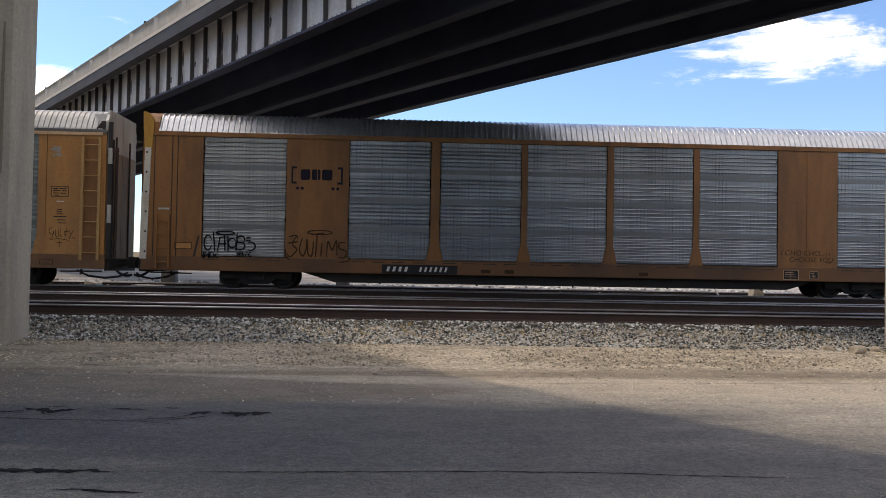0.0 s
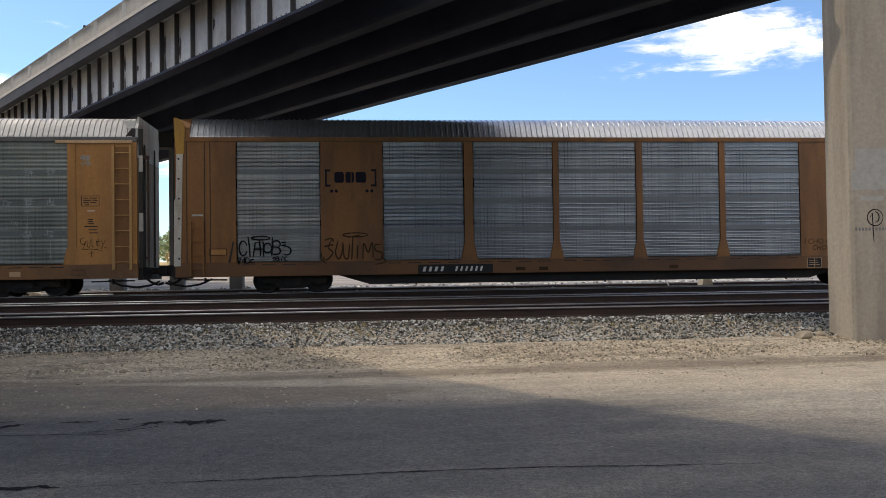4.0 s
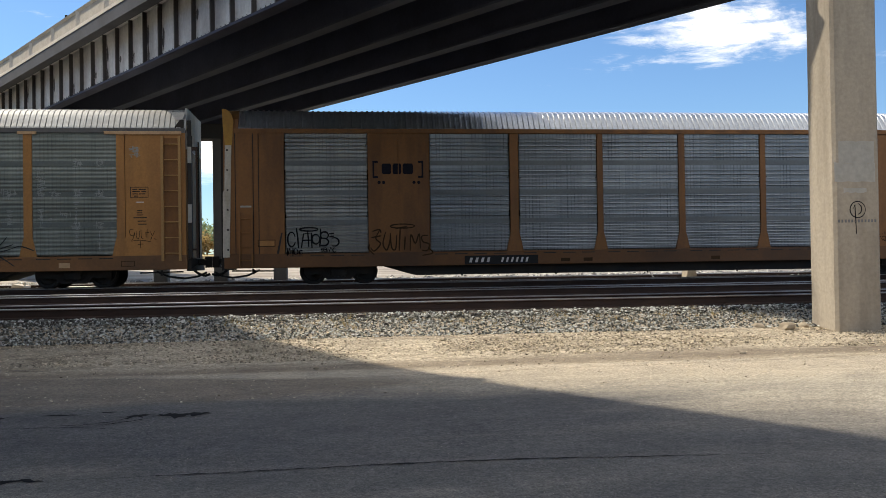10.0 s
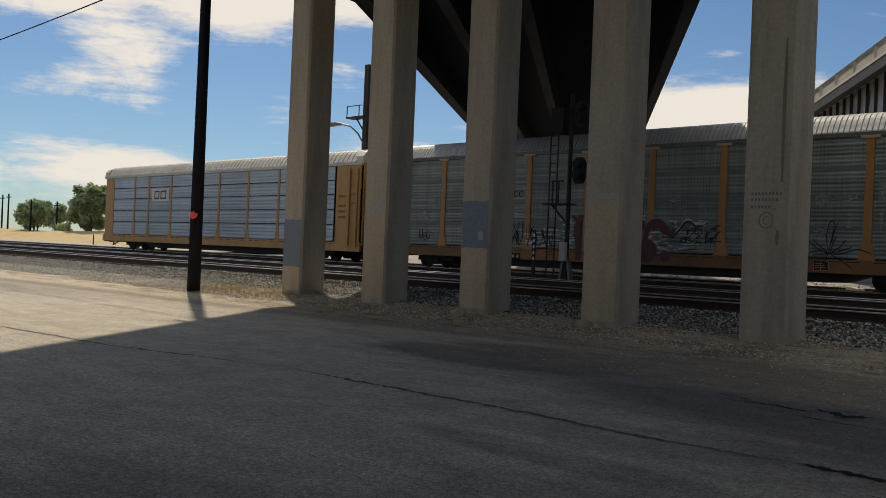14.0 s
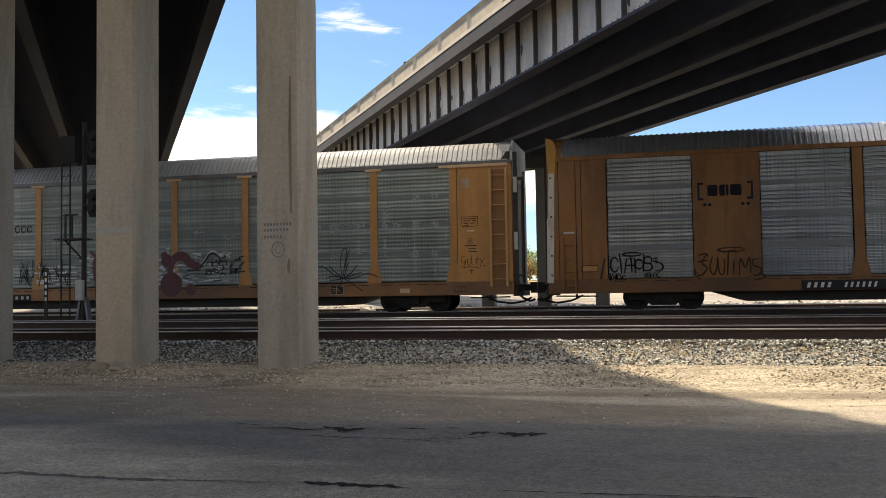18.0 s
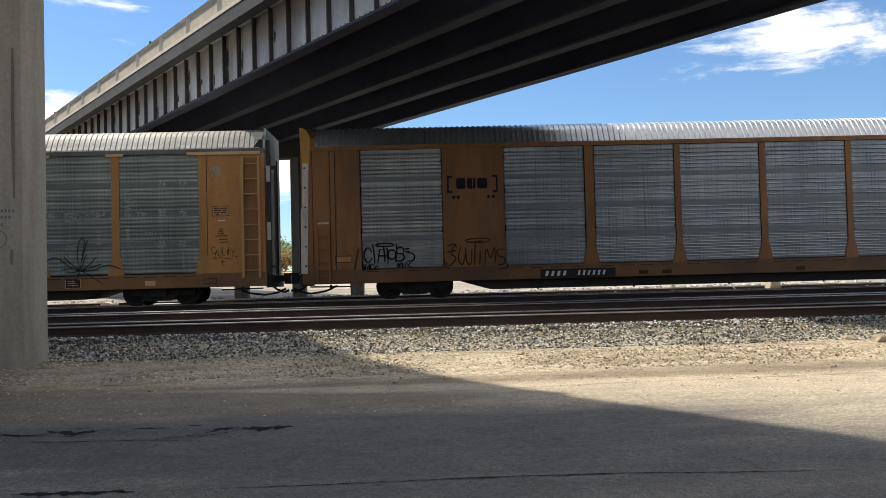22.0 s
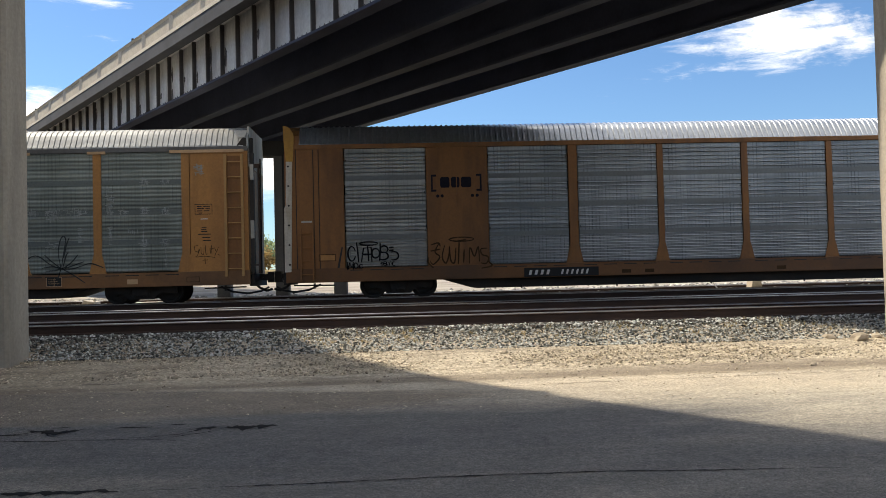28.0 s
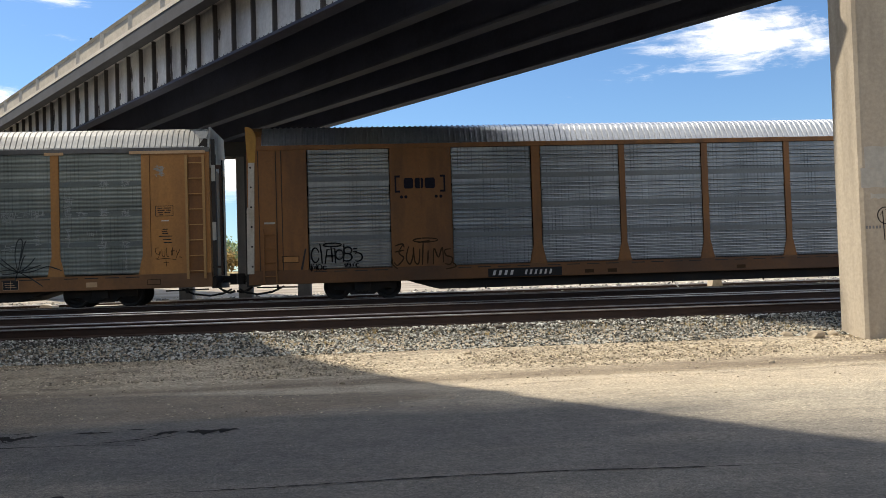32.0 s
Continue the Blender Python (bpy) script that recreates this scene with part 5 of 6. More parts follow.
for p_ in (((-12.34, 1.48), (-12.1, 1.66), (-11.85, 1.66), (-11.5, 1.40), (-11.12, 1.22)), ((-11.67, 1.71), (-11.45, 1.50), (-11.12, 1.24)), ((-11.75, 1.28), (-11.4, 1.32), (-11.1, 1.24)), ((-11.63, 1.18), (-11.3, 1.20), (-10.95, 1.30)),
           ((-11.14, 1.25), (-11.22, 1.75), (-11.16, 2.18), (-11.05, 2.32), (-10.98, 2.18), (-11.06, 1.7), (-11.12, 1.3)), ((-11.05, 1.6), (-10.95, 2.05), (-10.86, 2.27)), ((-11.08, 1.28), (-10.98, 1.65), (-10.9, 1.78)),
           ((-11.1, 1.24), (-10.8, 1.45), (-10.59, 1.70)), ((-11.0, 1.26), (-10.7, 1.36), (-10.4, 1.46)), ((-11.12, 1.22), (-10.75, 1.24), (-10.45, 1.33)), ((-11.1, 1.24), (-10.7, 1.0), (-10.37, 0.76)), ((-11.15, 1.24), (-11.2, 1.05), (-11.25, 0.92)),
           ((-10.45, 1.33), (-10.2, 1.40), (-9.95, 1.33), (-9.76, 1.25))):
    ribbon(spider_, smooth_line([(on_mid(x), z) for x, z in p_]), 0.020, CY - 0.036)
spray("graffiti", spider_, "spray_faded", mid, "black sprayed strokes like a spider")
spray("graffiti", tag_strokes(on_mid(-30.4), on_mid(-29.4), 1.30, 1.80, CY - 0.02, 5, 0.016, 45), "spray_black", mid)
def at_mid(pts):
    return [(on_mid(x), z) for x, z in pts]


red_ = Mesh()
disc(red_, on_mid(-17.97), 1.13, 0.46, 0.46, CY - 0.038, 30, 0.02, 1)
disc(red_, on_mid(-17.16), 0.93, 0.22, 0.22, CY - 0.0385, 22, 0.03, 2)
ribbon(red_, smooth_line(at_mid(((-18.02, 1.50), (-17.95, 1.95), (-17.70, 2.18), (-17.42, 2.16), (-17.20, 1.93), (-16.96, 1.80), (-16.80, 1.78)))), 0.17, CY - 0.039)
ribbon(red_, smooth_line(at_mid(((-18.30, 2.35), (-18.22, 2.10), (-18.30, 1.85)))), 0.16, CY - 0.0395)
ribbon(red_, smooth_line(at_mid(((-21.12, 0.66), (-21.10, 1.3), (-21.20, 1.9), (-21.05, 2.5)))), 0.17, CY - 0.038)
ribbon(red_, smooth_line(at_mid(((-21.45, 2.45), (-21.2, 2.3), (-20.9, 2.5)))), 0.07, CY - 0.0385)
spray("graffiti", red_, "spray_red", mid, "dark red bubbles of spray paint")
wh_ = Mesh()
rw_ = random.Random(9)
for cx_, cz_, w_, h_, n_ in ((-17.27, 1.49, 0.32, 0.24, 9), (-16.98, 2.13, 0.22, 0.12, 6), (-15.85, 2.17, 0.20, 0.11, 6), (-17.80, 1.75, 0.14, 0.20, 5), (-21.55, 2.15, 0.18, 0.25, 7), (-22.0, 2.35, 0.25, 0.08, 5), (-18.15, 2.45, 0.12, 0.12, 4), (-17.35, 1.45, 0.40, 0.42, 26), (-17.0, 2.05, 0.36, 0.22, 14), (-16.2, 1.55, 0.5, 0.35, 16), (-18.4, 1.6, 0.22, 0.6, 16), (-15.8, 2.2, 0.3, 0.16, 9), (-21.6, 1.8, 0.35, 0.5, 18), (-23.0, 1.5, 0.9, 0.4, 18)):
    for _ in range(n_):
        x_, z_, l_ = cx_ + w_ * rw_.uniform(-0.6, 0.6), cz_ + h_ * rw_.uniform(-1, 1), w_ * rw_.uniform(0.3, 0.8)
        ribbon(wh_, at_mid(((x_ - l_, z_), (x_, z_ + rw_.uniform(-0.02, 0.02)), (x_ + l_, z_))), rw_.uniform(0.012, 0.032), CY - 0.021)
ribbon(wh_, smooth_line(at_mid(((-16.72, 1.88), (-16.52, 2.12), (-16.32, 2.34), (-16.08, 2.30)))), 0.035, CY - 0.022)
spray("graffiti", wh_, "spray_white", mid, "broken white spray along the ribs")
bl_ = Mesh()
ribbon(bl_, smooth_line(at_mid(((-16.80, 1.74), (-16.58, 1.98), (-16.36, 2.24), (-16.10, 2.20), (-15.92, 1.98)))), 0.045, CY - 0.0225)
for k_ in range(34):
    x_, z_ = rw_.uniform(-16.55, -15.15), rw_.uniform(1.42, 2.0)
    d_ = rw_.choice((0, 0, 1))
    ribbon(bl_, at_mid(((x_, z_), (x_ + rw_.uniform(0.02, 0.1), z_ + rw_.uniform(0.05, 0.16)), (x_ + 0.22 * d_ + rw_.uniform(-0.03, 0.08), z_ + rw_.uniform(0.0, 0.24)))), rw_.uniform(0.016, 0.030), CY - 0.0245)
spray("graffiti", bl_, "spray_faded", mid, "black sprayed scrawl")
sl_ = Mesh()
for k_ in range(30):
    x_, z_ = rw_.uniform(-24.75, -21.75), rw_.uniform(1.12, 1.5)
    t_ = rw_.uniform(0.25, 0.85)
    lean_ = rw_.uniform(-0.35, 0.35)
    ribbon(sl_, at_mid(((x_, z_), (x_ + lean_ * 0.4, z_ + t_ * 0.5), (x_ + lean_, z_ + t_))), rw_.uniform(0.012, 0.024), CY - 0.0225)
spray("graffiti", sl_, "spray_faded", mid, "spiky black slashes of spray paint")
emb_ = Mesh()
for k_ in range(3):
    ribbon(emb_, arc(on_mid(-24.75 + 0.28 * k_), 3.42, 0.11, 0.12, 20, 340), 0.022, CY - 0.02)
part("emblem_blocks", emb_, "navy", mid, "three round dark shapes of an emblem")
def scuff(x0, x1, z0, z1, n, seed):
    """A rubbed pale patch: many short scratches along and across the ribs."""
    r = random.Random(seed)
    m = Mesh()
    for _ in range(n):
        x, z = r.uniform(x0, x1), r.uniform(z0, z1)
        l = r.uniform(0.02, 0.10)
        a, b = ((l, r.uniform(-0.01, 0.01)) if r.random() < 0.6 else (r.uniform(-0.02, 0.02), l))
        ribbon(m, [(on_mid(x - a), z - b), (on_mid(x), z + r.uniform(-0.008, 0.008)), (on_mid(x + a), z + b)], r.uniform(0.005, 0.013), CY - 0.012 - 0.0002 * r.random())
    tagged(part("scuff", m, "scuff", mid, "pale rubbed patch"), kind="stuff")


def sticker(x, z, seed):
    """The torn outline of an old placard."""
    scuff(x - 0.10, x + 0.10, z + 0.07, z + 0.10, 5, seed)
    scuff(x - 0.10, x + 0.10, z - 0.10, z - 0.07, 6, seed + 1)
    scuff(x - 0.11, x - 0.07, z - 0.1, z + 0.1, 4, seed + 2)
    scuff(x + 0.04, x + 0.10, z - 0.06, z + 0.06, 5, seed + 3)


for i_, (x_, z_) in enumerate(((-7.70, 4.08), (-8.40, 4.06), (-7.71, 3.07), (-8.40, 3.10), (-7.73, 2.05), (-8.42, 2.05), (-9.1, 3.06), (-10.6, 3.08))):
    sticker(x_, z_, 100 + 7 * i_)
for i_, (a_, b_, c_, d_, n_) in enumerate(((-9.66, -9.42, 2.98, 3.90, 70), (-11.62, -11.20, 2.86, 3.18, 60), (-11.2, -10.3, 3.00, 3.20, 30), (-8.47, -8.42, 1.3, 3.2, 40), (-7.74, -7.68, 1.2, 1.95, 14), (-9.6, -9.5, 1.9, 2.6, 20), (-10.6, -10.45, 2.1, 2.6, 18),
                                           (-12.2, -11.95, 3.0, 3.2, 22), (-11.6, -11.2, 1.9, 2.1, 18), (-6.72, -6.48, 4.30, 4.62, 40), (-9.0, -8.6, 2.35, 2.5, 10), (-9.6, -9.2, 2.2, 2.3, 8))):
    scuff(a_, b_, c_, d_, n_, 300 + i_)
for k_, a_ in enumerate(edges[:-3]):
    r_ = random.Random(40 + k_)
    for _ in range(3):
        x_, z_ = a_ + r_.uniform(0.4, 2.2), r_.uniform(1.8, 3.6)
        scuff(x_, x_ + r_.uniform(0.2, 0.6), z_, z_ + r_.uniform(0.1, 0.5), 16, 500 + 9 * k_ + _)

# the last car
cedges = [-61.5, -58.4, -56.45, -53.5, -50.6, -47.8, -44.7, -41.7, -38.8, -36.7]
last = autorack("yellow car carrier with bluish corrugated panels, last of the train", -62.9, -34.6, [(a + 0.1, b - 0.1) for a, b in zip(cedges, cedges[1:])], [(a - 0.09, a + 0.09) for a in cedges[1:-1]],
                [(-62.6, -61.42), (-36.62, -34.7)], {"body": "yellow_pale", "rail": "roof_cream", "sill": "yellow_pale", "ribs": SEAMS, "deep": 0.03, "roof": "roof_cream", "screen": "screen_blue", "cap": "roof_cream", "end": "yellow_pale"}, pitch=0.20, rib=0.36)
LX = last["centre"]
ladder(last, -35.5 - LX, -34.85 - LX, 0.86, 4.9, CY - 0.02, 8, "yellow_pale")
part("emblem_board", rect(Mesh(), -56.0 - LX, -53.75 - LX, 3.36, 4.22, CY - 0.012), "white", last, "pale painted board with a dark emblem")
cn_ = Mesh()
for a_, b_ in ((-55.66, -55.00), (-54.86, -54.10)):
    for x0_, x1_, z0_, z1_ in ((a_, b_, 3.50, 3.61), (a_, b_, 3.97, 4.08), (a_, a_ + 0.13, 3.61, 3.97), (b_ - 0.13, b_, 3.61, 3.97)):
        rect(cn_, x0_ - LX, x1_ - LX, z0_, z1_, CY - 0.016)
part("emblem_blocks", cn_, "emblem_plum", last, "two bold dark plum shapes of an emblem")
for a_, b_ in zip(cedges, cedges[1:]):
    for z_ in (1.95, 2.75, 3.55, 4.30):
        part("panel_joint", Mesh().box(a_ + 0.12 - LX, b_ - 0.12 - LX, CY - 0.008, CY + 0.01, z_, z_ + 0.05), "steel_dark", last)
for z_ in (3.4, 2.9, 2.6, 2.3):
    part("stencil_bar", rect(Mesh(), -36.4 - LX, -35.8 - LX, z_, z_ + 0.12, CY - 0.014), "yellow", last)
CARS = (csx, mid, last)

# ---- overpasses ----
BRIDGE_YAW = 33.8


def girder_mesh(u, z, tops, w):
    """A plate girder: level bottom flange, web, and a top flange that follows the deck; tops: (v, z) stations."""
    m = Mesh()
    v0, v1 = tops[0][0], tops[-1][0]
    t, f = 0.014, 0.045
    ring = lambda zt: [(u - w, z), (u + w, z), (u + w, z + f), (u + t, z + f), (u + t, zt - f), (u + w, zt - f), (u + w, zt), (u - w, zt), (u - w, zt - f), (u - t, zt - f), (u - t, z + f), (u - w, z + f)]
    for v, zt in tops:
        m.v += [(a, v, b) for a, b in ring(zt)]
    n = 12
    for k in range(len(tops) - 1):
        m.f += [(k * n + i, k * n + (i + 1) % n, (k + 1) * n + (i + 1) % n, (k + 1) * n + i) for i in range(n)]
    m.f += [tuple(range(n))[::-1], tuple(range((len(tops) - 1) * n, len(tops) * n))]
    return m


def overpass(label, u0, u1, z, fascia, stiff, rise, edge, n=5, w=0.20, sun_cut=None, under_mats=("girder_dark", "flange", "soffit")):
    """Steel plate girders under a concrete deck; u runs across the bridge, v along it. rise: (v, z) of the deck's underside; edge: the slab's overhang left and right."""
    b = thing("highway_overpass", label, "overpass", "twin highway overpasses", at=pose(0, 0, 0, 0, 0, BRIDGE_YAW))
    begin = lambda u: max(rise[0][0], sun_cut[0] - (u - u0) * sun_cut[1]) if sun_cut else rise[0][0]
    under = lambda v: float(np.interp(v, [a for a, _ in rise], [c for _, c in rise]))
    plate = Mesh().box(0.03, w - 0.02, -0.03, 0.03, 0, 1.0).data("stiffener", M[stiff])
    for i in range(n):
        u = u0 + w + (u1 - u0 - 2 * w) * i / (n - 1)
        girder = part("girder", girder_mesh(u, z, ((begin(u), rise[0][1]),) + rise[1:], w), fascia if i == 0 else under_mats[0], b, "painted plate girder with rust stains" if i == 0 else "dark plate girder with its shade in the colour")
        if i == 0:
            part("bottom_flange", Mesh().box(u - w - 0.012, u + w + 0.012, begin(u), rise[-1][0], z - 0.03, z + 0.052), under_mats[0], girder, "riveted bottom flange darkened as in shade")
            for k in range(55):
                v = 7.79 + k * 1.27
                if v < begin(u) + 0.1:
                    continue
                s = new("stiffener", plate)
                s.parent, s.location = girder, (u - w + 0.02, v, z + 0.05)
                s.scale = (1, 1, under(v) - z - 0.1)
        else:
            part("bottom_flange", Mesh().box(u - w - 0.008, u + w + 0.008, begin(u), rise[-1][0], z - 0.02, z + 0.05), under_mats[1], girder, "bottom flange toned for light bounced off the ground")
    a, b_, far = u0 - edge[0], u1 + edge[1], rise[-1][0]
    turn = u0 + (sun_cut[0] - rise[0][0]) / sun_cut[1] if sun_cut else b_
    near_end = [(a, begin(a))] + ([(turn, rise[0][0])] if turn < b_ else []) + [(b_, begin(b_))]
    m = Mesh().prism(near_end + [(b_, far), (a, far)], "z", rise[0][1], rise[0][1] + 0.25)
    part("deck_slab", m, under_mats[2], b, "underside of the concrete deck, shade in its colour")
    return b


def parapet_panel(length, tall, thick):
    """One bay of a concrete parapet with a sunk panel in its outer face (towards -x)."""
    bm = bmesh.new()
    bmesh.ops.create_cube(bm, size=1)
    for v in bm.verts:
        v.co = Vector((v.co.x * thick, (v.co.y + 0.5) * length, (v.co.z + 0.5) * tall))
    f = [f for f in bm.faces if f.normal.x < -0.9]
    bmesh.ops.inset_region(bm, faces=f, thickness=0.10)
    for v in f[0].verts:
        v.co.y = length / 2 + (v.co.y - length / 2) * 0.95
        v.co.x += 0.09
    f[0].material_index = 1
    me = bpy.data.meshes.new("parapet_panel")
    bm.to_mesh(me)
    bm.free()
    me.materials.append(M["parapet"])
    me.materials.append(M["parapet_recess"])
    return me


RB = 10.12                  # underside of the deck of the nearer overpass
# near-left corner cut off, out of view, so sun reaches the first column
right_bridge = overpass("steel girder overpass with peeling grey paint and concrete parapet", 11.78, 21.07, 8.25, "girder", "rust_and_shade", ((-20, RB), (110, RB)), (0.42, 0.10), sun_cut=(15.6, 2.5))
left_bridge = overpass("dark steel girder overpass carried by square concrete columns", -8.2, 2.64, 9.62, "deep_shade_girder", "deep_shade_girder", ((-25, 10.97), (120, 10.97)), (1.5, 0.40), under_mats=("deep_shade_girder", "deep_shade_flange", "deep_shade_soffit"))
par = part("parapet_ledge", Mesh().box(-0.10, 0.20, 17.5, 110, -0.06, 0.06), "parapet", right_bridge, "pale concrete ledge under the parapet")
par.location = (11.07, 0, 10.25)
part("slab_edge", Mesh().prism([(-0.04, -0.48), (0.35, -0.48), (0.35, -0.06), (-0.08, -0.06)], "y", 17.5, 110), "slab_edge", par, "dark edge of the deck")
fascia_ = next(c for c in right_bridge.children if c.name.startswith("girder"))
riv_ = Mesh()
for k_ in range(150):
    v_ = 16.5 + 0.2625 * k_
    for z_ in (8.36, 8.43):
        riv_.add([(11.962 + a, v_ + b, z_ + c) for a, b, c in ((0, -0.03, 0), (0, 0, 0.03), (0, 0.03, 0), (0, 0, -0.03), (-0.025, 0, 0))], [(0, 1, 4), (1, 2, 4), (2, 3, 4), (3, 0, 4)])
tagged(part("rivets", riv_, "rust_and_shade", fascia_, "dark rivet heads along the lower edge"), kind="stuff")
rp_ = random.Random(4)
peel_ = Mesh()
for k_ in range(46):
    v_ = 7.79 + 1.27 * rp_.randrange(8, 42)
    side_ = rp_.choice((-1, 1))
    zc_, h_ = 8.5 + rp_.random() * 0.9, rp_.uniform(0.12, 0.5)
    n_ = 12
    ys_ = v_ - 0.635 + side_ * 0.50
    b_ = len(peel_.v)
    peel_.v += [(11.9625, ys_ + (0.10 * math.cos(6.283 * i / n_)) * rp_.uniform(0.4, 1.2), zc_ + h_ * math.sin(6.283 * i / n_) * rp_.uniform(0.7, 1.1)) for i in range(n_)]
    peel_.f.append(tuple(range(b_, b_ + n_)))
tagged(part("peeled_paint", peel_, "rust_and_shade", fascia_, "dark patches where the paint has peeled"), kind="stuff")
bay = parapet_panel(2.95, 0.61, 0.22)
for k_ in range(30):
    p_ = new("parapet_panel", bay)
    p_.parent, p_.location = par, (0.02, 4 + 2.955 * (k_ + 5), 0.06)
for v_ in (34.9, 51.6):
    part("railing_stub", Mesh().cyl((0, v_, 0.64), (0, v_, 0.80), 0.05, 0.05, 8), "steel_dark", par)
part("parapet", Mesh().box(20.95, 21.15, -20, 110, RB + 0.25, RB + 0.32), "parapet", right_bridge)
# extra slab added above the view to cast the wider shadow on the left
part("shadow_slab", Mesh().prism([(-9.71, -25), (-11.9, -25), (-11.9, 28), (-9.71, 33)], "z", 10.97, 11.21), "deep_shade_soffit", left_bridge, "unseen deck strip added to widen the ground shadow")
for u_, z_ in ((-9.6, 11.3), (2.90, 11.4)):
    part("parapet", Mesh().box(u_ - 0.1, u_ + 0.1, -25, 120, 11.22, z_), "parapet", left_bridge)


def column(x, y, z0, z1, label, w=0.84, material="concrete"):
    c, h = 0.05, w / 2
    pts = [(-h + c, -h), (h - c, -h), (h, -h + c), (h, h - c), (h - c, h), (-h + c, h), (-h, h - c), (-h, -h + c)]
    ob = part("bridge_column", Mesh().prism(pts, "z", 0, z1 - z0), material)
    ob.location = (x, y, z0)
    return tagged(ob, label, "column", "concrete bridge columns")


def cap_beam(x0, x1, y, z0, z1, material="concrete"):
    ob = part("cap_beam", Mesh().box(x0, x1, y - 0.5, y + 0.5, z0, z1), material, bevel=0.03)
    return tagged(ob, "concrete cap beam across the column tops", "beam", "concrete cap beams")


COLS = [-6.55 - 3.24 * i for i in range(5)]
near = [column(x, 14.72, -0.1, 8.4, "square tan concrete bridge column with chamfered edges") for x in COLS]
near[2]["label"] = "tan concrete bridge column with a grey-blue painted band"
near[4]["label"] = "tan concrete bridge column with a tall grey-blue patch"
near[0]["label"] = "tan concrete bridge column with faded stencilled marks"
first = column(8.85, 14.72, -0.1, 7.1, "tan concrete bridge column with a pale paint patch and scrawl")
cap_beam(-20.6, -5.5, 14.72, 8.4, 9.62)
# left end held back, out of view, to keep its shadow off the column
cap_beam(8.35, 19.0, 14.72, 7.1, 8.22)
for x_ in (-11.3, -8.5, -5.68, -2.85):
    column(x_, 44.0, 0.3, 7.5, "square concrete bridge column beyond the train, shade in its colour", 0.66, "concrete_shaded")
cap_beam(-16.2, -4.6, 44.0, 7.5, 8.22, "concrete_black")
FY = -0.42 - 0.003


def mark(col, x0, x1, z0, z1, material, label, seed=0, lift=0.0):
    """A patch of paint on a column's road face, with a slightly uneven edge."""
    r = random.Random(seed)
    m = Mesh()
    n = 6
    pts = [(x0 + (x1 - x0) * i / n, z0 + r.uniform(-0.015, 0.015)) for i in range(n + 1)] + [(x1 - (x1 - x0) * i / n, z1 + r.uniform(-0.015, 0.015)) for i in range(n + 1)]
    m.v = [(a - col.location.x, FY - lift, b - col.location.z) for a, b in pts]
    m.f = [tuple(range(len(pts)))]
    return part("paint_patch", m, material, col, label)


for k_, z_ in ((1, 2.62), (2, 1.62), (3, 2.55), (4, 0.96)):
    mark(near[k_], COLS[k_] - 0.37, COLS[k_] + 0.37, 0.30, z_, "tan_paint", "tan paint over old scrawls", 50 + k_)
def streak(col, x, z0, z1, wide, seed):
    """A thin run of damp down a column's road face."""
    r = random.Random(seed)
    n = 14
    pts = [(x + 0.004 * math.sin(i * 0.5 + seed) + r.uniform(-0.003, 0.003), z0 + (z1 - z0) * i / n) for i in range(n + 1)]
    part("streak", ribbon(Mesh(), pts, wide, FY - 0.006), "stain", col, "dark streak of damp")


streak(near[0], 0.24, 3.0, 5.4, 0.028, 1)
streak(near[0], 0.20, 1.95, 2.2, 0.03, 2)
mark(near[2], COLS[2] - 0.37, COLS[2] + 0.37, 1.62, 2.64, "patch_blue", "grey-blue painted band", 1)
mark(near[2], COLS[2] + 0.10, COLS[2] + 0.24, 1.80, 1.98, "patch_grey", "pale chip in the paint", 2, 0.003)
mark(near[4], COLS[4] - 0.37, COLS[4] + 0.37, 0.96, 2.20, "patch_blue", "grey-blue painted patch", 3)
mark(near[3], COLS[3] - 0.10, COLS[3] + 0.30, 2.40, 2.72, "patch_grey", "pale scuffed patch", 4, 0.003)
mark(near[1], COLS[1] - 0.30, COLS[1] + 0.37, 2.64, 2.76, "patch_grey", "pale strip of paint", 5, 0.003)
mark(first, 8.52, 9.17, 3.06, 3.44, "patch_grey", "pale square of paint", 6)
mark(first, 8.44, 9.18, 2.75, 3.07, "patch_grey", "pale square of paint", 7, 0.0015)
mark(first, 8.60, 9.02, 2.56, 2.64, "patch_grey", "thin pale smear", 8)
sc_ = Mesh()
ribbon(sc_, arc(0.0, 2.37, 0.14, 0.14, 0, 360, 20), 0.010, FY)
ribbon(sc_, [(-0.09, 2.38), (-0.05, 2.45), (-0.04, 2.2), (-0.03, 1.95)], 0.010, FY)
ribbon(sc_, arc(0.0, 2.38, 0.07, 0.09, -90, 90), 0.010, FY)
part("scrawl", sc_, "spray_black", first, "thin dark circle and stroke")
for k_ in range(12):
    part("stencil_bar", rect(Mesh(), -0.36 + 0.06 * k_, -0.325 + 0.06 * k_, 2.15, 2.20, FY), "steel_grey", first)
for z_, n_ in ((2.78, 9), (2.68, 8), (2.56, 6)):
    for k_ in range(n_):
        part("stencil_bar", rect(Mesh(), -0.27 + 0.06 * k_, -0.235 + 0.06 * k_, z_, z_ + 0.05, FY), "steel_grey", near[0], "faded stencilled marks")
sc2_ = Mesh()
ribbon(sc2_, arc(0.0, 2.36, 0.12, 0.13, 0, 360, 18), 0.010, FY)
ribbon(sc2_, arc(0.0, 2.36, 0.05, 0.07, 60, 300, 10), 0.008, FY)
part("scrawl", sc2_, "steel_grey", near[0], "faded stencilled ring")


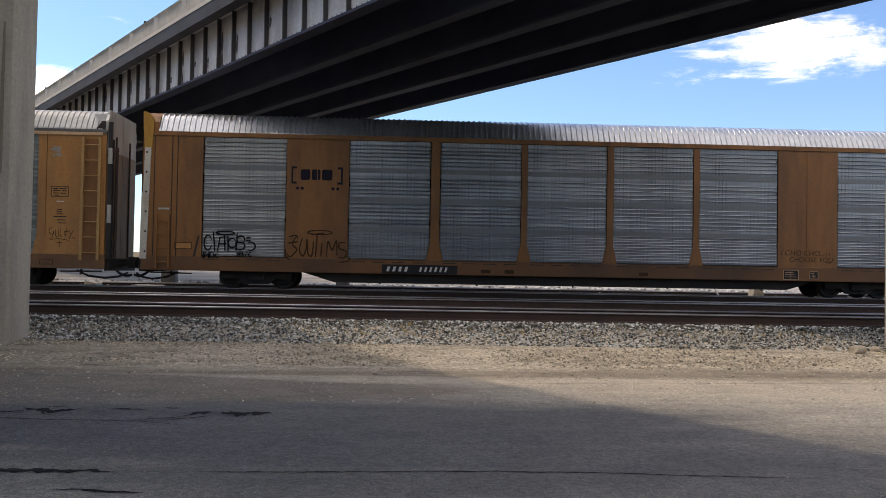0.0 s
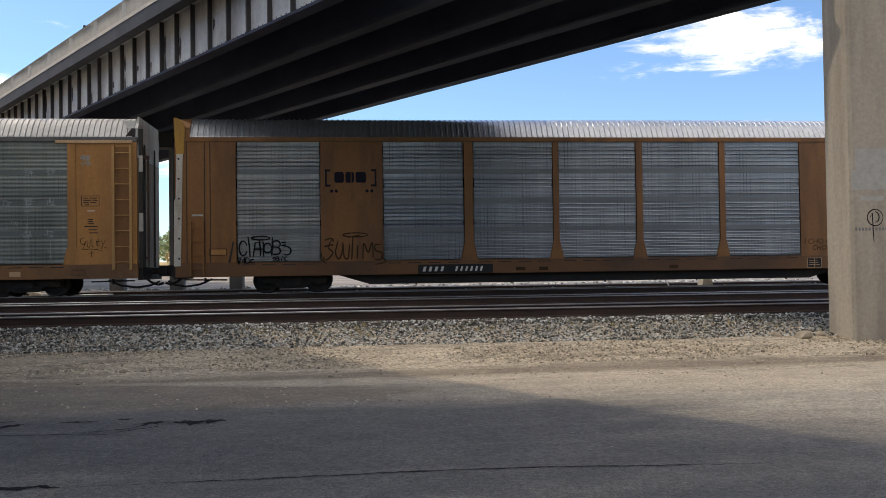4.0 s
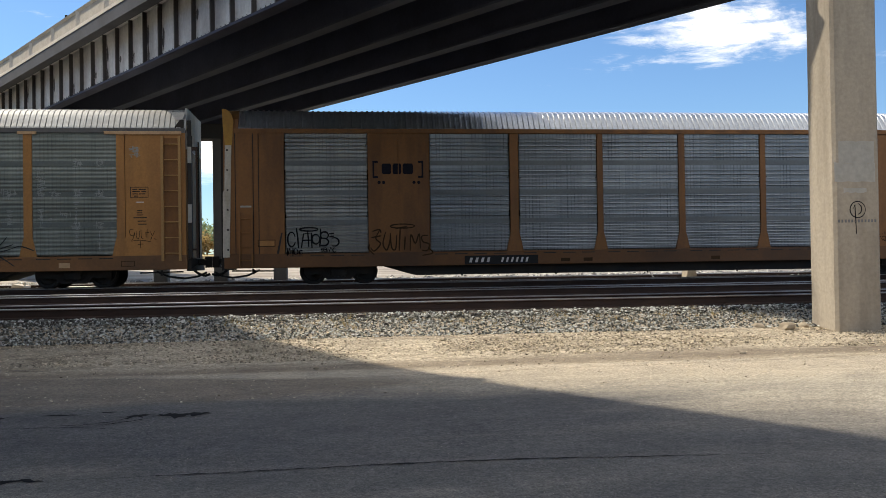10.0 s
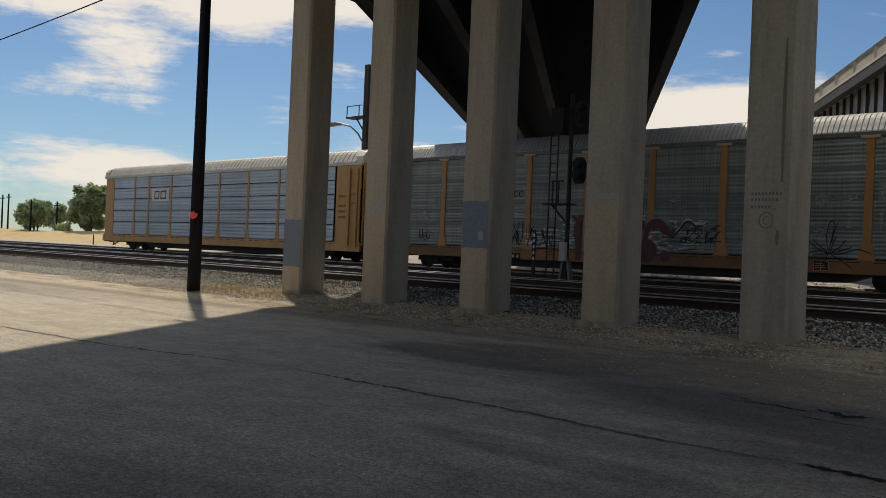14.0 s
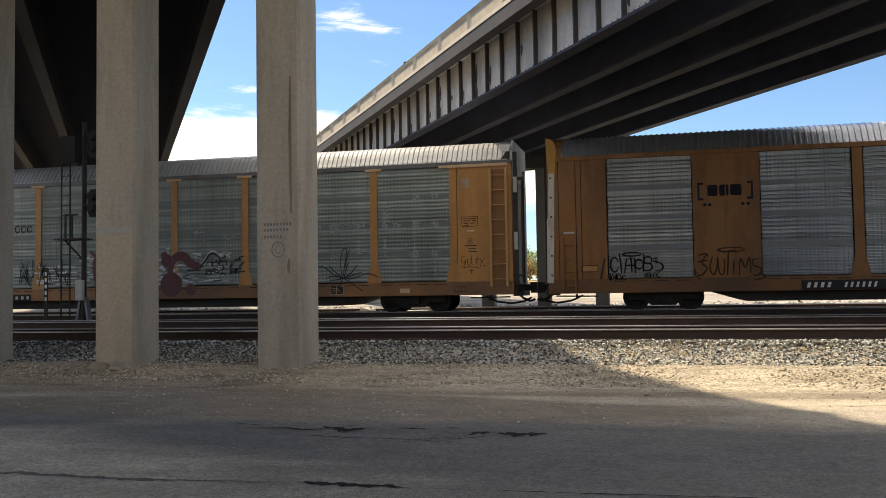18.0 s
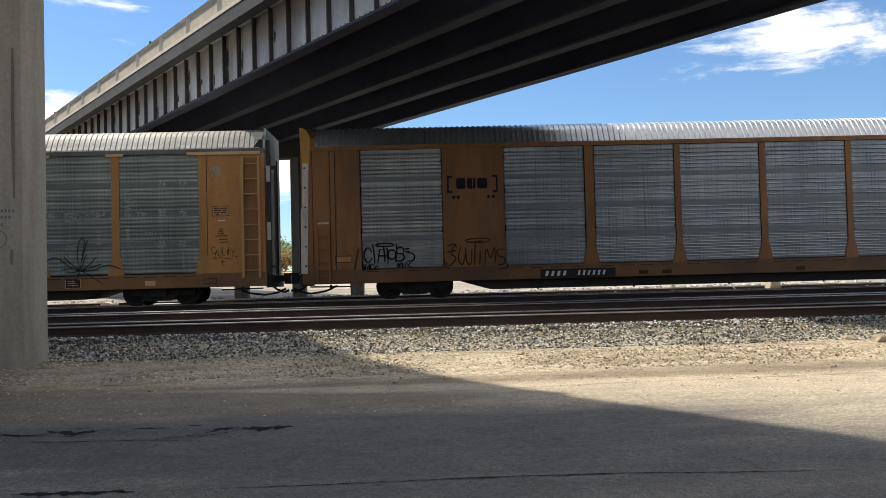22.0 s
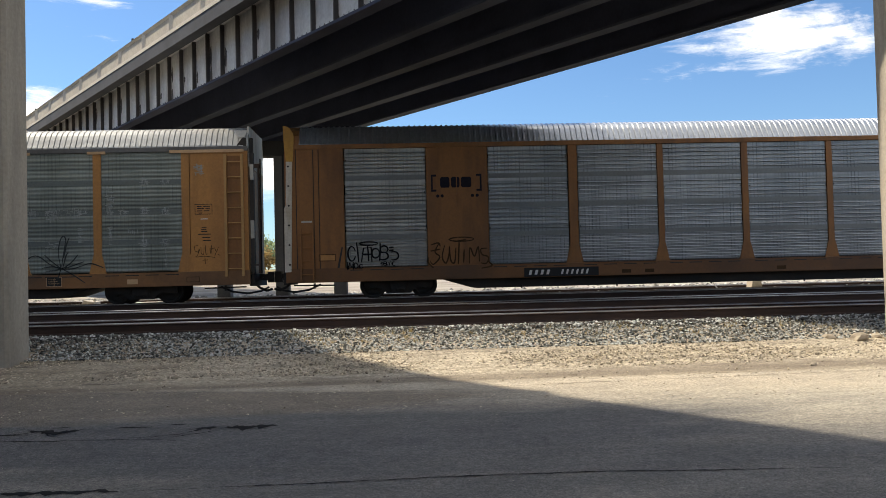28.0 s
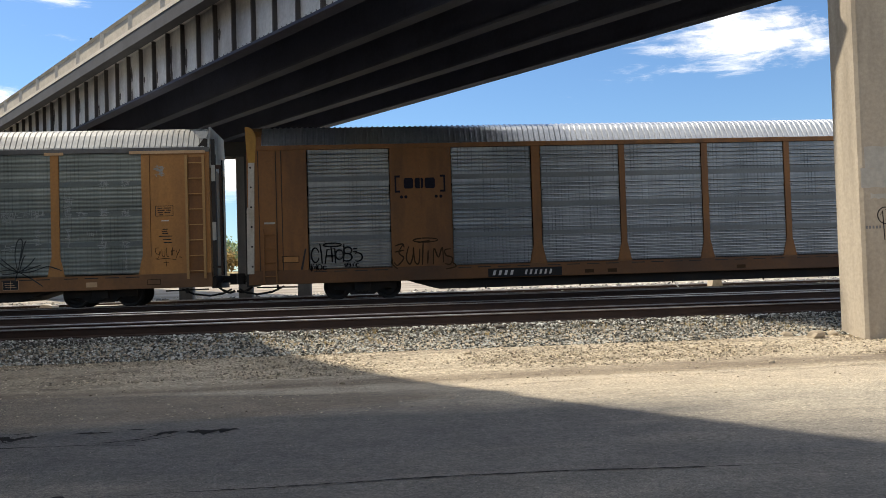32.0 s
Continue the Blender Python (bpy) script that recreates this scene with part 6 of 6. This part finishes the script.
# ---- signal mast between the tracks ----
def signal_mast(x, y):
    s = thing("signal_mast", "dark steel railway signal mast with ladder and equipment box", "signal", at=pose(x, y, 0.5))
    part("mast", Mesh().cyl((0, 0, 0.1), (0, 0, 7.0), 0.09, 0.075, 12), "steel_dark", s)
    for k in (-1, 1):
        part("base_leg", Mesh().prism([(k * 0.30, 0), (k * 0.20, 0), (k * 0.05, 0.95), (k * 0.13, 0.95)], "y", -0.10, 0.10), "steel_grey", s, "weathered grey base leg")
    l = part("ladder", Mesh().box(-0.92, -0.88, -0.02, 0.02, 0.1, 6.2), "steel_dark", s)
    part("ladder_rail", Mesh().box(-0.58, -0.54, -0.02, 0.02, 0.1, 6.2), "steel_dark", l)
    for i in range(17):
        part("rung", Mesh().cyl((-0.9, 0, 0.4 + 0.34 * i), (-0.56, 0, 0.4 + 0.34 * i), 0.014, 0.014, 6), "steel_dark", l)
    p = part("platform", Mesh().box(-0.95, 0.1, -0.35, 0.35, 2.93, 2.98), "steel_dark", s)
    part("rail_post", Mesh().box(-0.56, -0.50, -0.3, -0.26, 2.98, 3.80), "steel_dark", p)
    part("rail_post", Mesh().box(-0.30, -0.24, -0.3, -0.26, 2.98, 3.80), "steel_dark", p)
    part("hand_rail", Mesh().box(-0.56, -0.05, -0.3, -0.26, 3.75, 3.81), "steel_dark", p)
    part("brace", Mesh().cyl((-0.75, 0, 2.93), (-0.05, 0, 2.25), 0.035, 0.035, 8), "steel_dark", s)
    part("equipment_box", Mesh().box(-0.16, 0.10, -0.26, -0.10, 0.85, 1.55), "patch_grey", s, "pale grey equipment box", bevel=0.015)
    for z in (3.7, 5.75):
        h = part("signal_head", Mesh().prism([(0.28, z), (0.62, z), (0.72, z + 0.2), (0.72, z + 0.75), (0.58, z + 0.95), (0.32, z + 0.95), (0.2, z + 0.75), (0.2, z + 0.2)], "y", -0.10, 0.02), "black", s, "black signal head")
        for k in range(2):
            part("hood", Mesh().cyl((0.46, -0.10, z + 0.27 + 0.4 * k), (0.46, -0.34, z + 0.29 + 0.4 * k), 0.13, 0.14, 14), "black", h)
        part("arm", Mesh().box(0.05, 0.30, -0.04, 0.02, z + 0.4, z + 0.48), "steel_dark", s)
    part("upper_box", Mesh().box(-0.75, -0.2, -0.25, 0.2, 5.6, 6.5), "black", s)
    return s


signal_mast(-19.3, 26.6)
wp = thing("marker_post", "narrow dark post with pale stencilled bars beside the track", "marker post", at=pose(-20.8, 26.6, 0.4))
part("post", Mesh().box(-0.07, 0.07, -0.02, 0.02, 0, 2.1), "steel_dark", wp)
for k_ in range(5):
    part("bar", rect(Mesh(), -0.04, 0.04, 0.95 + 0.22 * k_, 1.07 + 0.22 * k_, -0.023), "white", wp)

# ---- utility pole, cable and distant lamp mast ----
up = thing("utility_pole", "dark creosoted timber utility pole with a red tag", "utility pole", "utility poles", at=pose(-22.5, 13.2, 0.0))
part("pole", Mesh().cyl((0, 0, -0.1), (0, 0, 11.5), 0.185, 0.13, 16), "timber", up, smooth=True)
part("tag", Mesh().prism([(0.0, 2.16), (0.16, 2.13), (0.30, 2.17), (0.40, 2.24), (0.36, 2.30), (0.24, 2.29), (0.20, 2.35), (0.02, 2.33)], "y", -0.215, -0.20), "red_tag", up, "bright red plastic flagging tape")
part("tag_nail", Mesh().cyl((-0.02, -0.22, 2.24), (-0.02, -0.18, 2.24), 0.03, 0.03, 8), "white", up)
part("cross_arm", Mesh().box(-0.9, 0.9, -0.07, 0.07, 10.6, 10.75), "timber", up)
cb_ = thing("overhead_cable", "black overhead cable strung from the utility pole", "cable", at=pose(0, 13.2, 0))
pts_ = [(-22.5 - 60 * s, 0, 9.55 - 1.2 * 4 * s * (1 - s) * 0.45 + 0.35 * s) for s in [i / 30 for i in range(31)]]
part("wire", Mesh().tube(pts_, 0.022, 5), "black", cb_)

lm = thing("lamp_mast", "tall dark post with a work platform and street lamp", "lamp post", at=pose(-45.8, 40, 0.4))
part("post", Mesh().box(-0.2, 0.2, -0.15, 0.15, 0, 13.65), "steel_dark", lm)
part("platform", Mesh().box(-1.7, 0.1, -0.4, 0.4, 10.05, 10.15), "steel_dark", lm)
for x_ in (-1.65, -0.4):
    part("rail_post", Mesh().box(x_, x_ + 0.05, -0.38, -0.33, 10.15, 10.9), "steel_dark", lm)
part("hand_rail", Mesh().box(-1.65, -0.1, -0.38, -0.33, 10.85, 10.9), "steel_dark", lm)
part("strut", Mesh().cyl((-1.0, 0, 10.05), (-0.1, 0, 9.0), 0.05, 0.05, 6), "steel_dark", lm)
part("lamp_arm", Mesh().tube([(-0.1, -0.1, 8.3), (-0.7, -0.1, 9.0), (-1.5, -0.1, 9.55), (-2.5, -0.1, 9.78)], 0.06, 8), "steel_grey", lm)
part("lamp_head", Mesh().prism([(-4.0, 9.72), (-3.7, 9.66), (-2.6, 9.70), (-2.4, 9.80), (-2.8, 9.92), (-3.6, 9.94), (-4.0, 9.86)], "y", -0.28, 0.08), "steel_grey", lm, "grey cobra-head street lamp", bevel=0.04)

# ---- small things beyond the train ----
blk = part("concrete_block", Mesh().prism([(-0.55, 0), (0.75, 0), (0.7, 0.12), (0.28, 0.14), (0.22, 0.42), (-0.15, 0.42), (-0.2, 0.12), (-0.5, 0.1)], "y", -0.3, 0.3), "rock", bevel=0.02)
blk.location = (15.0, 37.0, 0.5)
tagged(blk, "broken concrete block on the ground beyond the train", "concrete block")
blk2 = part("concrete_block", Mesh().prism([(-1.2, 0), (0.42, 0), (0.38, 0.22), (-0.02, 0.30), (-0.12, 0.14), (-1.1, 0.06)], "y", -0.4, 0.4).cyl((0.28, 0, 0.24), (0.28, 0, 0.36), 0.06, 0.05, 8), "white_stone", bevel=0.02)
blk2.location = (-12.55, 36.5, 0.52)
tagged(blk2, "pale sloping concrete block with a knob on the gravel", "concrete block")
slab_ = part("concrete_slab", Mesh().box(-0.55, 0.55, -0.5, 0.5, 0, 0.16), "white_stone", bevel=0.03)
slab_.location = (-10.25, 36.6, 0.52)
tagged(slab_, "flat pale concrete slab on the gravel", "concrete slab")
stk = part("white_stake", Mesh().cyl((0.12, 0, 0), (-0.18, 0, 0.48), 0.03, 0.03, 6), "white")
stk.location = (13.4, 37.0, 0.5)
tagged(stk, "leaning white stake stuck in the ground", "stake")


# ---- vegetation ----
def crown_mesh(name, blobs, per, size, material, seed):
    """Small leaves strewn through a set of overlapping clumps, thinned by noise so that gaps stay."""
    r = np.random.RandomState(seed)
    V, F = [], []
    for bx, by, bz, br in blobs:
        n = int(per * br * br)
        d = r.normal(size=(n, 3))
        d /= np.linalg.norm(d, axis=1)[:, None]
        lump = np.array([0.78 + 0.55 * noise.noise((q[0] * 2.1 + bx, q[1] * 2.1 + by, q[2] * 2.1 + bz)) for q in d])
        p = np.array([bx, by, bz]) + d * (br * lump * r.uniform(0.25, 1.25, n) ** 0.6)[:, None] * [1, 1, 0.9]
        p = p[p[:, 2] > 0.05]
        n = len(p)
        a, b = r.normal(size=(n, 3)), r.normal(size=(n, 3))
        a /= np.linalg.norm(a, axis=1)[:, None]
        b -= a * (a * b).sum(1)[:, None]
        b /= np.linalg.norm(b, axis=1)[:, None]
        s = (size * r.uniform(0.5, 1.4, n))[:, None]
        q = np.stack([p - a * s, p + b * s * 0.5, p + a * s, p - b * s * 0.5], 1).reshape(-1, 3)
        k = len(V)
        V += q.tolist()
        F += [(k + 4 * i, k + 4 * i + 1, k + 4 * i + 2, k + 4 * i + 3) for i in range(n)]
    me = bpy.data.meshes.new(name)
    me.from_pydata(V, [], F)
    me.materials.append(M[material])
    return me


def tree(x, y, tall, wide, seed, label, per=260, size=0.32):
    r = random.Random(seed)
    z0 = height(y)
    t = thing("tree", label, "tree", "distant trees", at=pose(x, y, z0))
    tr = Mesh().cyl((0, 0, -0.3), (0.1, 0, tall * 0.32), tall * 0.030, tall * 0.022, 9)
    tops = []
    for i in range(6):
        a = i * 1.05 + r.uniform(-0.3, 0.3)
        e = (math.cos(a) * wide * 0.30, math.sin(a) * wide * 0.30, tall * r.uniform(0.45, 0.72))
        tr.cyl((0.1, 0, tall * 0.26), e, tall * 0.016, tall * 0.006, 6)
        tops.append(e)
    part("trunk", tr, "bark", t)
    blobs = [(0, 0, tall * 0.52, wide * 0.36), (wide * 0.05, 0, tall * 0.76, wide * 0.24)] + [(e[0], e[1], e[2], wide * r.uniform(0.16, 0.24)) for e in tops]
    for _ in range(16):
        a, h = r.uniform(0, 6.28), r.uniform(0.14, 0.86)
        reach = wide * 0.44 * math.sin(math.pi * (0.12 + 0.80 * h))
        blobs.append((math.cos(a) * reach, math.sin(a) * reach, tall * h, wide * r.uniform(0.08, 0.16)))
    c = new("crown", crown_mesh("crown", blobs, per, size, "leaf", seed))
    c.parent = t
    return t


def bush(x, y, tall, wide, seed, material="leaf", label="green shrub on the dry bank", name="bush"):
    r = random.Random(seed)
    blobs = [(r.uniform(-1, 1) * wide * 0.4, r.uniform(-1, 1) * wide * 0.3, tall * r.uniform(0.2, 0.72), wide * r.uniform(0.14, 0.26)) for _ in range(7)]
    ob = new(name, crown_mesh(name, blobs, 300, 0.16, material, seed))
    ob.location = (x, y, height(y))
    return tagged(ob, label, name, "shrubs along the bank")


tree(-172, 80, 10.3, 8.6, 3, "dense dark green tree beyond the end of the train", 420, 0.30)
tree(-180, 84, 5.0, 6, 4, "low dark green tree beside a larger one", 320)
tree(-199, 80, 7.0, 8.5, 5, "open green tree on the dry bank", 200)
tree(-207, 84, 6.6, 7, 6, "small open green tree on the dry bank", 180)
tree(-191, 82, 6.6, 5, 7, "small green tree on the dry bank", 200)
tree(-166, 86, 5.0, 9, 8, "low spreading green tree", 320)
for i_, (x_, y_, h_, w_) in enumerate(((-11.5, 79, 3.0, 4.5), (-14.5, 78, 2.6, 4.0), (-8.0, 79, 2.8, 4.4), (-5.0, 78, 2.4, 4.0), (-17.5, 80, 2.8, 4.2), (-175, 76, 1.8, 4), (-148, 76, 1.5, 5), (-181, 77, 1.4, 3), (-140, 80, 1.7, 5))):
    bush(x_, y_, h_, w_, 20 + i_)
for i_, (x_, y_, h_, w_) in enumerate(((-11.0, 74.5, 1.5, 4), (-14, 74, 1.3, 4), (-8, 74, 1.3, 4), (-5, 74.2, 1.2, 4))):
    bush(x_, y_, h_, w_, 60 + i_, "dry_leaf", "clump of tall dry straw-coloured grass", "dry_grass_clump")
for i_, (x_, h_) in enumerate(((-212, 8.2), (-208.5, 8.4), (-196, 7.0), (-183, 6.4))):
    p_ = thing("utility_pole", "distant timber utility pole with a cross arm", "utility pole", "utility poles", at=pose(x_, 78, 2.2))
    part("pole", Mesh().cyl((0, 0, 0), (0, 0, h_), 0.22, 0.16, 8), "timber", p_)
    part("cross_arm", Mesh().box(-1.3, 1.3, -0.08, 0.08, h_ - 0.9, h_ - 0.7), "timber", p_)
g_ = thing("marker_post", "thin distant stake on the dry bank", "marker post", at=pose(-128, 60, 0.45))
part("post", Mesh().box(-0.08, 0.08, -0.05, 0.05, 0, 1.5), "timber", g_)


def dry_tufts(name, n, x0, x1, y0, y1, tall, seed, label):
    """Blades of dry grass, one mesh."""
    r = np.random.RandomState(seed)
    V, F = [], []
    for i in range(n):
        x, y = r.uniform(x0, x1), r.uniform(y0, y1)
        z = height(y)
        for b in range(5):
            a, l, h = r.uniform(0, 6.28), r.uniform(0.02, 0.10), tall * r.uniform(0.5, 1.2)
            k = len(V)
            V += [(x - 0.006, y, z), (x + 0.006, y, z), (x + l * math.cos(a), y + l * math.sin(a), z + h)]
            F.append((k, k + 1, k + 2))
    me = bpy.data.meshes.new(name)
    me.from_pydata(V, [], F)
    me.materials.append(M["dry_leaf"])
    return tagged(new(name, me), label, "grass", kind="stuff")


dry_tufts("dry_grass_tufts", 500, -23.5, -18.5, 13.3, 14.9, 0.12, 5, "short dry yellow grass at the foot of the pole")
dry_tufts("dry_grass_tufts", 120, -3, 8, 15.3, 16.2, 0.10, 6, "sparse dry weeds among the ballast stones")

# ---- sleepers ----
sl = Mesh().box(-0.115, 0.115, -1.3, 1.3, -0.17, 0.0).data("sleeper", M["sleeper"])
tp = Mesh().box(-0.10, 0.10, -0.18, 0.18, 0.0, 0.02).data("tie_plate", M["rust"])
for k_ in range(200):
    r_ = random.Random(k_)
    s_ = new("sleeper", sl)
    s_.parent = track_things[0]
    s_.location = (-86 + 0.53 * k_ + r_.uniform(-0.03, 0.03), r_.uniform(-0.06, 0.06), -0.20)
    s_.rotation_euler = (0, 0, r_.uniform(-0.02, 0.02))
    if k_ % 1 == 0 and 60 < k_:
        q_ = new("tie_plate", tp)
        q_.parent, q_.location = s_, (0, -0.7525, 0.0)
for t_ in track_things[1:]:
    m_ = Mesh()
    for k_ in range(240):
        m_.box(-95 + 0.53 * k_, -94.77 + 0.53 * k_, -1.3, 1.3, -0.37, -0.195)
    tagged(part("sleepers", m_, "sleeper", t_), kind="stuff")


# ---- unseen cloud sheet added to dim the sun while the train rolls in ----
def veil_material():
    """Part-clear sheet: passes all the sun at its -x edge, less further in."""
    m = Mat("unseen_veil", 1.0)
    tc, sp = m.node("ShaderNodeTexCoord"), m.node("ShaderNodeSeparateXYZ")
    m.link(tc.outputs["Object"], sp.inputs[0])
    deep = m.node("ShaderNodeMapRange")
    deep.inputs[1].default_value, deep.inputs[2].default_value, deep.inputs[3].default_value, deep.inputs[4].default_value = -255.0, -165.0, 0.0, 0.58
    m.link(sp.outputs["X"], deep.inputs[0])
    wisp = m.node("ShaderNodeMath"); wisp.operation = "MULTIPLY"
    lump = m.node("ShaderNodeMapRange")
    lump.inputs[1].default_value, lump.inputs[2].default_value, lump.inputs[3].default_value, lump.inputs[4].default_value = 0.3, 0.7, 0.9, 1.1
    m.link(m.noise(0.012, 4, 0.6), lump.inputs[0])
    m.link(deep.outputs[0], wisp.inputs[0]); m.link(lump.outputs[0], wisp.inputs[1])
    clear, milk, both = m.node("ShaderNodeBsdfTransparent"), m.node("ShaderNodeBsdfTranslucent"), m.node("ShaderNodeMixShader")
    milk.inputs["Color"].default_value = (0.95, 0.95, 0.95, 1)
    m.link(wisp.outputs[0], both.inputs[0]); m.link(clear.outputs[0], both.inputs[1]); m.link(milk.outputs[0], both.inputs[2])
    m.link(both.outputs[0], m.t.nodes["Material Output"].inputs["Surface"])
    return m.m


M["cloud"] = veil_material()


def unseen_veil(wide, deep, thick):
    """A flat lens-shaped sheet with a lumpy top and underside."""
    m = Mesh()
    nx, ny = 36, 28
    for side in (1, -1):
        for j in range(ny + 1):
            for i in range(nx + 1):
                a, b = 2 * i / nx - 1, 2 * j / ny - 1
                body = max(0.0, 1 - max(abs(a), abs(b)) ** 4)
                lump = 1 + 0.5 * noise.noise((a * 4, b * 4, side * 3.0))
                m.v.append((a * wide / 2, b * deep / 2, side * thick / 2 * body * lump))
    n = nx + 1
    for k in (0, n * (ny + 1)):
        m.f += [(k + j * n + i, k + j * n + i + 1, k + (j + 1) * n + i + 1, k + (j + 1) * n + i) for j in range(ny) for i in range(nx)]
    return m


# never in view; set on the sun's line to soften the early shadows
veil = tagged(part("cloud", unseen_veil(520, 460, 14), "cloud", smooth=True), "unseen thin cloud sheet added to veil the sun, drifting off", "cloud")
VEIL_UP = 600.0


# ---- what moves: the train rolls to a stop, the unseen cloud sheet drifts on ----
def motions():
    rows = [(0.0, -4.885), (0.5, -4.506), (1.0, -4.110), (1.5, -3.735), (2.0, -3.370), (2.5, -3.030), (3.0, -2.700), (3.5, -2.385), (4.5, -1.80), (5.5, -1.268), (6.0, -1.020),
            (6.5, -0.800), (7.0, -0.595), (7.5, -0.412), (8.0, -0.240), (8.5, -0.125), (9.0, -0.055), (9.5, -0.010), (10.0, 0.0), (21.0, 0.0), (32.0, 0.0)]
    for car in CARS:
        walk(car, [(t, pose(car["centre"] + dx, TRACKS[2], RAIL)) for t, dx in rows])
        for tr in [c for c in car.children if c.name.startswith("truck")]:
            for w in [c for c in tr.children if c.name.startswith("wheelset")]:
                at = w.location.copy()
                fine = [(0.25 * i, float(np.interp(0.25 * i, [a for a, _ in rows], [b for _, b in rows]))) for i in range(41)] + [(32.0, 0.0)]
                walk(w, [(t, pose(at.x, at.y, at.z, 0, math.degrees(dx / 0.44), 0)) for t, dx in fine])
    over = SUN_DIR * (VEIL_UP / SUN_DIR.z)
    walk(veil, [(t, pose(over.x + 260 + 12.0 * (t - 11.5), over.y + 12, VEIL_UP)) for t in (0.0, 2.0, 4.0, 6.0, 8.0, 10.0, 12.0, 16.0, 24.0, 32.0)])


motions()
